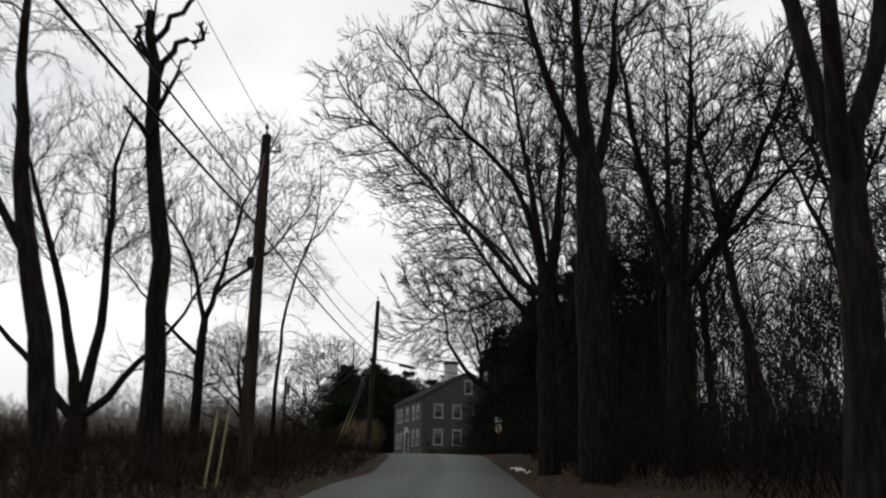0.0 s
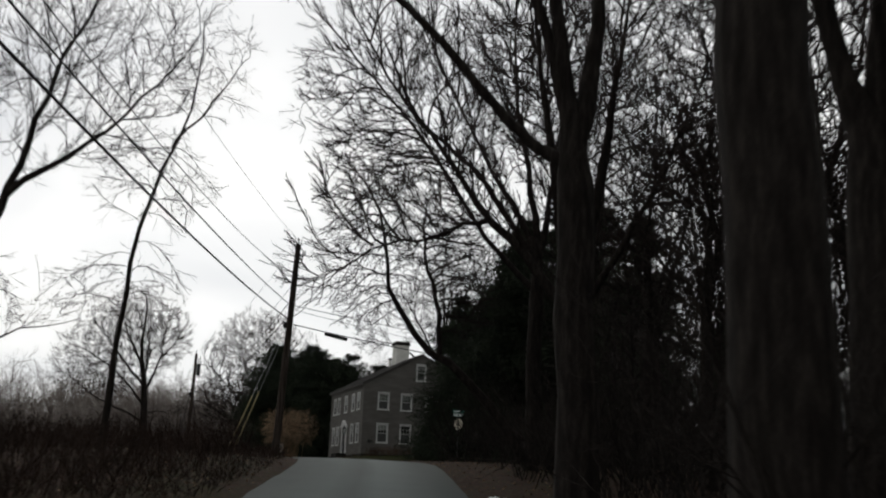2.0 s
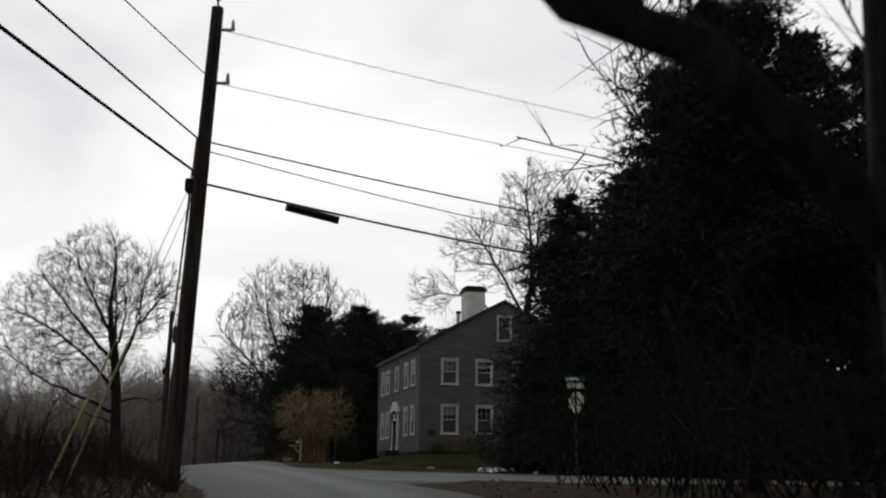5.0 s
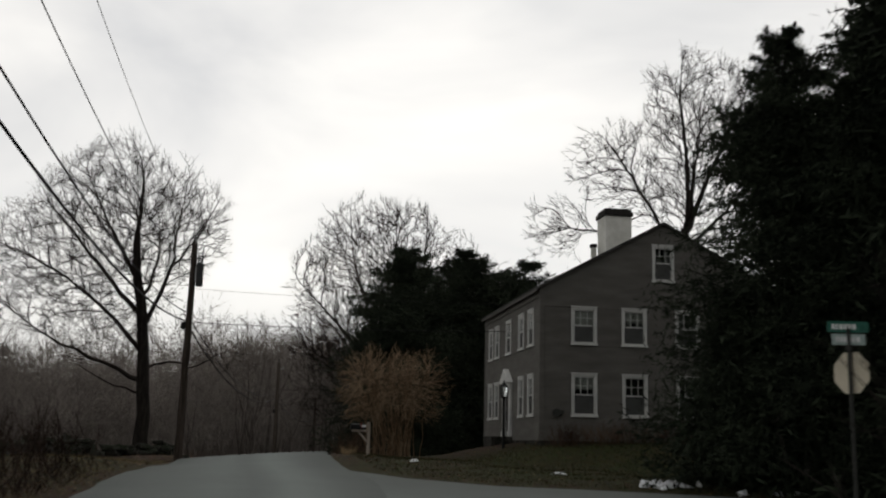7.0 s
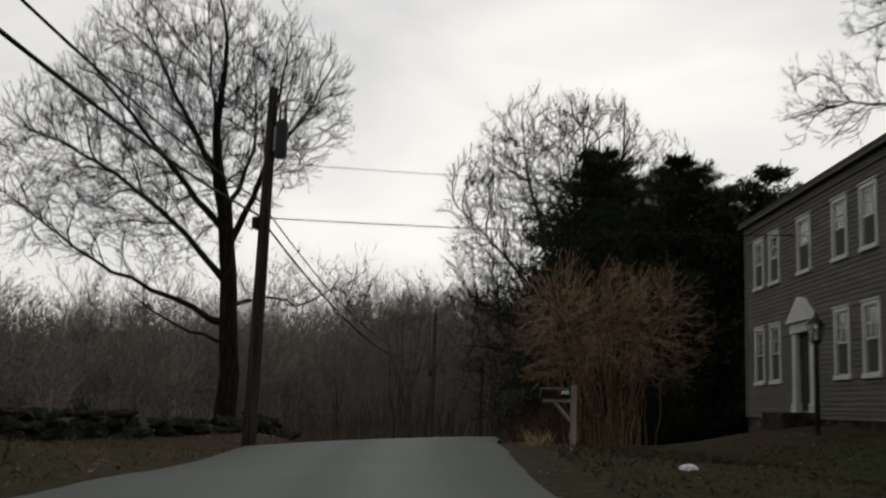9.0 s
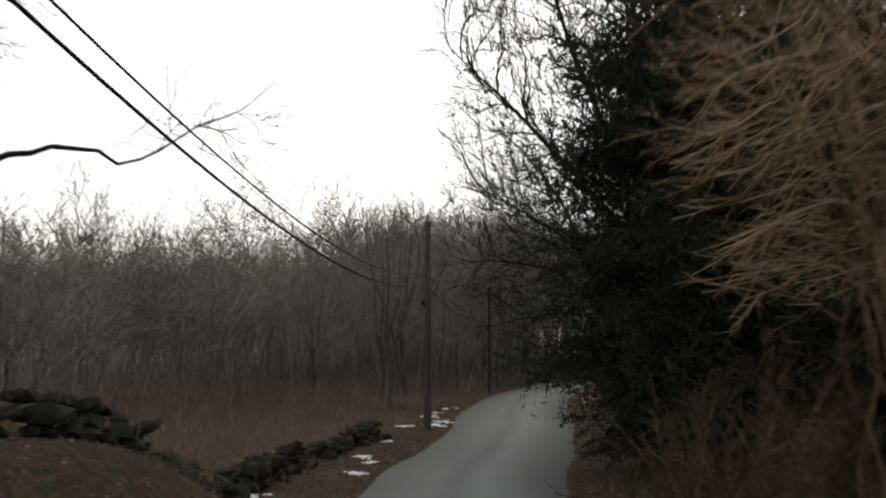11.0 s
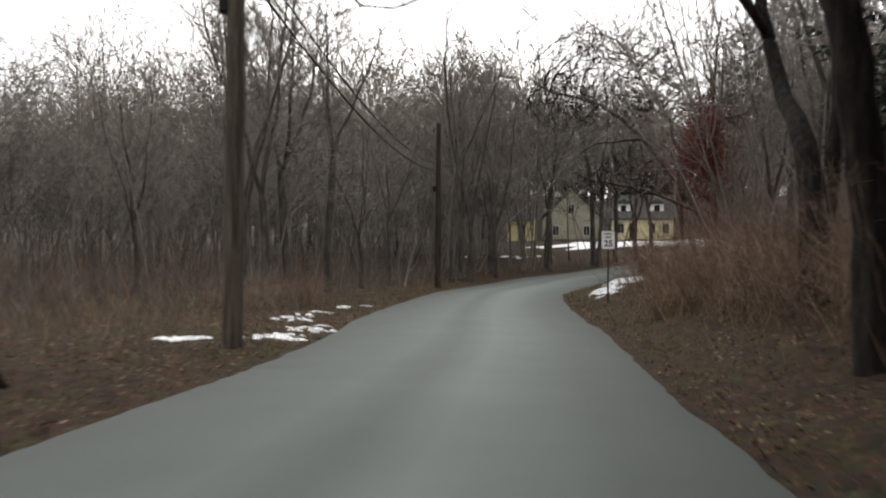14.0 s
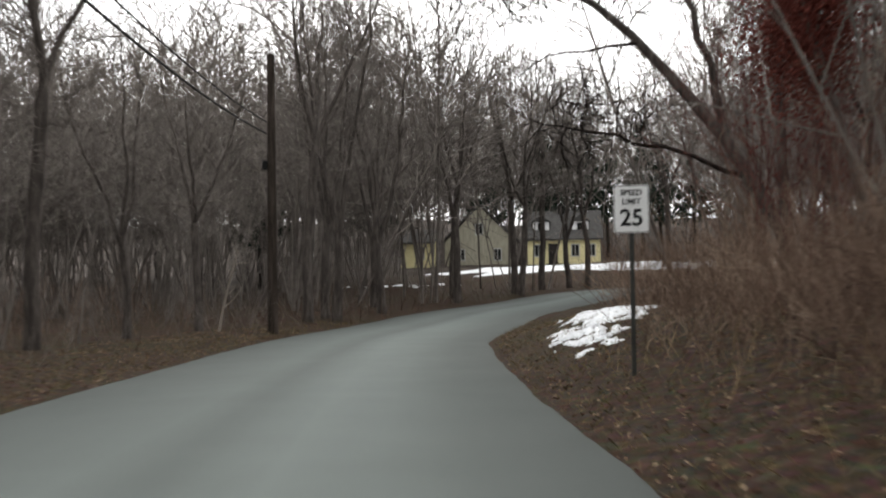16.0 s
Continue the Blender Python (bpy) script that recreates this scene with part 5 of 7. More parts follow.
# ---- mailbox and lamp post ----
def mailbox():
    x, y = -6.84, 107.6
    z = ground_z(x, y)
    ob = thing("mailbox", pose(x, y, z, 0, 0, 20), "black rural mailbox on a weathered wooden post", "mailbox")
    part("post", box(-0.055, 0.055, -0.055, 0.055, -0.5, 1.22, 0.01), M["grey_wood"], ob, "weathered grey wooden post")
    part("arm", box(-0.62, 0.06, -0.05, 0.05, 0.86, 0.94, 0.008), M["grey_wood"], ob)
    bm = bmesh.new()
    rod((-0.055, 0, 0.5), (-0.4, 0, 0.87), 0.04, 0.04, 6, bm)
    part("brace", bm, M["grey_wood"], ob)
    verts, faces = [], []
    n = 12
    prof = [(-0.085, 0.0), (0.085, 0.0)] + [(0.085 * math.cos(radians(180 * k / n)), 0.13 + 0.085 * math.sin(radians(180 * k / n))) for k in range(n + 1)]
    for yy in (-0.68, -0.12):
        verts += [(yy, p[0], 0.94 + p[1]) for p in prof]
    k = len(prof)
    faces = [tuple(range(k))[::-1], tuple(range(k, 2 * k))] + [(i, (i + 1) % k, k + (i + 1) % k, k + i) for i in range(k)]
    bx = part("box", mesh_from("box", verts, faces, M["black"]), None, ob, "black half-round metal box")
    part("flag", box(-0.32, -0.28, -0.1, -0.09, 1.0, 1.2), M["red"], bx)
    for kx in (0, 1, 2):
        part("bar", box(-0.26 + kx * 0.055, -0.225 + kx * 0.055, -0.0895, -0.0865, 1.03, 1.1), M["signwhite"], bx, "plain white bar")


mailbox()


def lamp_post():
    x, y = -2.05, 110.8
    z = ground_z(x, y)
    ob = thing("lamp_post", pose(x, y, z), "black garden lamp post with a glass lantern", "lamp post")
    part("post", rod((0, 0, -0.3), (0, 0, 1.95), 0.06, 0.05, 10), M["black"], ob)
    bm = rod((0, 0, 1.95), (0, 0, 2.02), 0.1, 0.13, 6)
    rod((0, 0, 2.4), (0, 0, 2.56), 0.2, 0.05, 6, bm)
    rod((0, 0, 2.56), (0, 0, 2.68), 0.05, 0.01, 6, bm)
    for k in range(6):
        a = radians(60 * k)
        rod((0.12 * math.cos(a), 0.12 * math.sin(a), 2.02), (0.185 * math.cos(a), 0.185 * math.sin(a), 2.4), 0.012, 0.012, 4, bm)
    part("lantern_frame", bm, M["black"], ob)
    g = part("lantern_glass", rod((0, 0, 2.03), (0, 0, 2.395), 0.11, 0.175, 6), M["glass"], ob, "clear lantern glass")
    g.visible_shadow = False


lamp_post()


# ---- trees ----
def forked(rng, h, r, fork, n, spread, lean=(0, 0), twist=0.0):
    """Stems of a tree that divides into several leaders."""
    top = (lean[0] * fork / h, lean[1] * fork / h, fork)
    stems = [([(0, 0, 0), (top[0] * 0.45 + 0.08, top[1] * 0.4, fork * 0.5), top], r, r * 0.82)]
    for k in range(n):
        a = 2 * math.pi * (k + 0.3 * rng.random()) / n + twist
        s = spread * (0.55 + 0.7 * rng.random())
        hh = h * (0.82 + 0.22 * rng.random())
        dx, dy = math.cos(a) * s, math.sin(a) * s
        st = (top[0], top[1], fork - 0.15 * rng.random() - 0.1)
        stems.append(([st, (top[0] + dx * 0.35, top[1] + dy * 0.35, fork + (hh - fork) * 0.3), (lean[0] * 0.8 + dx * 0.75, lean[1] * 0.8 + dy * 0.75, fork + (hh - fork) * 0.65), (lean[0] + dx, lean[1] + dy, hh)], r * (0.62 - 0.04 * n + 0.1 * rng.random()), 0.025))
    return stems


def tree_at(name, seed, x, y, stems, label, group="", z=None, **kw):
    zz = ground_z(x, y) if z is None else z
    return place_tree(name, bare_tree(seed, stems, **kw), pose(x, y, zz), label, "tree", group)


def grown_at(name, seed, x, y, stems, blobs, label, group="", base=None, turn=0, **kw):
    """A grown tree on the ground; base: the height that its stems and blobs are given from."""
    z = ground_z(x, y)
    dz = 0 if base is None else base - z
    meshes = grown(seed, raised(stems, dz), raised(blobs, dz), **kw)
    return place_tree(name, meshes[:2], pose(x, y, z, 0, 0, turn), label, "tree", group), meshes[2]


rt = random.Random(11)
RS = "roadside trees"
# east side of the first stretch
grown_at("roadside_tree", 1, 5.6, 14.0, forked(rt, 16, 0.27, 4.5, 3, 3.0, (0.3, 0)), [(0, 0, 13, 3.6, 3.6, 4.5)], "large bare roadside tree with a dark thick trunk", RS, fine=0.0115, n=450, step=0.5)
grown_at("roadside_tree", 2, 5.45, 31.8, [
    ([(0, 0, 0), (-0.15, 0, 5), (-0.15, 0, 9)], 0.55, 0.45),
    ([(-0.15, 0, 8.8), (-0.4, 0.2, 13), (-0.6, 0.4, 19)], 0.3, 0.05),
    ([(-0.2, 0, 8.5), (0.6, 0.4, 12), (1.0, 0.6, 18)], 0.22, 0.03),
    ([(-0.2, 0, 9), (-1.8, -0.3, 13), (-2.6, 0, 17.5)], 0.2, 0.03)],
    [(-1.0, 0, 15.5, 4.5, 4, 5)], "tall bare tree with a straight dark trunk", RS, fine=0.0115, n=600, step=0.5)
grown_at("roadside_tree", 3, 9.05, 37.6, [
    ([(0, 0, 0), (0.1, 0, 3), (0.25, 0, 6.5)], 0.5, 0.44),
    ([(0.1, 0, 6.3), (-0.4, 0.1, 8.7), (-1.2, 0.3, 12.5), (-1.7, 0.4, 17)], 0.27, 0.03),
    ([(0.25, 0, 6.4), (0.5, -0.1, 9), (0.8, -0.2, 12.5), (1.0, -0.2, 17)], 0.26, 0.03),
    ([(0.3, -0.1, 6.5), (1.3, -0.4, 7.7), (2.5, -0.6, 10), (4, -0.9, 13.5), (5, -1, 17)], 0.24, 0.03),
    ([(0.5, -0.1, 6.8), (2.2, -0.5, 8.6), (4, -1, 10.7), (6.5, -1.5, 13.3)], 0.17, 0.03),
    ([(0.2, 0, 6.2), (0.3, 1.4, 9), (0.6, 2.6, 16)], 0.2, 0.03)],
    [(-0.3, 0.4, 14.5, 4, 3.5, 4.8), (4.5, -0.8, 12.8, 3.8, 3, 3.6)], "broad many-stemmed bare maple with dark bark", RS, fine=0.0115, n=850, step=0.5)
grown_at("roadside_tree", 4, 11.9, 36.2, [([(0, 0, 0), (-0.5, 0, 3.5), (-1.3, 0.2, 7.5), (-2.2, 0.4, 14)], 0.3, 0.03)], [(-1.2, 0, 11, 3.2, 3, 4)], "leaning bare tree in the roadside wood", RS, fine=0.0115, n=350, step=0.5)
grown_at("roadside_tree", 5, 4.95, 40.6, [
    ([(0, 0, 0), (-0.05, 0, 4), (-0.05, 0, 7.1)], 0.4, 0.34),
    ([(-0.1, 0, 6.6), (-1.4, 0.3, 7.7), (-4.3, 0.4, 11), (-8.5, 0.9, 15.5)], 0.16, 0.03),
    ([(-0.1, 0, 7), (-0.5, 0, 10), (-1.6, 0.3, 17)], 0.24, 0.03),
    ([(0, 0, 7), (0.5, 0.3, 10.5), (0.8, 0.3, 17.5)], 0.25, 0.03),
    ([(-0.1, 0, 7), (-1.2, 0.1, 11), (-4.3, 0.4, 14.5), (-7, 0.6, 18)], 0.15, 0.03)],
    [(-5.2, 0.5, 14, 4.6, 3, 4.2), (0, 0, 15, 3.5, 3.5, 4.6)], "thick-trunked bare roadside tree", RS, fine=0.0115, n=900, step=0.48)
grown_at("roadside_tree", 6, 7.3, 63.0, [
    ([(0, 0, 0), (0, 0, 4), (0.1, 0, 8.4)], 0.34, 0.28),
    ([(0.1, 0, 8.2), (-0.9, 0.1, 10.6), (-2.2, 0.3, 12.8), (-4, 0.6, 16.7)], 0.17, 0.04),
    ([(0, 0, 8.4), (-2.4, 0.4, 11.9), (-5.6, 0.9, 15.1), (-8.5, 1.1, 20)], 0.16, 0.03),
    ([(0.1, 0, 8.4), (-0.3, 0.1, 12), (-0.9, 0.1, 15), (-1, 0.2, 20)], 0.18, 0.03),
    ([(0.1, 0, 8.4), (0.6, 0, 11), (1.0, -0.2, 14), (1.6, -0.3, 20)], 0.18, 0.03),
    ([(0, 0, 7.0), (-2, 0.3, 9.2), (-5.5, 0.7, 14.4), (-9.8, 1.2, 19.5)], 0.15, 0.03)],
    [(-5.2, 0.6, 15.8, 5.6, 4, 5.6), (1, 0, 16.5, 4, 4, 5), (-3, 0.3, 12.5, 2.6, 2.5, 2.6)], "bare roadside tree with long limbs fanning over the road", RS, n=1500, step=0.46, fine=0.0135)
grown_at("roadside_tree", 7, 7.3, 54.2, [
    ([(0, 0, 0), (0.05, 0, 3), (-0.1, 0, 6)], 0.45, 0.38),
    ([(-0.4, 0.1, 5.6), (-1.6, 0.45, 7.4), (-2.8, 0.7, 8.6), (-3.9, 0.9, 10.3), (-5.4, 1.3, 12.6), (-6.5, 1.5, 15)], 0.2, 0.03),
    ([(-2.6, 0.65, 8.4), (-3.6, 0.9, 8.3), (-4.6, 1.1, 7.8), (-6.1, 1.6, 7.7), (-7.2, 1.9, 7.1), (-8.8, 2.4, 6.2)], 0.09, 0.015),
    ([(-0.1, 0, 5.8), (-0.6, 0.1, 9.7), (-1, 0.3, 13), (-1.4, 0.3, 17)], 0.26, 0.03),
    ([(0, 0, 5.8), (0.8, -0.2, 9.5), (1.3, -0.3, 13), (2, -0.3, 17)], 0.27, 0.03),
    ([(0.1, 0, 5), (1.3, -0.3, 7.2), (2.8, -0.6, 10), (4.5, -0.6, 14)], 0.17, 0.03)],
    [(-5.5, 1.4, 9.3, 4.2, 2.2, 2.6), (-1, 0.3, 13.5, 4, 3.5, 4.2), (2.5, 0, 13.5, 3.5, 3.5, 4), (-8, 2.2, 6.9, 1.9, 1.5, 1.3), (-2.2, 0.3, 10, 3, 2.6, 3), (3.4, -0.3, 11, 3, 3, 3)], "large dark bare maple with long low limbs over the road", RS, fine=0.015, n=2000, step=0.42)
grown_at("leaning_tree", 8, 6.6, 57.4, [
    ([(0, 0, 0), (-1.4, -0.2, 1.8), (-2.7, -0.4, 3.1), (-3.5, -0.4, 3.7), (-4.2, -0.4, 4.3), (-4.8, -0.4, 5.2), (-5.3, -0.4, 6.0), (-5.45, -0.4, 7.2), (-5.6, -0.4, 8.4), (-6.2, -0.4, 9.8)], 0.19, 0.035),
    ([(-3.45, -0.4, 3.7), (-3.5, -0.4, 5.4), (-3.9, -0.4, 6.6), (-4.1, -0.4, 8.2), (-4.0, -0.3, 9.5)], 0.1, 0.03)],
    [(-6.0, -0.2, 5.6, 1.2, 1.1, 1.1), (-5.6, -0.4, 8.4, 2.2, 1.6, 2.2), (-3.6, -0.4, 7.4, 2.2, 1.5, 2.6), (-2.6, -0.3, 5.6, 1.3, 1.2, 1.4)], "dark tree leaning far out over the road", RS, n=900, step=0.3, kill=0.45, twig=0.5, fine=0.009)
GROVE = [grown(40 + k, forked(rt, 15, 0.2, 5.5 + k, 2, 2.0, (rt.uniform(-0.8, 0.8), 0)), [(0, 0, 11.5, 3.2, 3.0, 4.0), (0.3, 0, 7, 2.2, 2.2, 2.4)], n=320, step=0.5, fine=0.0125, sub=2, dense=1.2) for k in range(3)]
for k, (x, y, h) in enumerate([(14, 34, 16), (10.5, 45.5, 17), (13.5, 49, 16), (10.8, 59, 15), (9.6, 63.5, 14), (16.5, 41, 18), (17, 55, 17), (13, 66, 15), (19, 30, 17), (11.2, 53, 16), (15, 60, 16), (17, 68, 16)]):
    ob = place_tree("wood_tree", GROVE[k % 3][:2], pose(x, y, ground_z(x, y), 0, 0, 67 * k), "slim bare tree in the roadside wood", "tree", "wood trees")
    ob.scale = (h / 15, h / 15, h / 15)
# west side of the first stretch
LS = "trees west of the road"
tree_at("broken_tree", 20, -6.25, 27.6, [([(0, 0, 0), (-0.05, 0, 3), (-0.15, 0, 5.8), (-0.55, 0, 8.5), (-0.75, 0, 10.5), (-0.95, 0, 12.2)], 0.3, 0.1), ([(-0.75, 0, 9.8), (-0.1, 0, 11.2), (0.45, 0, 11.3), (0.5, 0, 11.9)], 0.1, 0.04), ([(-0.75, 0, 10.6), (-1.2, 0, 11.3), (-1.1, 0.2, 12)], 0.08, 0.03), ([(-0.85, 0, 11.2), (0.1, 0.1, 12.6), (0.9, 0.1, 13.4)], 0.09, 0.03)], "tall storm-broken tree with a few stub branches", LS, counts=(5, 4, 4, 3), low=0.55, ratios=(0.12, 0.4, 0.5, 0.5), z=1.9)
grown_at("roadside_tree", 21, -7.45, 24.2, [([(0, 0, 0), (-0.5, 0, 2.8), (-1.1, 0, 5.4), (-1.4, 0, 7.6), (-1.6, 0, 10.4), (-1.7, 0.2, 15)], 0.34, 0.05), ([(-0.8, 0, 4.5), (-2.0, 0.2, 6.2), (-3.6, 0.4, 9)], 0.14, 0.03)], [(-2, 0, 12, 3.5, 3, 3.5)], "tall dark tree trunk leaning slightly", LS, base=1.9, n=350, step=0.5)
grown_at("spreading_tree", 22, -11.3, 36.5, [
    ([(0, 0, 0), (0.1, 0, 1.2), (0.2, 0, 2.6)], 0.42, 0.38),
    ([(0.2, 0, 2.4), (0.6, 0.2, 5.5), (0.6, 0.2, 10.4), (1.0, 0.5, 13.5)], 0.24, 0.025),
    ([(0.2, 0, 2.2), (1.6, 0.2, 3.8), (2.7, 0.5, 5.2), (4.6, 1.2, 8.6)], 0.18, 0.025),
    ([(0.2, 0, 2.2), (-1.2, -0.2, 3.8), (-2.6, -0.6, 5.4), (-5.5, -1, 8)], 0.19, 0.025),
    ([(0.2, 0, 2.4), (-0.6, 0, 6), (-1.8, -0.5, 10), (-2.8, -0.9, 13)], 0.22, 0.025)],
    [(-0.3, 0, 10.3, 4, 3.5, 3.6), (4.2, 1, 8.2, 2.2, 2.2, 2.4), (-4, -0.8, 8, 2.6, 2.4, 3)], "low-forking bare tree with wide curving limbs", LS, base=1.5, n=800, step=0.45)
grown_at("roadside_tree", 23, -10.9, 52.5, [
    ([(0, 0, 0), (0.05, 0, 4), (0.1, 0, 8)], 0.28, 0.22),
    ([(0.1, 0, 7.6), (0.8, 0.3, 10.4), (1.7, 0.5, 14.2), (3.2, 1, 18.5)], 0.17, 0.02),
    ([(0.5, 0.2, 9.4), (2.2, 0.8, 11), (3.6, 1.2, 12.5), (5.5, 1.8, 15.5)], 0.12, 0.02),
    ([(0.05, 0, 6), (-2.2, -0.7, 8.4), (-4.5, -1, 11)], 0.12, 0.02),
    ([(0.1, 0, 8), (-0.6, -0.2, 11), (-2.3, -0.8, 13.7), (-3, -1, 17)], 0.13, 0.02),
    ([(0, 0, 4.5), (1.2, 0.4, 5.2), (2.8, 0.9, 5.7)], 0.05, 0.012),
    ([(0, 0, 5), (-2, -0.5, 5.4), (-4, -1, 5.2)], 0.06, 0.012)],
    [(1.6, 0.5, 14.2, 5, 4, 4.8), (-2.6, -0.6, 12, 3, 3, 4), (-0.5, 0, 6, 4, 2.6, 1.5)], "round-headed bare tree west of the road", LS, base=2.0, n=1000, step=0.46, fine=0.008)
grown_at("slim_leaning_tree", 24, -7.9, 57.3, [
    ([(0, 0, 0), (0.1, 0, 4), (0.2, 0.05, 6.7), (0.8, 0.2, 10.5), (1.8, 0.4, 13.8), (1.9, 0.4, 17.5)], 0.15, 0.02),
    ([(1.3, 0.3, 12.3), (2.6, 0.6, 14.2), (3.6, 0.8, 16)], 0.06, 0.015)],
    [(2.2, 0.5, 15.4, 2.0, 1.8, 2.6), (0.8, 0.2, 11, 2.4, 2, 2.2), (0.2, 0, 7, 2.8, 1.6, 1.6)], "slim dark bare tree leaning toward the road", LS, base=2.6, n=420, step=0.4)
grown_at("field_tree", 25, -20.35, 117.8, [
    ([(0, 0, 0), (-0.1, 0, 3), (-0.3, 0, 6), (-0.76, 0, 8.7)], 0.38, 0.24),
    ([(-0.76, 0, 8.6), (-1.0, 0.2, 11), (-0.8, 0.2, 13.5), (-1.2, 0.2, 15.6)], 0.2, 0.02),
    ([(-0.3, 0, 6.4), (0.7, 0.2, 8.8), (1.0, 0.3, 11), (1.4, 0.3, 14)], 0.14, 0.02),
    ([(0.9, 0.2, 9.5), (2.0, -0.2, 11), (3.1, -0.3, 13.4)], 0.08, 0.015),
    ([(-0.76, 0, 8.7), (-2.2, -0.3, 11), (-3.6, -0.4, 14)], 0.14, 0.02),
    ([(-0.4, 0, 6.6), (-2.4, 0.6, 9), (-4.6, 0.8, 11.6), (-5.6, 0.9, 13)], 0.14, 0.018),
    ([(-0.2, 0, 5), (-2.4, -0.4, 7.2), (-5, -0.6, 9), (-7.6, -0.7, 10)], 0.13, 0.018),
    ([(-0.12, 0, 3.6), (-2.2, 0.2, 4.5), (-5.0, 0.3, 5.8), (-8.4, 0.4, 8.2)], 0.13, 0.018),
    ([(-0.1, 0, 3.1), (-1.5, 0.6, 3.4), (-3.6, 1.0, 4.6)], 0.07, 0.014),
    ([(0.0, 0, 4.3), (1.0, 0.1, 4.7), (2.3, 0.2, 4.5), (4.6, 0.4, 5.8)], 0.07, 0.012),
    ([(-0.5, 0, 7.0), (-0.8, -1.8, 9.5), (-1.2, -3.2, 13)], 0.12, 0.018),
    ([(-0.5, 0, 7.2), (0.2, 1.8, 10), (0.2, 3.4, 13)], 0.12, 0.018)],
    [(-1.6, 0, 11, 5.0, 4.6, 4.9), (-5.2, 0, 8.8, 3.8, 3.6, 3.8), (1.7, 0, 11.4, 2.0, 2.6, 2.8), (3.2, 0.3, 5.2, 1.7, 1.0, 0.7), (-2.5, 0.5, 8, 3.5, 3.5, 3)],
    "large round-crowned bare tree behind the stone wall", LS, base=5.1, turn=26, n=2100, step=0.4, kill=0.62, fine=0.008, twig=0.7, up=0.12)


# beyond the house
GT = "trees round the house"
garden, tips = grown_at("garden_tree", 26, -11.2, 141.2, [
    ([(0, 0, 0), (-0.3, 0, 3), (-0.6, 0, 6)], 0.36, 0.28),
    ([(-0.6, 0, 5.8), (-2.8, 0.3, 9), (-6, 0.4, 12.6), (-8.4, 0.4, 15)], 0.17, 0.02),
    ([(-0.6, 0, 5.8), (-2.4, 0.5, 11), (-4.2, 0.6, 16), (-4.8, 0.5, 20.5)], 0.18, 0.02),
    ([(-0.6, 0, 5.8), (-0.8, 0, 12), (-1.2, 0, 17), (-1.4, 0, 20.5)], 0.2, 0.02),
    ([(-0.6, 0, 5.8), (0.4, 0.3, 12), (0.8, 0.2, 17), (0.9, 0.1, 21)], 0.18, 0.02),
    ([(-0.6, 0, 5.6), (1.6, 0, 10), (3.6, 0, 14), (4.6, 0, 18)], 0.17, 0.02),
    ([(-0.6, 0, 5), (-3.5, 0, 7.5), (-7, 0, 9.5)], 0.11, 0.02),
    ([(-0.6, 0, 5.6), (-1.4, -2.5, 11), (-2.2, -4.5, 17)], 0.15, 0.02)],
    [(-2.2, -0.5, 14.8, 6.8, 5.5, 6.4), (-5.2, 0, 11.5, 3.8, 3.4, 3.6)],
    "round bare tree with clinging seed tufts", GT, base=2.3, turn=10, n=1500, step=0.5, kill=0.85, fine=0.012, up=0.12)
grown_at("garden_tree", 27, 5.8, 128.5, [
    ([(0, 0, 0), (0.4, 0, 8), (1.0, 0, 12.4)], 0.4, 0.26),
    ([(1.0, 0, 12.2), (1.2, 0, 16), (0.9, 0, 20), (1.0, 0, 22.4)], 0.18, 0.02),
    ([(1.0, 0, 12), (2.6, 0, 16), (4.2, 0.2, 19.5), (5.4, 0.3, 22.5)], 0.18, 0.02),
    ([(0.7, 0, 10.5), (-0.8, 0.1, 13.4), (-2.6, 0.2, 16.6), (-3.9, 0.2, 18.4)], 0.14, 0.02),
    ([(0.5, 0, 9), (-2.4, 0.1, 11.6), (-5, 0.2, 12.6), (-8.2, 0.4, 12)], 0.12, 0.018),
    ([(0.9, 0, 11.5), (1.6, 2.2, 15), (2.2, 3.6, 20)], 0.15, 0.02),
    ([(0.9, 0, 11.5), (1.4, -2.2, 15), (1.6, -3.6, 19)], 0.15, 0.02),
    ([(0.8, 0, 11), (3.8, -0.4, 14), (6.2, -0.6, 17)], 0.14, 0.02)],
    [(2.0, 0, 18.3, 4.2, 4, 4.4), (-3, 0.2, 16, 2.5, 2.4, 2.7), (-6.0, 0.4, 12.6, 2.4, 2.2, 1.7), (0.3, 0, 14, 3, 3, 2.6), (5, 0, 16, 3, 3, 4)],
    "tall bare tree behind the grey house", GT, base=6.0, n=1500, step=0.5, kill=0.8, fine=0.011, up=0.1)


def seed_tufts(at, seed):
    """Bunches of dry seed wings hanging from the twig ends."""
    rng = np.random.default_rng(seed)
    p = np.repeat(at[rng.random(len(at)) < 0.42], 5, axis=0)
    p = p + rng.normal(0, 0.16, p.shape)
    way = rng.normal(0, 0.35, p.shape)
    way[:, 2] = -1
    way /= np.linalg.norm(way, axis=1, keepdims=True)
    ln = rng.uniform(0.1, 0.24, len(p))
    co, q = blades(p, way, ln, ln * 0.3, rng)
    return mesh_fast("seed_tuft", co, q.ravel(), np.full(len(q), 4), M["brush"])


tagged(part("seed_tuft", seed_tufts(tips, 8), None, garden, "dry brown seed tufts"), kind="stuff")
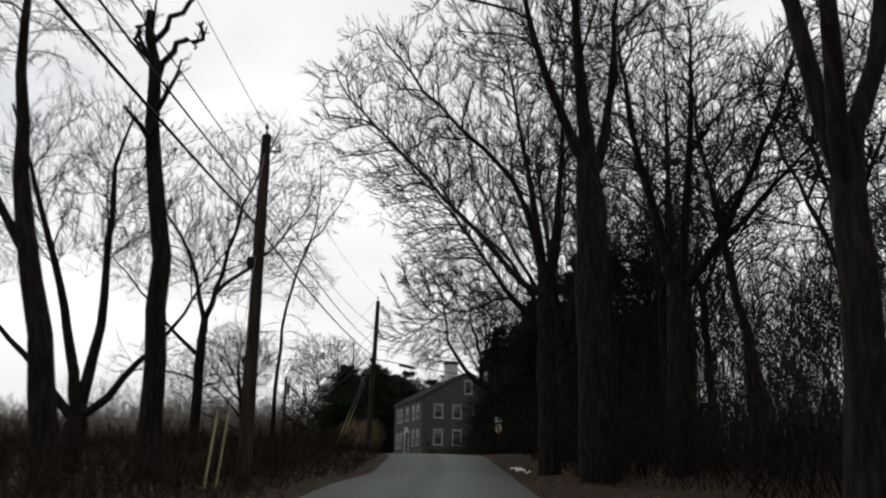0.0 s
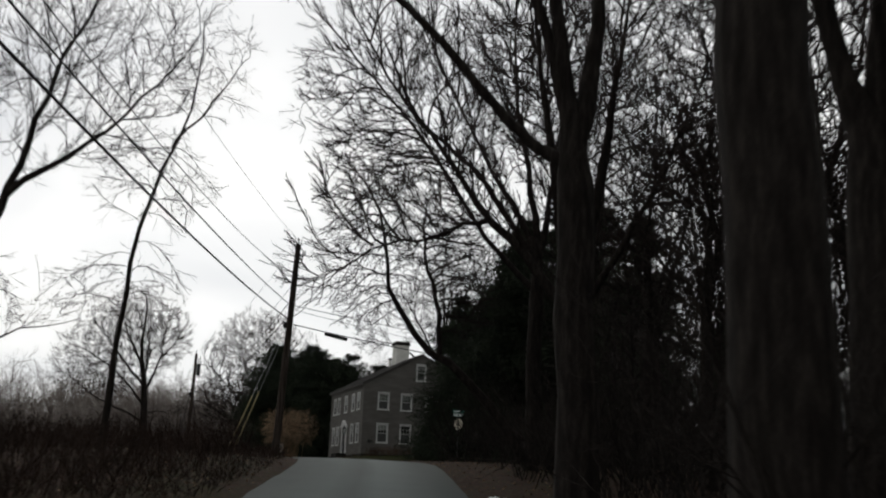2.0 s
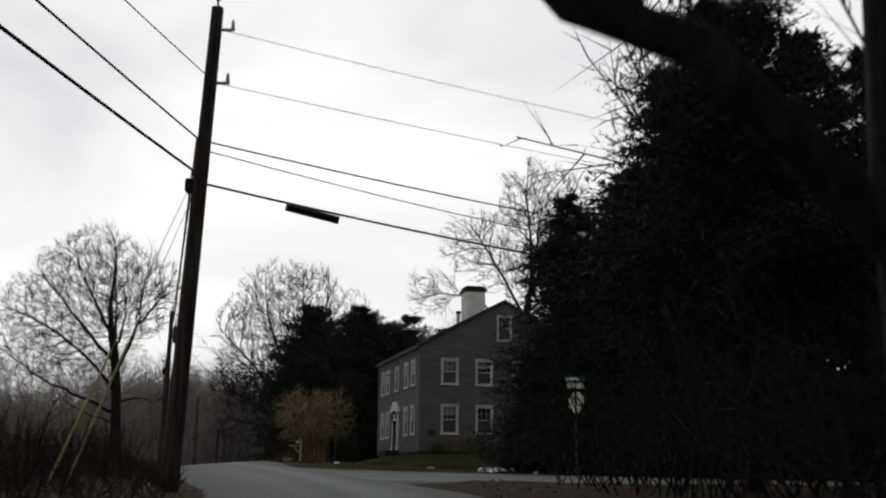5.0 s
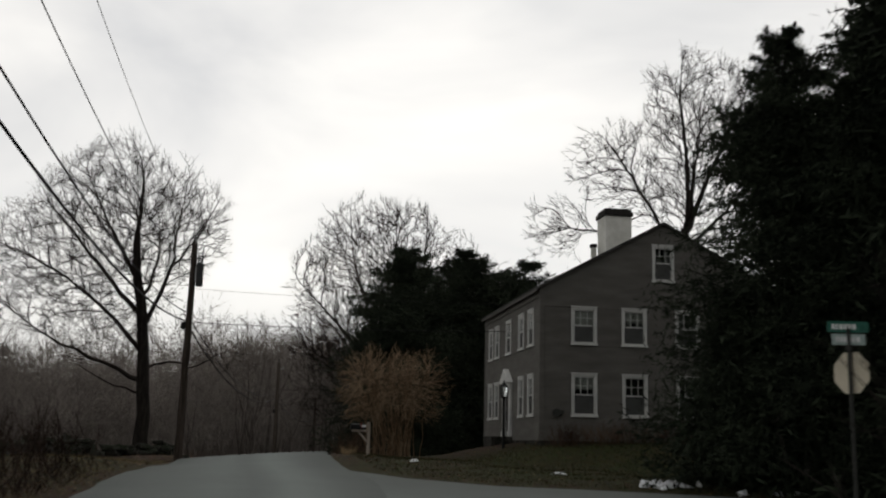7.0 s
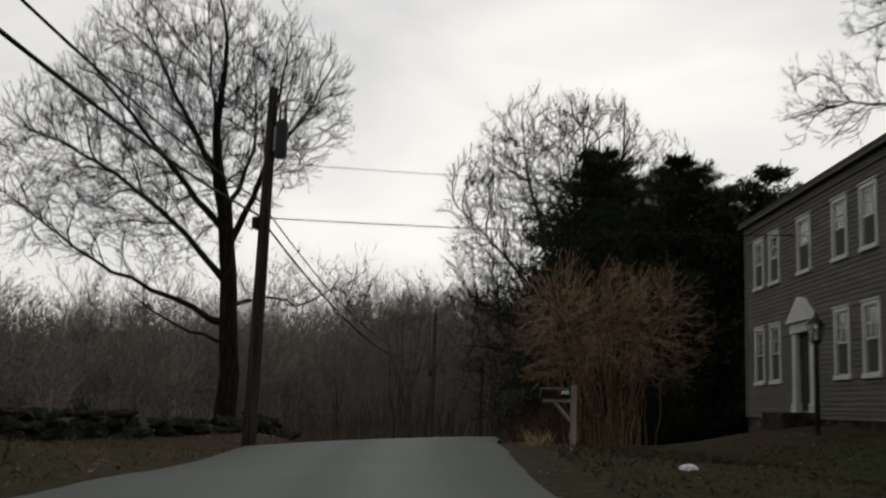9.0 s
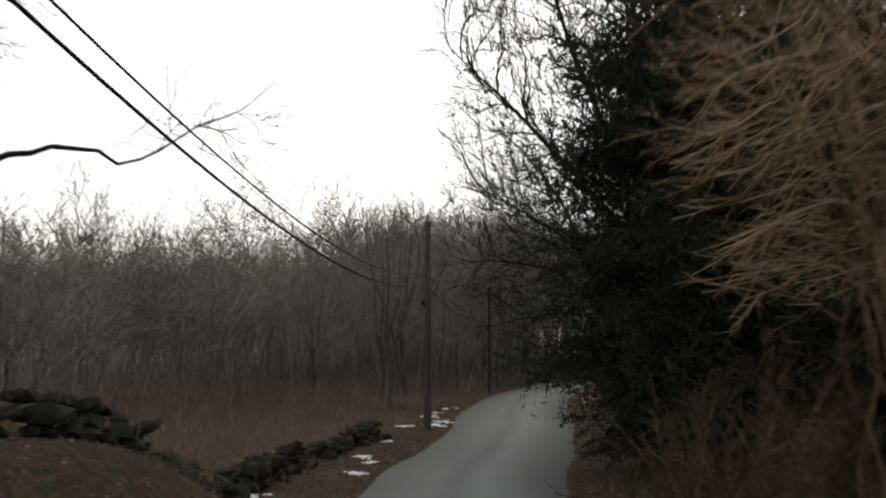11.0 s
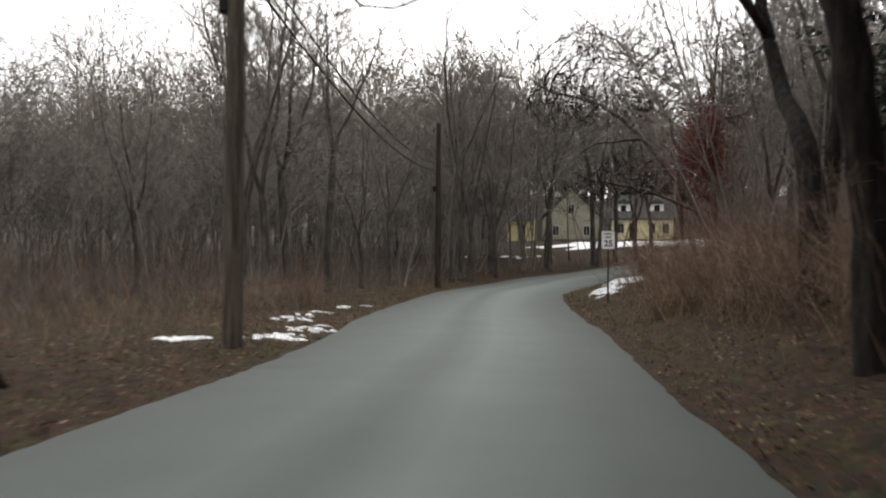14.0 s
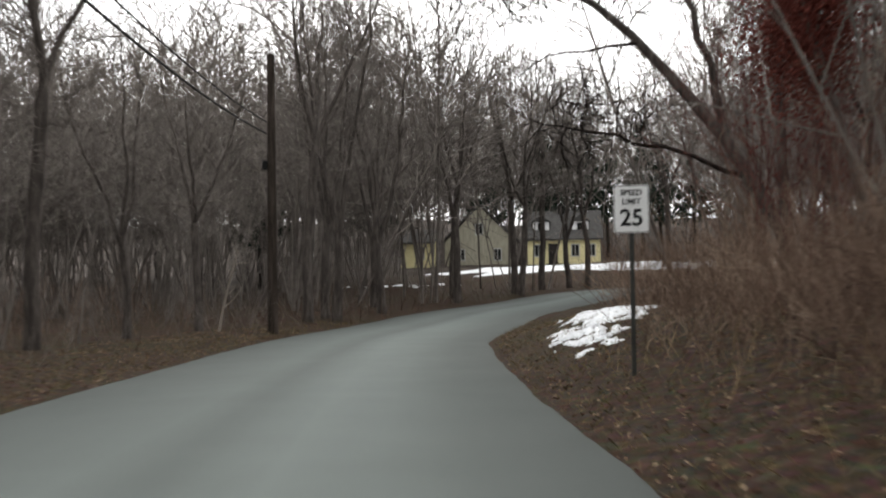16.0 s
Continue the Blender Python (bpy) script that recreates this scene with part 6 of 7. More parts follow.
# second stretch
grown_at("overhanging_tree", 30, -14.3, 155.3, [
    ([(0, 0, 0), (-0.1, 0.6, 3), (-0.5, 2.5, 4.4), (-1.0, 3.2, 7.5), (-1.2, 3.4, 13)], 0.3, 0.06),
    ([(0, 0, 0.1), (0.4, 0.2, 4), (0.5, 0.3, 8), (0.7, 0.5, 14)], 0.2, 0.04),
    ([(-0.6, 2.6, 5.4), (-2.4, 1.6, 7.6), (-4.4, 0.8, 8.4), (-7, 0, 9.2)], 0.12, 0.02)],
    [(-1.2, 2.5, 11, 3.4, 3, 3.6), (-5, 0.6, 9, 2.8, 2, 1.6)], "dark bare roadside tree with limbs over the road", RS, n=520, step=0.42)
grown_at("overhanging_tree", 31, -14.2, 147.6, [
    ([(0, 0, 0), (-0.2, 0, 3), (-0.7, 0, 5.2)], 0.24, 0.2),
    ([(-0.7, 0, 5), (-1.6, 0, 7.6), (-3.4, 0, 11), (-5.8, 0, 13.6)], 0.13, 0.02),
    ([(-0.7, 0, 5), (-2.6, 0.1, 6.6), (-4.6, 0.2, 7.2), (-7.4, 0.2, 7.3)], 0.12, 0.018),
    ([(-0.6, 0, 4.6), (-2.6, 0.3, 5.0), (-4.6, 0.4, 4.7), (-6.6, 0.5, 4.3)], 0.08, 0.014),
    ([(-0.8, 0, 6.2), (-2.8, 0.6, 8.4), (-5.2, 1.0, 9.6)], 0.1, 0.018),
    ([(-0.6, 0, 5), (0.2, 0.3, 8), (0.1, 0.4, 13)], 0.14, 0.02)],
    [(-4.4, 0.2, 10, 3.6, 2.4, 3.0), (-4.6, 0.3, 6.2, 2.9, 1.8, 1.6), (-0.5, 0.2, 10.5, 2.4, 2.4, 3)], "dark bare tree with long limbs over the road", RS, n=800, step=0.38, kill=0.62)
grown_at("arching_tree", 32, -15.9, 182.6, [
    ([(0, 0, 0), (-0.6, 0, 1.9), (-1.4, 0.1, 3.3), (-2.5, 0.2, 5.0), (-3.7, 0.3, 6.4), (-4.7, 0.4, 7.4), (-5.9, 0.5, 8.2), (-7.4, 0.6, 8.5), (-9.0, 0.7, 9.3)], 0.22, 0.025),
    ([(-1.7, 0.1, 3.9), (-2.4, 0.2, 6.8), (-3.5, 0.3, 8.6), (-4.6, 0.4, 10.6)], 0.12, 0.025),
    ([(-1.2, 0.1, 3.0), (-2.8, 0.2, 3.7), (-4.6, 0.4, 4.2), (-6.0, 0.5, 4.5)], 0.07, 0.015),
    ([(-0.5, 0, 1.6), (-0.6, 0, 4.6), (-0.5, 0, 9.5), (-0.2, 0.2, 12)], 0.16, 0.03),
    ([(-3.6, 0.3, 6.3), (-5.2, 0.4, 6.3), (-6.6, 0.5, 5.8)], 0.05, 0.015)],
    [(-7, 0.5, 8.6, 2.8, 2, 1.7), (-4, 0.4, 9, 2.4, 2, 2.4), (-4.8, 0.4, 4.6, 1.8, 1.5, 1.0), (-0.5, 0.1, 9, 2.2, 2, 3), (-6, 0.5, 10.2, 3, 2, 1.8)], "old tree arching low across the road bend", RS, n=1000, step=0.36, kill=0.6, fine=0.011, trunk_mat="grey_bark")
COPSE = [grown(60 + k, forked(rt, 14, 0.2, 3.0 + 1.2 * k, 3, 2.6, (rt.uniform(-1, 1), 0)), [(0, 0, 10.5, 3.2, 3.0, 3.9), (0, 0, 6.5, 2.2, 2.2, 2.2)], trunk_mat="grey_bark", crown_mat="woods", n=260, step=0.5, fine=0.010, sub=2, up=0.2, dense=1.2) for k in range(4)]
for k, (x, y, h) in enumerate([(-31.6, 166.6, 12.5), (-32.6, 171.0, 13.5), (-33.7, 175.6, 14), (-34.0, 180.8, 14), (-34.4, 172.6, 12), (-34.2, 186, 9), (-34.6, 192, 10), (-32.4, 197.5, 15), (-31.9, 200, 16), (-40.9, 175.6, 10), (-27.0, 224.0, 16), (-30.5, 221, 15), (-33.5, 213, 15), (-22.5, 229.5, 15), (-17, 233, 16), (-13.5, 166, 12), (-12.5, 172, 13), (-14, 178, 11), (-13.0, 190, 13), (-10.5, 161, 13), (-31.6, 206.9, 16), (-29.6, 217.5, 16), (-26.5, 223.1, 15), (-25.5, 228, 16), (-23.8, 230, 15), (-32.8, 201.4, 14)]):
    ob = place_tree("woodland_tree", COPSE[k % 4][:2], pose(x, y, ground_z(x, y), 0, 0, 83 * k), "bare grey-brown woodland tree beside the road", "tree", "woodland trees")
    ob.scale = (h / 14, h / 14, h / 14)

# ---- conifers ----
CONE = [(0, 1.0), (0.3, 0.85), (0.53, 0.78), (0.76, 0.47), (0.9, 0.25), (1, 0.03)]
BROAD = [(0, 0.7), (0.15, 1.0), (0.5, 0.98), (0.72, 0.72), (0.9, 0.4), (1, 0.08)]
TALL = [(0, 0.74), (0.2, 0.86), (0.45, 1.0), (0.6, 0.94), (0.8, 0.66), (0.93, 0.35), (1, 0.05)]
spruce_near = evergreen(109, 12.5, 4.4, CONE, "needle", boughs=150, needles=64, blade=0.13, inner=700, spray=0.16)
pine_near = evergreen(107, 12.2, 4.7, BROAD, "needle", boughs=125, needles=48, droop=0.03, rag=0.4, blade=0.13, low=0.3, inner=760, spray=0.16)
hem_near = evergreen(105, 15.0, 5.1, TALL, "needle", boughs=175, shoots=11, needles=90, blade=0.12, inner=850, spray=0.16)
hem = evergreen(104, 15.0, 4.5, TALL, "needle", boughs=130, shoots=9, needles=9, blade=0.36, inner=240, spray=0.3)
big = evergreen(101, 13.5, 3.7, CONE, "needle", boughs=120, shoots=9, needles=9, blade=0.36, inner=240, spray=0.3)
full = evergreen(106, 13, 4.2, BROAD, "needle", boughs=110, shoots=9, needles=8, blade=0.36, inner=240, spray=0.3)
pine = conifer(103, 15, 4.6, "needle2", n=90, sub=8, tuft=5, low=0.24, droop=0.1, blade=0.36, slim=0.32, shape="pine")
pine_far = conifer(108, 15, 4.6, "needle2", n=70, sub=6, tuft=4, low=0.24, droop=0.1, blade=0.5, slim=0.4, shape="pine")


def con(meshes, x, y, s, turn, label, group, name="spruce", sz=1.0, z=None):
    zz = ground_z(x, y) if z is None else z
    ob = place_conifer(name, meshes, pose(x, y, zz, 0, 0, turn), label, group)
    ob.scale = (s, s, s * sz)
    return ob


G1, G2, G3 = "conifers by the junction", "conifers by the house", "conifers by the lower road"
con(pine_near, 8.0, 72.8, 0.88, 0, "broad dark pine before the junction", G1, "pine")
con(full, 14.4, 60.5, 0.45, 90, "low dark conifer among bare trees", G1)
for k, (x, y, s, me) in enumerate([(6.8, 97.3, 1.0, spruce_near), (9.6, 96.6, 1.08, spruce_near), (5.3, 96.9, 0.42, spruce_near), (11.4, 96.4, 1.35, big), (14.4, 97.5, 1.45, big), (10.4, 101.5, 1.1, big), (16.5, 93.4, 1.4, big), (13.0, 92.6, 1.25, big), (19.5, 93.5, 1.35, big)]):
    con(me, x, y, s, 70 * k, "dense dark evergreen beside the grey house", G2)
for k, (x, y, s) in enumerate([(-10.5, 134.6, 1.02), (-7.2, 139.8, 1.06), (-3.0, 138.5, 1.0), (-5.2, 143.0, 1.0), (-8.6, 147.5, 0.95), (0.6, 139.0, 0.92)]):
    con(hem_near if k < 2 else hem, x, y, s, 65 * k, "large dark evergreen with branches sweeping the ground", G3, "hemlock")
con(pine, -12.2, 157.4, 0.62, 120, "thin green pine beside the bank", G3, "pine")
for k, (x, y, s) in enumerate([(-67.8, 174.4, 0.72), (-73.5, 171.5, 0.55), (-77, 170, 0.6), (-58, 262, 1.0), (-44, 256, 1.0), (-66, 255, 1.05), (-38, 280, 0.95), (-72, 190, 1.0), (-18, 284, 1.1), (-50, 240, 0.8), (-24, 282, 1.0), (-30, 283, 1.05), (-12, 280, 1.0), (-27, 290, 1.15), (-6, 284, 1.1), (-35, 280, 1.0), (-29, 279.5, 0.9), (-22, 279.5, 1.0), (-16, 279, 0.95)]):
    con(pine_far, x, y, s, 40 * k, "dark pine standing above the distant woods", "distant pines", "pine")


# ---- distant woods ----
def woods(name, seed, xy, h0, h1, label, per=(10, 5, 3), mat="woods", twig=0.017, far=False):
    rng = np.random.default_rng(seed)
    z = terrain(xy[:, 0], xy[:, 1])[0] - 0.2
    n = len(xy)
    h = h0 + (h1 - h0) * rng.random(n) ** 1.3
    st = np.column_stack([xy, z])
    way = np.column_stack([rng.normal(0, 0.2, (n, 2)), np.ones(n)])
    a, ar = sweep(rng, st, way, h, h * (0.0025 + 0.0035 * rng.random(n)), h * 0.0012, 5, 0.07, 0.05)
    s, w, ln, r = offshoots(rng, a, ar, per[0], 0.25, 0.98, 44, 0.4)
    b, br = sweep(rng, s, w, ln, np.maximum(r * 0.5, twig), np.full(len(s), twig * 0.8), 2 if far else 3, 0.16, 0.10)
    s, w, ln, r = offshoots(rng, b, br, per[1], 0.15, 1.0, 40, 0.58)
    c, cr = sweep(rng, s, w, ln, np.full(len(s), twig), np.full(len(s), twig * 0.6), 2, 0.12, 0.10)
    s, w, ln, r = offshoots(rng, c, cr, per[2], 0.1, 1.0, 40, 0.75)
    d, dr = sweep(rng, s, w, ln, np.full(len(s), twig * 0.75), np.full(len(s), 0.005), 2, 0.1, 0.06)
    tagged(new(name, tube_mesh(name, [(a, ar, 4), (b, br, 3), (c, cr, 3), (d, dr, 3)], M[mat])), label, "woods", kind="stuff")


def scatter(rng, n, x0, x1, y0, y1, keep):
    xy = np.column_stack([rng.uniform(x0, x1, n), rng.uniform(y0, y1, n)])
    _, d, s = terrain(xy[:, 0], xy[:, 1])
    return xy[keep(xy[:, 0], xy[:, 1], d, s)]


rw = np.random.default_rng(77)
lower = scatter(rw, 1200, -105, -38, 124, 250, lambda x, y, d, s: (d < -20) & (d > -62))
near_w = lower[:, 1] < 152
woods("woods", 201, lower[near_w], 7, 10, "low grey-brown leafless woods west of the road", per=(12, 6, 1), twig=0.024, far=True)
woods("woods", 209, lower[~near_w], 10, 14, "grey-brown leafless woods west of the road", per=(12, 6, 1), twig=0.024, far=True)
lip = scatter(rw, 320, -200, -60, 60, 290, lambda x, y, d, s: (d < -60) & (d > -150))
woods("woods", 208, lip, 7, 10, "leafless woods on the western slope", mat="shaded_wood", per=(10, 5, 1), twig=0.06, far=True)
ridge = scatter(rw, 200, -330, -120, 60, 420, lambda x, y, d, s: (d < -130))
woods("woods", 207, ridge, 7, 12, "leafless woods on the far western ridge", mat="shaded_wood", per=(9, 4, 1), twig=0.075, far=True)
ahead = scatter(rw, 950, -75, 22, 204, 318, lambda x, y, d, s: (np.abs(d) > 5.5) & ~((x > -38) & (x < -6) & (y > 234) & (y < 276)))
woods("woods", 202, ahead, 14, 22, "leafless woods on the hill beyond the bend", per=(12, 5, 1), twig=0.042, far=True)
west = scatter(rw, 700, -210, -34, 40, 215, lambda x, y, d, s: (d < -55) & (y + 0.35 * x < 140))
woods("woods", 203, west, 8, 14, "low leafless woods in the hollow west of the road", mat="shaded_wood", per=(12, 6, 1), twig=0.035, far=True)
east = scatter(rw, 420, 8.5, 46, 10, 79, lambda x, y, d, s: (d > 8.0) & (s > 4.5) & ((y > 46) | (d > 14)))
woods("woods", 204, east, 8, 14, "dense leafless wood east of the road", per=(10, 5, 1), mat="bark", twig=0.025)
east2 = scatter(rw, 520, -16, 22, 146, 222, lambda x, y, d, s: (d > 7.0) & (d < 30))
woods("woods", 205, east2, 9, 17, "leafless wood above the right-hand bank", per=(11, 5, 1), twig=0.018)
edge = scatter(rw, 130, -60, -28, 160, 215, lambda x, y, d, s: (d < -8) & (d > -34))
woods("woods", 206, edge, 5, 12, "scrubby leafless trees along the road edge", twig=0.012)


# ---- brush, hedges and undergrowth ----
def bush(name, seed, xy, h, mat, label, category="brush", kind="stuff", **kw):
    z = terrain(xy[:, 0], xy[:, 1])[0] - 0.05
    me = thicket(seed, np.column_stack([xy, z]), h, mat, name, **kw)
    return tagged(new(name, me), label, category, kind=kind)


rb = np.random.default_rng(9)
shrub = thing("forsythia_shrub", pose(-6.6, 112.4, ground_z(-6.5, 112.4), 0, 0, 16), "large tan leafless shrub behind the mailbox", "shrub")
for k in range(9):
    ca, cb = math.cos(k * 0.7), math.sin(k * 0.7)
    out = 0.0 if k == 0 else 1.0
    stems = []
    for m in range(9):
        bx, by = 0.75 * out * ca + rb.normal(0, 0.22) - 0.1, 0.75 * out * cb + rb.normal(0, 0.22)
        tx, ty, tz = 1.5 * out * ca + rb.normal(0, 0.4) - 0.3, 1.3 * out * cb + rb.normal(0, 0.4), rb.uniform(3.0, 4.2)
        stems.append(([(bx, by, 0), (bx + 0.2 * (tx - bx), by + 0.2 * (ty - by), 0.35 * tz), (bx + 0.6 * (tx - bx), by + 0.6 * (ty - by), 0.7 * tz), (tx, ty, tz)], rb.uniform(0.013, 0.022), 0.008))
    limbs, fines, _ = grow(320 + k, stems, [(1.5 * out * ca - 0.2, 1.35 * out * cb, 2.8, 1.05, 1.0, 1.6)], n=230, step=0.2, kill=0.4, up=0.1, twig=0.42, per=2, sub=3, fine=0.006, jitter=0.2, split=9.0)
    part("clump", tube_mesh("clump", fines, M["tanbrush"]), None, shrub)
field = scatter(rb, 2300, -70, -20, 118, 200, lambda x, y, d, s: (d < -9) & (rb.random(len(x)) < np.clip(1.4 + d / 60, 0.3, 1)))
bush("field_brush", 302, field, 2.3, "bankbrush", "tall brown winter brush behind the stone wall", twigs=6, tip=3, r=0.010, tp=2, p=4)
behind = scatter(rb, 900, -75, 22, 268, 320, lambda x, y, d, s: (y > 272) | (x < -50) | (x > -6))
bush("woods_brush", 312, behind, 5.2, "woods", "grey-brown saplings on the hill behind the houses", twigs=6, tip=2, r=0.03, spread=0.3, tp=2, p=4)
rise = scatter(rb, 520, -12, 32, 236, 270, lambda x, y, d, s: (d < -5) & ((x > -7) | (y > 262)))
bush("woods_brush", 314, rise, 4.6, "woods", "grey-brown saplings on the rise beside the snowy lawn", twigs=6, tip=2, r=0.028, spread=0.35, tp=2, p=4)
verge_w = scatter(rb, 1900, -56, -26, 150, 222, lambda x, y, d, s: (d < -4.4) & (d > -20))
bush("woods_brush", 313, verge_w, 1.7, "woods", "low grey-brown saplings between the roadside trees", twigs=5, tip=2, r=0.008, spread=0.5, tp=2, p=4)
understory = scatter(rb, 1500, -95, -28, 124, 225, lambda x, y, d, s: (d < -16) & (d > -55))
bush("woods_brush", 310, understory, 4.2, "woods", "grey-brown leafless saplings filling the wood", twigs=6, tip=3, r=0.014, spread=0.3, tp=2, p=4)
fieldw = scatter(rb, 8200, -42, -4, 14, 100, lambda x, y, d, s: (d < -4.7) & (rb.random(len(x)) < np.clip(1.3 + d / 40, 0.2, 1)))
bush("field_brush", 303, fieldw, 1.6, "shaded_brush", "low brown brush beside the first stretch of road", twigs=5, tip=2, r=0.016, tp=2, p=4)
lowbrush = scatter(rb, 8500, -12, -2, 14, 100, lambda x, y, d, s: (d < -west_half(y) - 0.5) & (d > -8))
bush("field_brush", 315, lowbrush, 0.6, "shaded_brush", "low red-brown brush along the verge of the first stretch, coloured darker for shade", twigs=4, tip=2, r=0.011, spread=0.8, tp=2, p=3)
bank = scatter(rb, 5600, -20.5, -8, 146, 192, lambda x, y, d, s: (d > 5.0 + 1.6 * smooth(164, 174, y)) & (d < 11.5) & (rb.random(len(x)) < np.clip(1.25 - (d - 4.5) / 9, 0.3, 1)))
bush("bank_brush", 304, bank, 2.4, "bankbrush", "tangled red-brown brush on the right-hand bank", twigs=6, tip=3, r=0.010, spread=0.6, tp=2, p=4)
low_bank = scatter(rb, 2000, -20.5, -11, 155, 176, lambda x, y, d, s: (d > 5.0) & (d < 7.5))
bush("bank_brush", 307, low_bank, 1.5, "bankbrush", "low red-brown brush at the edge of the bank", twigs=5, tip=3, r=0.007, spread=0.7, tp=2, p=4)
eastb = scatter(rb, 6000, 4.5, 36, 12, 79, lambda x, y, d, s: (d > 4.6) & ((y > 30) | (d > 6.5)) & (s > 4.5) & (rb.random(len(x)) < 0.85))
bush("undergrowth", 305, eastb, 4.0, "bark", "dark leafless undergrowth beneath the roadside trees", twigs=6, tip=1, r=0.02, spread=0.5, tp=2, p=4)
stalk = np.column_stack([rb.normal(-17.0, 0.45, 260), rb.normal(161.9, 0.9, 260)])
bush("bank_stalk", 316, stalk, 1.5, "leaf_pale", "pale dry stalks at the foot of the bank", twigs=4, tip=2, r=0.006, spread=0.5, tp=2, p=4)
hedge = scatter(rb, 1500, -60, 0, 196, 240, lambda x, y, d, s: (d < -3.6) & (d > -9))
bush("verge_brush", 308, hedge, 1.1, "brush", "low dark brush along the outside of the bend", twigs=5, tip=2, r=0.014, spread=0.6, tp=2, p=4)
wallb = scatter(rb, 900, -30, -16, 120, 150, lambda x, y, d, s: (d < -4.2) & (d > -8))
bush("verge_brush", 309, wallb, 1.1, "bankbrush", "thin brown stems round the stone wall", twigs=5, tip=2, r=0.007, spread=0.7, tp=2, p=4)
crest = scatter(rb, 420, -11.6, -7.9, 110.8, 120, lambda x, y, d, s: (d > 2.95) & (d < 5))
bush("verge_brush", 311, crest, 1.7, "brush", "low brown brush beside the road past the crest", twigs=7, tip=4, r=0.011, spread=0.55)
for k in range(7):
    hx, hy = 0.5 + 1.25 * k, 108.0 + 0.38 * k
    hedge_roots = np.column_stack([rb.normal(hx, 0.42, 60), rb.normal(hy, 0.3, 60)])
    bush("foundation_shrub", 330 + k, hedge_roots, 0.95, "brush", "low brown leafless shrub along the house wall", "shrub", "", twigs=6, tip=3, r=0.009, spread=0.5)
tan = np.column_stack([rb.normal(-30.2, 0.7, 380), rb.normal(167, 1.6, 380)])
bush("field_brush", 317, tan, 1.3, "bankbrush", "tan winter brush and dry stems on the western verge", twigs=5, tip=3, r=0.006, spread=0.5, tp=2, p=4)
vine = np.column_stack([rb.normal(-16.7, 0.6, 56), rb.normal(177.5, 0.6, 56)])
redv = bush("bittersweet_vine", 306, vine, 7.2, "vine", "tangled climbing vine above the bank", "vine", "", twigs=6, tip=4, r=0.010, spread=0.22)


def berry_clusters(x, y, z, rx, ry, rz, n, seed):
    """Clusters of small red fruit hanging in the vine, as little eight-sided beads."""
    rng = np.random.default_rng(seed)
    c = rng.normal(0, 0.45, (n, 3)) * np.array([rx, ry, rz]) + np.array([x, y, z])
    o = np.array([(1, 0, 0), (-1, 0, 0), (0, 1, 0), (0, -1, 0), (0, 0, 1), (0, 0, -1)]) * 0.028
    f = np.array([(0, 2, 4), (2, 1, 4), (1, 3, 4), (3, 0, 4), (2, 0, 5), (1, 2, 5), (3, 1, 5), (0, 3, 5)])
    co = (c[:, None] + o[None] * (0.6 + 0.8 * rng.random((n, 1, 1)))).reshape(-1, 3)
    q = (f[None] + 6 * np.arange(n)[:, None, None]).reshape(-1, 3)
    return mesh_fast("berry_cluster", co, q.ravel(), np.full(len(q), 3), M["red"])


tagged(part("berry_cluster", berry_clusters(-16.75, 177.6, 8.1, 1.0, 1.0, 1.8, 8500, 3), None, redv, "clusters of dull red berries"), kind="stuff")

# ---- the yellow house beyond the bend ----
def far_house(name, m, x0, x1, depth, eave, ridge, wall_mat, label, along=True):
    """A small distant house: walls, gables and a thick two-sided roof. along: the ridge runs along x."""
    ob = thing(name, m, label, "house")
    part("wall", box(x0, x1, 0, depth, -1.2, eave), wall_mat, ob)
    mid = depth / 2 if along else (x0 + x1) / 2
    if along:
        rows = [[(x, -0.4, eave - 0.1), (x, mid, ridge), (x, depth + 0.4, eave - 0.1)] for x in (x0 - 0.3, x1 + 0.3)]
        g = [[(x, 0.02, eave), (x, depth - 0.02, eave), (x, mid, ridge - 0.2)] for x in (x0 + 0.01, x1 - 0.01)]
    else:
        rows = [[(x0 - 0.4, y, eave - 0.1), (mid, y, ridge), (x1 + 0.4, y, eave - 0.1)] for y in (-0.3, depth + 0.3)]
        g = [[(x0 + 0.02, y, eave), (x1 - 0.02, y, eave), (mid, y, ridge - 0.2)] for y in (0.01, depth - 0.01)]
    v = [p for r in rows for p in r]
    v += [(p[0], p[1], p[2] + 0.18) for p in v]
    f = [(0, 3, 4, 1), (1, 4, 5, 2), (6, 7, 10, 9), (7, 8, 11, 10), (0, 1, 7, 6), (1, 2, 8, 7), (3, 9, 10, 4), (4, 10, 11, 5), (0, 6, 9, 3), (2, 5, 11, 8)]
    part("roof", mesh_from("roof", v, f, M["farroof"]), None, ob, "dark shingle roof")
    for tri in g:
        part("gable", mesh_from("gable", tri, [(0, 1, 2)], wall_mat), None, ob)
    return ob


def far_window(ob, x, z, w=0.9, h=1.35, y=0.0):
    win = part("window", box(x, x + w, y - 0.06, y, z, z + h), M["trim"], ob, "white-framed window")
    part("pane", box(x + 0.1, x + w - 0.1, y - 0.075, y - 0.061, z + 0.1, z + h - 0.1), M["black"], win)
    part("muntin", box(x + w / 2 - 0.03, x + w / 2 + 0.03, y - 0.09, y - 0.076, z + 0.1, z + h - 0.1), M["trim"], win)


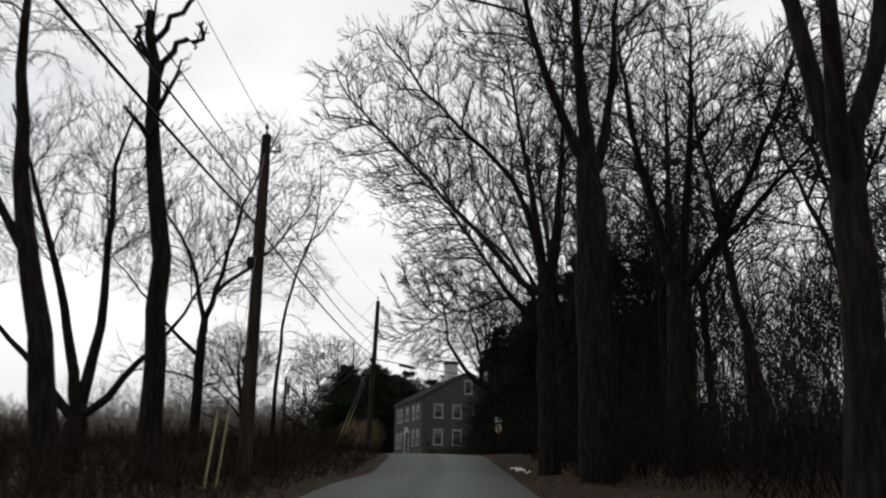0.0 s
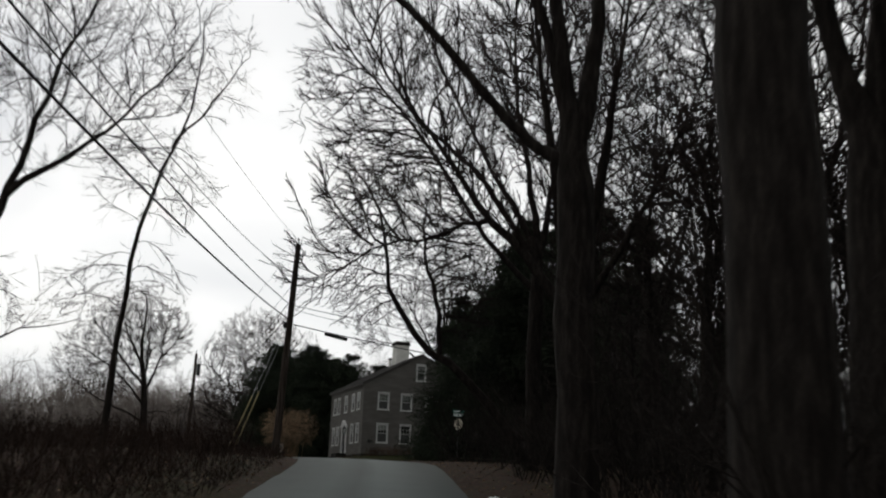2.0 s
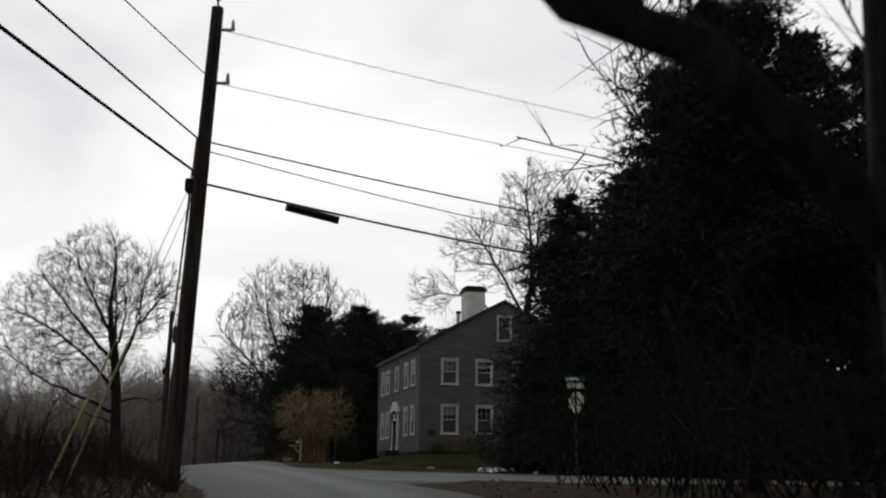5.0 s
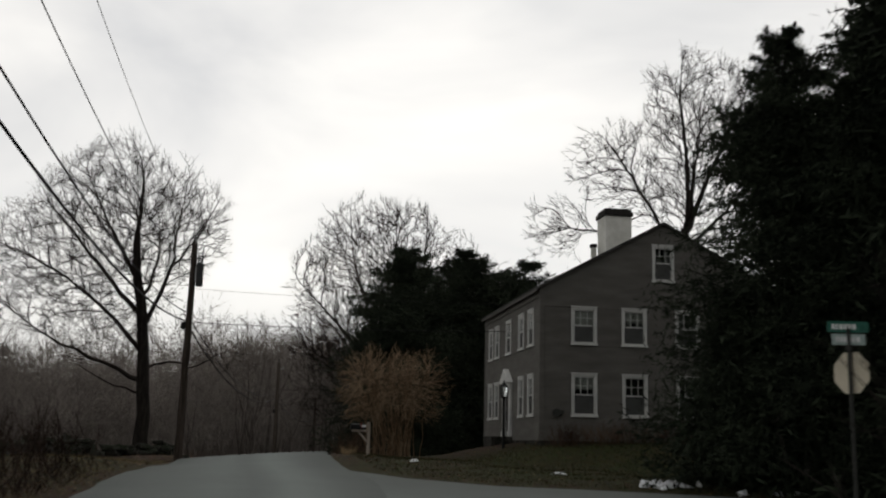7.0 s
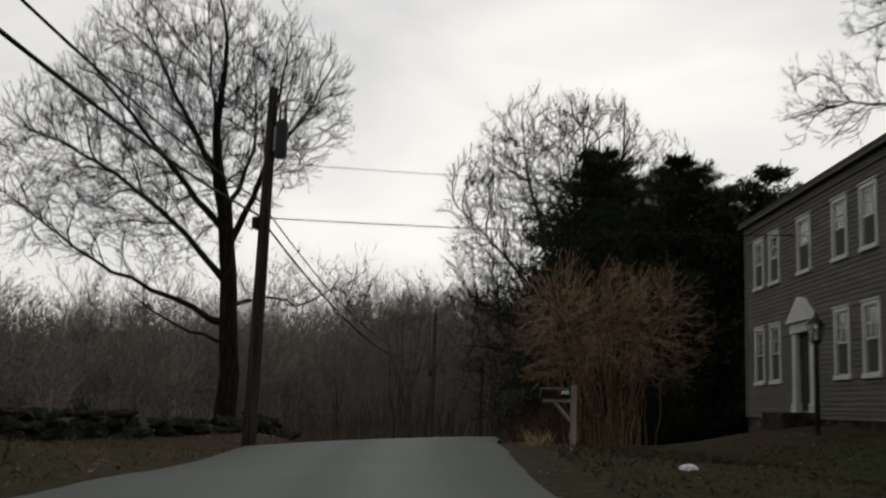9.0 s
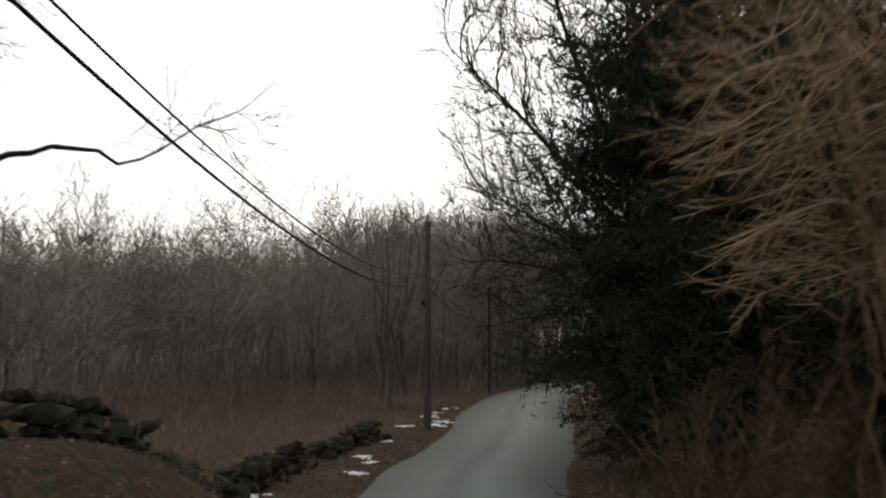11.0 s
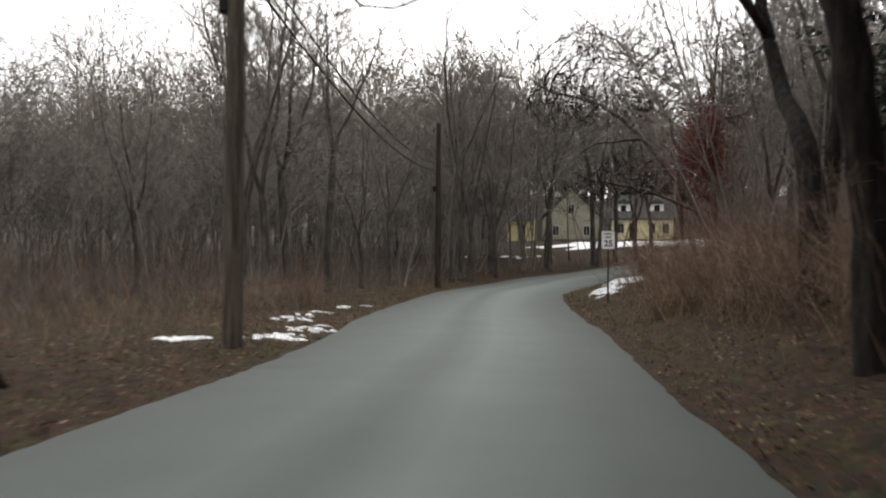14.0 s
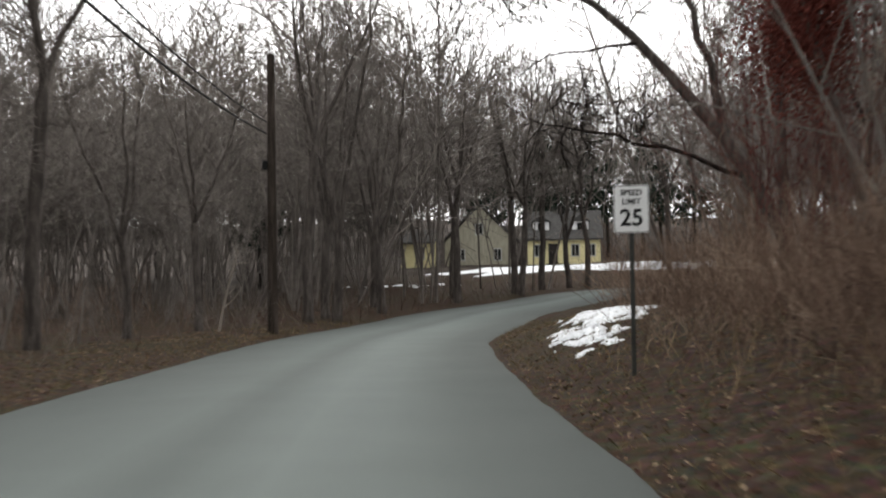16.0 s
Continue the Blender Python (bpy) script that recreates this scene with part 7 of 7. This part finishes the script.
HZ = ground_z(-26, 267) + 0.1
yh = far_house("yellow_house", pose(-33.5, 268, HZ, 0, 0, 4), 3.3, 11, 7.5, 2.6, 5.7, M["yellow"], "small pale yellow cape house with a dark roof beyond the bend")
for wx in (4.0, 7.9, 9.6):
    far_window(yh, wx, 0.75)
part("door", box(5.5, 6.5, -0.06, 0.0, -0.1, 2.15), M["door"], yh, "dark front door")
part("step", box(5.2, 7.6, -1.0, -0.07, -0.4, 0.0), M["soot"], yh, "dark front step")
for dx in (3.9, 8.1):
    dm = part("dormer", box(dx, dx + 1.7, 0.9, 3.2, 3.2, 4.6), M["signwhite"], yh, "white dormer")
    part("pane", box(dx + 0.5, dx + 1.2, 0.87, 0.9, 3.6, 4.4), M["black"], dm)
    v = [(dx - 0.2, 0.7, 4.55), (dx + 1.9, 0.7, 4.55), (dx + 0.85, 0.7, 5.3), (dx - 0.2, 3.4, 4.55), (dx + 1.9, 3.4, 4.55), (dx + 0.85, 3.4, 5.3)]
    part("dormer_roof", mesh_from("dormer_roof", v, [(0, 1, 2), (5, 4, 3), (1, 4, 5, 2), (2, 5, 3, 0), (0, 3, 4, 1)], M["farroof"]), None, dm)
part("chimney", box(6.6, 7.3, 3.3, 4.1, 5.0, 6.6), M["soot"], yh, "brick chimney")
barn = far_house("pale_barn", pose(-33.5, 270, HZ - 0.3, 0, 0, 4), -5.9, 1.7, 8, 2.9, 7.0, M["cream"], "cream gabled barn half hidden by trees", False)
far_window(barn, -4.6, 0.8)
far_window(barn, -0.6, 0.8)
far_window(barn, -2.6, 3.6)
cot = far_house("yellow_shed", pose(-33.5, 266, HZ - 0.3, 0, 0, 4), -9.9, -6.5, 4, 2.7, 4.0, M["yellow"], "pale yellow shed half hidden by trees")
far_window(cot, -8.3, 0.9)


# ---- snow patches ----
def snow_bits(seed, x, y, rx, ry, turn, label, count, big=0.3, thick=0.05):
    """A broken patch of old snow: many thin torn flakes that follow the ground, as one mesh."""
    rng = np.random.default_rng(seed)
    ct, sn = math.cos(radians(turn)), math.sin(radians(turn))
    n, m = 18, 4
    a = np.linspace(0, 2 * np.pi, n, endpoint=False)
    ob = thing("snow_patch", pose(x, y, ground_z(x, y)), label, "snow", "snow patches")
    idx = np.arange(n * m).reshape(m, n)
    nxt = np.roll(idx, -1, axis=1)
    q = np.stack([idx[:-1], nxt[:-1], nxt[1:], idx[1:]], -1).reshape(-1, 4)
    for b in range(count):
        g = rng.normal(0, 0.45, 2)
        cx, cy = g[0] * rx, g[1] * ry
        s = big * max(min(rx, ry), 0.35) * rng.uniform(0.35, 1.5) * (1.2 - 0.6 * min(1, abs(g).max()))
        sx, sy, tw = s * rng.uniform(0.5, 1.0), s * rng.uniform(0.9, 2.2), rng.normal(0, 0.6)
        edge = np.clip(0.8 + 0.3 * np.sin(2 * a + rng.random() * 6) + 0.25 * np.sin(5 * a + rng.random() * 6) + rng.normal(0, 0.22, n), 0.2, 1.6)
        rows = []
        for k in range(m):
            f = 1 - k / (m - 1)
            ux, uy = np.cos(a) * edge * sx * f, np.sin(a) * edge * sy * f
            lx, ly = cx + ux * math.cos(tw) - uy * math.sin(tw), cy + ux * math.sin(tw) + uy * math.cos(tw)
            px, py = x + lx * ct - ly * sn, y + lx * sn + ly * ct
            up = (-0.03 if k == 0 else 0.012 + thick * (1 - f**2) * rng.uniform(0.5, 1.3, n))
            rows.append(np.column_stack([px, py, terrain(px, py)[0] + up]) - np.array(ob.matrix_world.translation))
        part("snow_scrap", mesh_fast("snow_scrap", np.concatenate(rows), q.ravel(), np.full(len(q), 4), M["snow"], True), None, ob)


def snow_patch(seed, x, y, rx, ry, turn, label, thick=0.07, group="snow patches"):
    """A low ragged sheet of snow that follows the ground."""
    rng = np.random.default_rng(seed)
    n, m = 40, 9
    a = np.linspace(0, 2 * np.pi, n, endpoint=False)
    edge = 0.85 + 0.25 * np.sin(2 * a + seed) + 0.24 * np.sin(3 * a + 2 * seed) + 0.2 * np.sin(7 * a + seed * 3) + 0.14 * np.sin(11 * a + seed) + rng.normal(0, 0.1, n)
    ct, sn = math.cos(radians(turn)), math.sin(radians(turn))
    rows = []
    for k in range(m):
        f = 1 - k / (m - 1)
        lx, ly = np.cos(a) * edge * rx * f, np.sin(a) * edge * ry * f
        px, py = x + lx * ct - ly * sn, y + lx * sn + ly * ct
        pz = terrain(px, py)[0]
        up = thick * (1 - f**3) * (0.55 + 0.8 * rng.random(n)) - (0.05 if k == 0 else -0.012)
        rows.append(np.column_stack([px, py, pz + up]))
    co = np.concatenate(rows)
    idx = np.arange(n * m).reshape(m, n)
    nxt = np.roll(idx, -1, axis=1)
    q = np.stack([idx[:-1], nxt[:-1], nxt[1:], idx[1:]], -1).reshape(-1, 4)
    me = mesh_fast("snow_patch", co, q.ravel(), np.full(len(q), 4), M["snow"], True)
    tagged(new("snow_patch", me), label, "snow", group)


for k, (x, y, rx, ry, tn) in enumerate([(-24.9, 155.4, 0.7, 1.5, 18), (-25.4, 158.2, 0.6, 1.4, 14), (-25.6, 152.6, 0.5, 0.5, 20), (-20.1, 133.1, 0.35, 0.8, 12), (-20.95, 136.2, 0.3, 0.55, 10), (-23.4, 144.3, 0.25, 0.5, 10), (-27.3, 161.7, 0.5, 1.3, 14), (-28.3, 170.4, 0.2, 0.4, 10), (-20.2, 126.5, 0.45, 0.9, 15), (-21.6, 137.2, 0.3, 0.6, 0), (-27.9, 165.0, 0.3, 0.6, 10), (-28.4, 168.5, 0.25, 0.6, 10)]):
    snow_bits(400 + k, x, y, rx, ry, tn, "ragged scraps of melting snow on the verge", 16, 0.26, 0.022)
snow_bits(420, -20.7, 185.0, 1.4, 3.4, 12, "ragged melting snow patch inside the bend", 60, 0.25)
snow_bits(421, -20.8, 179.4, 0.7, 2.6, 10, "ragged melting snow patch inside the bend", 46, 0.3)
snow_patch(422, -25.5, 256.0, 10.5, 8.5, 5, "snow-covered lawn before the yellow house", 0.25)
snow_patch(423, -12.0, 252.0, 7.0, 4.0, 5, "snow-covered lawn before the yellow house", 0.25)
snow_bits(424, -36.0, 236.0, 6.5, 1.0, 4, "broken strip of snow along the far verge", 14, 0.3)
snow_bits(425, 3.4, 96.6, 0.9, 0.45, 5, "dirty snow heap at the junction corner", 12, 0.4, 0.14)
snow_bits(426, 6.0, 95.6, 1.6, 0.3, 5, "dirty snow heap at the junction corner", 10, 0.3, 0.08)
snow_patch(427, -4.2, 102.4, 0.13, 0.1, 5, "scrap of snow on the lawn edge", 0.05)
snow_patch(428, 0.5, 100.0, 0.2, 0.12, 5, "scrap of snow on the lawn edge", 0.05)
snow_bits(429, 4.3, 46.0, 0.25, 2.6, 2, "thin streak of snow along the road edge", 18)


# ---- dead stakes and small litter of the verge ----
def stake(x, y, pts, r, label, seed):
    z = ground_z(x, y)
    ob = thing("dead_branch", pose(x, y, z), label, "branch", "dead branches")
    rng = np.random.default_rng(seed)
    main = spline(pts, 9)[None]
    rad = np.linspace(r, r * 0.4, 9)[None]
    part("stem", tube_mesh("stem", [(main, rad, 6)], M["grey_wood"]), None, ob)
    s, w, ln, rr = offshoots(rng, main, rad, 7, 0.3, 1.0, 45, 0.25)
    tw, tr = sweep(rng, s, w, ln, rr * 0.6, rr * 0.2, 4, 0.15, 0.0)
    for k in range(len(tw)):
        part("twig", tube_mesh("twig", [(tw[k:k + 1], tr[k:k + 1], 4)], M["grey_wood"]), None, ob)


stake(-33.4, 190.8, [(0, 0, -0.2), (0.3, 0, 1.2), (0.7, 0.1, 2.7)], 0.045, "pale leaning dead branch beside the wood", 1)
stake(-17.6, 163.0, [(0, 0, -0.1), (-0.25, 0, 0.5), (-0.45, 0.1, 1.1)], 0.009, "pale broken branch on the bank", 2)
stake(-16.6, 165.6, [(0, 0, -0.1), (0.2, 0, 0.6), (-0.1, 0.1, 1.4)], 0.008, "pale broken branch on the bank", 3)
stake(-17.2, 160.6, [(0, 0, -0.1), (-0.3, 0.1, 0.4), (-0.7, 0.2, 0.9)], 0.010, "pale broken branch on the bank", 4)


def scatter_blades(name, xy, lo, hi, width, mat, label, upright, seed, category):
    rng = np.random.default_rng(seed)
    z = terrain(xy[:, 0], xy[:, 1])[0]
    n = len(xy)
    az = rng.random(n) * 2 * np.pi
    up = upright * (0.6 + 0.8 * rng.random(n))
    way = np.stack([np.cos(az), np.sin(az), up], 1)
    way /= np.linalg.norm(way, axis=1, keepdims=True)
    ln = lo + (hi - lo) * rng.random(n)
    co, q = blades(np.column_stack([xy, z + 0.005]), way, ln, ln * width, rng)
    tagged(new(name, mesh_fast(name, co, q.ravel(), np.full(len(q), 4), M[mat])), label, category, kind="stuff")


rl = np.random.default_rng(31)
def verge(x, y, d, s):
    return (np.abs(d) > np.where(d < 0, west_half(y), east_half(y)) + 0.05) & (np.abs(d) < 11) & (s > 4.4) & (rl.random(len(x)) < np.clip(1.4 - np.abs(d) / 9, 0.2, 1))


scatter_blades("fallen_leaves", scatter(rl, 90000, -34, -6, 112, 192, verge), 0.03, 0.075, 0.55, "leaf_pale", "brown fallen leaves lying along the verges", 0.35, 1, "leaves")
scatter_blades("fallen_leaves", scatter(rl, 11000, -14, 13, 18, 112, verge), 0.05, 0.11, 0.6, "leaf", "brown fallen leaves lying along the verges", 0.35, 2, "leaves")
lawn1 = scatter(rl, 46000, -14, -5, 121, 139, lambda x, y, d, s: (d > 4.0) & (((x + 9.4) / 3.7) ** 2 + ((y - 130.5) / 8) ** 2 < 1))
scatter_blades("grass", lawn1, 0.05, 0.12, 0.16, "grass", "thin olive winter grass", 1.6, 3, "grass")
lawn2 = scatter(rl, 42000, -8, 12, 88, 110, lambda x, y, d, s: (d > 3.4) & (s > 4.4))
scatter_blades("grass", lawn2, 0.05, 0.12, 0.16, "dull_grass", "thin olive winter grass", 1.6, 4, "grass")
tuft = scatter(rl, 7000, -36, -14, 120, 175, lambda x, y, d, s: (((d < -5.5) & (d > -16)) | ((d > 4.2) & (d < 7.5) & (y > 140))) & (rl.random(len(x)) < 0.8))
scatter_blades("dry_grass", tuft, 0.25, 0.75, 0.014, "straw", "pale dry standing grass", 2.2, 5, "grass")
tuft = scatter(rl, 600, -8.6, -7.0, 104.5, 107, lambda x, y, d, s: (d > 3.1) & (((x + 7.7) / 0.8) ** 2 + ((y - 105.9) / 0.9) ** 2 < 1))
scatter_blades("dry_grass", tuft, 0.2, 0.5, 0.05, "straw", "pale dry grass tuft beside the mailbox", 1.2, 6, "grass")


strip = scatter(rl, 30000, -22, -6, 84, 110, lambda x, y, d, s: (d < -west_half(y) - 0.05) & (d > -9) & (rl.random(len(x)) < 0.8))
scatter_blades("dry_grass", strip, 0.06, 0.2, 0.06, "verge_grass", "short tan and olive winter grass on the verge", 0.9, 7, "grass")


edge2 = scatter(rl, 120000, -34, -8, 120, 200, lambda x, y, d, s: (np.abs(d) > np.where(d < 0, west_half(y), east_half(y)) + 0.03) & (np.abs(d) < 6.4) & (rl.random(len(x)) < np.clip(1.5 - (np.abs(d) - 2.8) / 2.6, 0, 1)))
scatter_blades("dry_grass", edge2, 0.05, 0.17, 0.08, "verge_grass", "short tan and olive winter grass along the road edge", 0.8, 8, "grass")


# ---- the stone wall: single fieldstones laid two or three high ----
def stone_mesh(seed):
    rng = np.random.default_rng(seed)
    bm = bmesh.new()
    bmesh.ops.create_icosphere(bm, subdivisions=1, radius=0.5)
    for v in bm.verts:
        m = max(abs(c) for c in v.co)
        v.co = v.co.lerp(v.co * (0.42 / m), 0.7)
    for v in bm.verts:
        v.co = v.co * (0.66 + 0.6 * rng.random())
        v.co.z *= 0.66
    me = bpy.data.meshes.new("stone")
    bm.to_mesh(me)
    bm.free()
    me.materials.append(M["stone"])
    return me


STONES = [stone_mesh(500 + k) for k in range(9)]


def stone_wall(name, y0, y1, off, label, seed):
    rng = np.random.default_rng(seed)
    sel = (ROAD[:, 1] > y0) & (ROAD[:, 1] < y1)
    line = ROAD[sel, :2] - RIGHT[sel] * np.reshape(np.interp(ROAD[sel, 1], [100, 112, 118, 124], [8.3, 7.6, 5.9, 5.2]) + off, (-1, 1))
    seglen = np.linalg.norm(np.diff(line, axis=0), axis=1)
    dist = np.concatenate([[0], np.cumsum(seglen)])
    ob = thing(name, pose(0, 0, 0), label, "stone wall", kind="structure")
    s = 0.0
    while s < dist[-1]:
        px, py = np.interp(s, dist, line[:, 0]), np.interp(s, dist, line[:, 1])
        low = 0.5 + 0.5 * math.sin(s * 0.45 + seed)
        for row in range(2 if low < 0.35 else 3):
            w = rng.uniform(0.35, 0.85) * (1 - 0.13 * row)
            x, y = px + rng.normal(0, 0.14), py + rng.normal(0, 0.1)
            z = ground_z(x, y)
            st = new("stone", STONES[int(rng.integers(9))])
            st.parent = ob
            st.matrix_local = Matrix.LocRotScale((x, y, z + 0.08 + row * 0.26), Euler((rng.normal(0, 0.25), rng.normal(0, 0.25), rng.random() * 6.28)), (w * 1.25, w, w * 0.85))
        s += rng.uniform(0.36, 0.6)


stone_wall("stone_wall", 100, 122.5, 0.0, "tumbled grey fieldstone wall above the verge", 3)
stone_wall("stone_wall", 122.5, 147, 0.1, "low mossy fieldstone wall along the verge", 4)
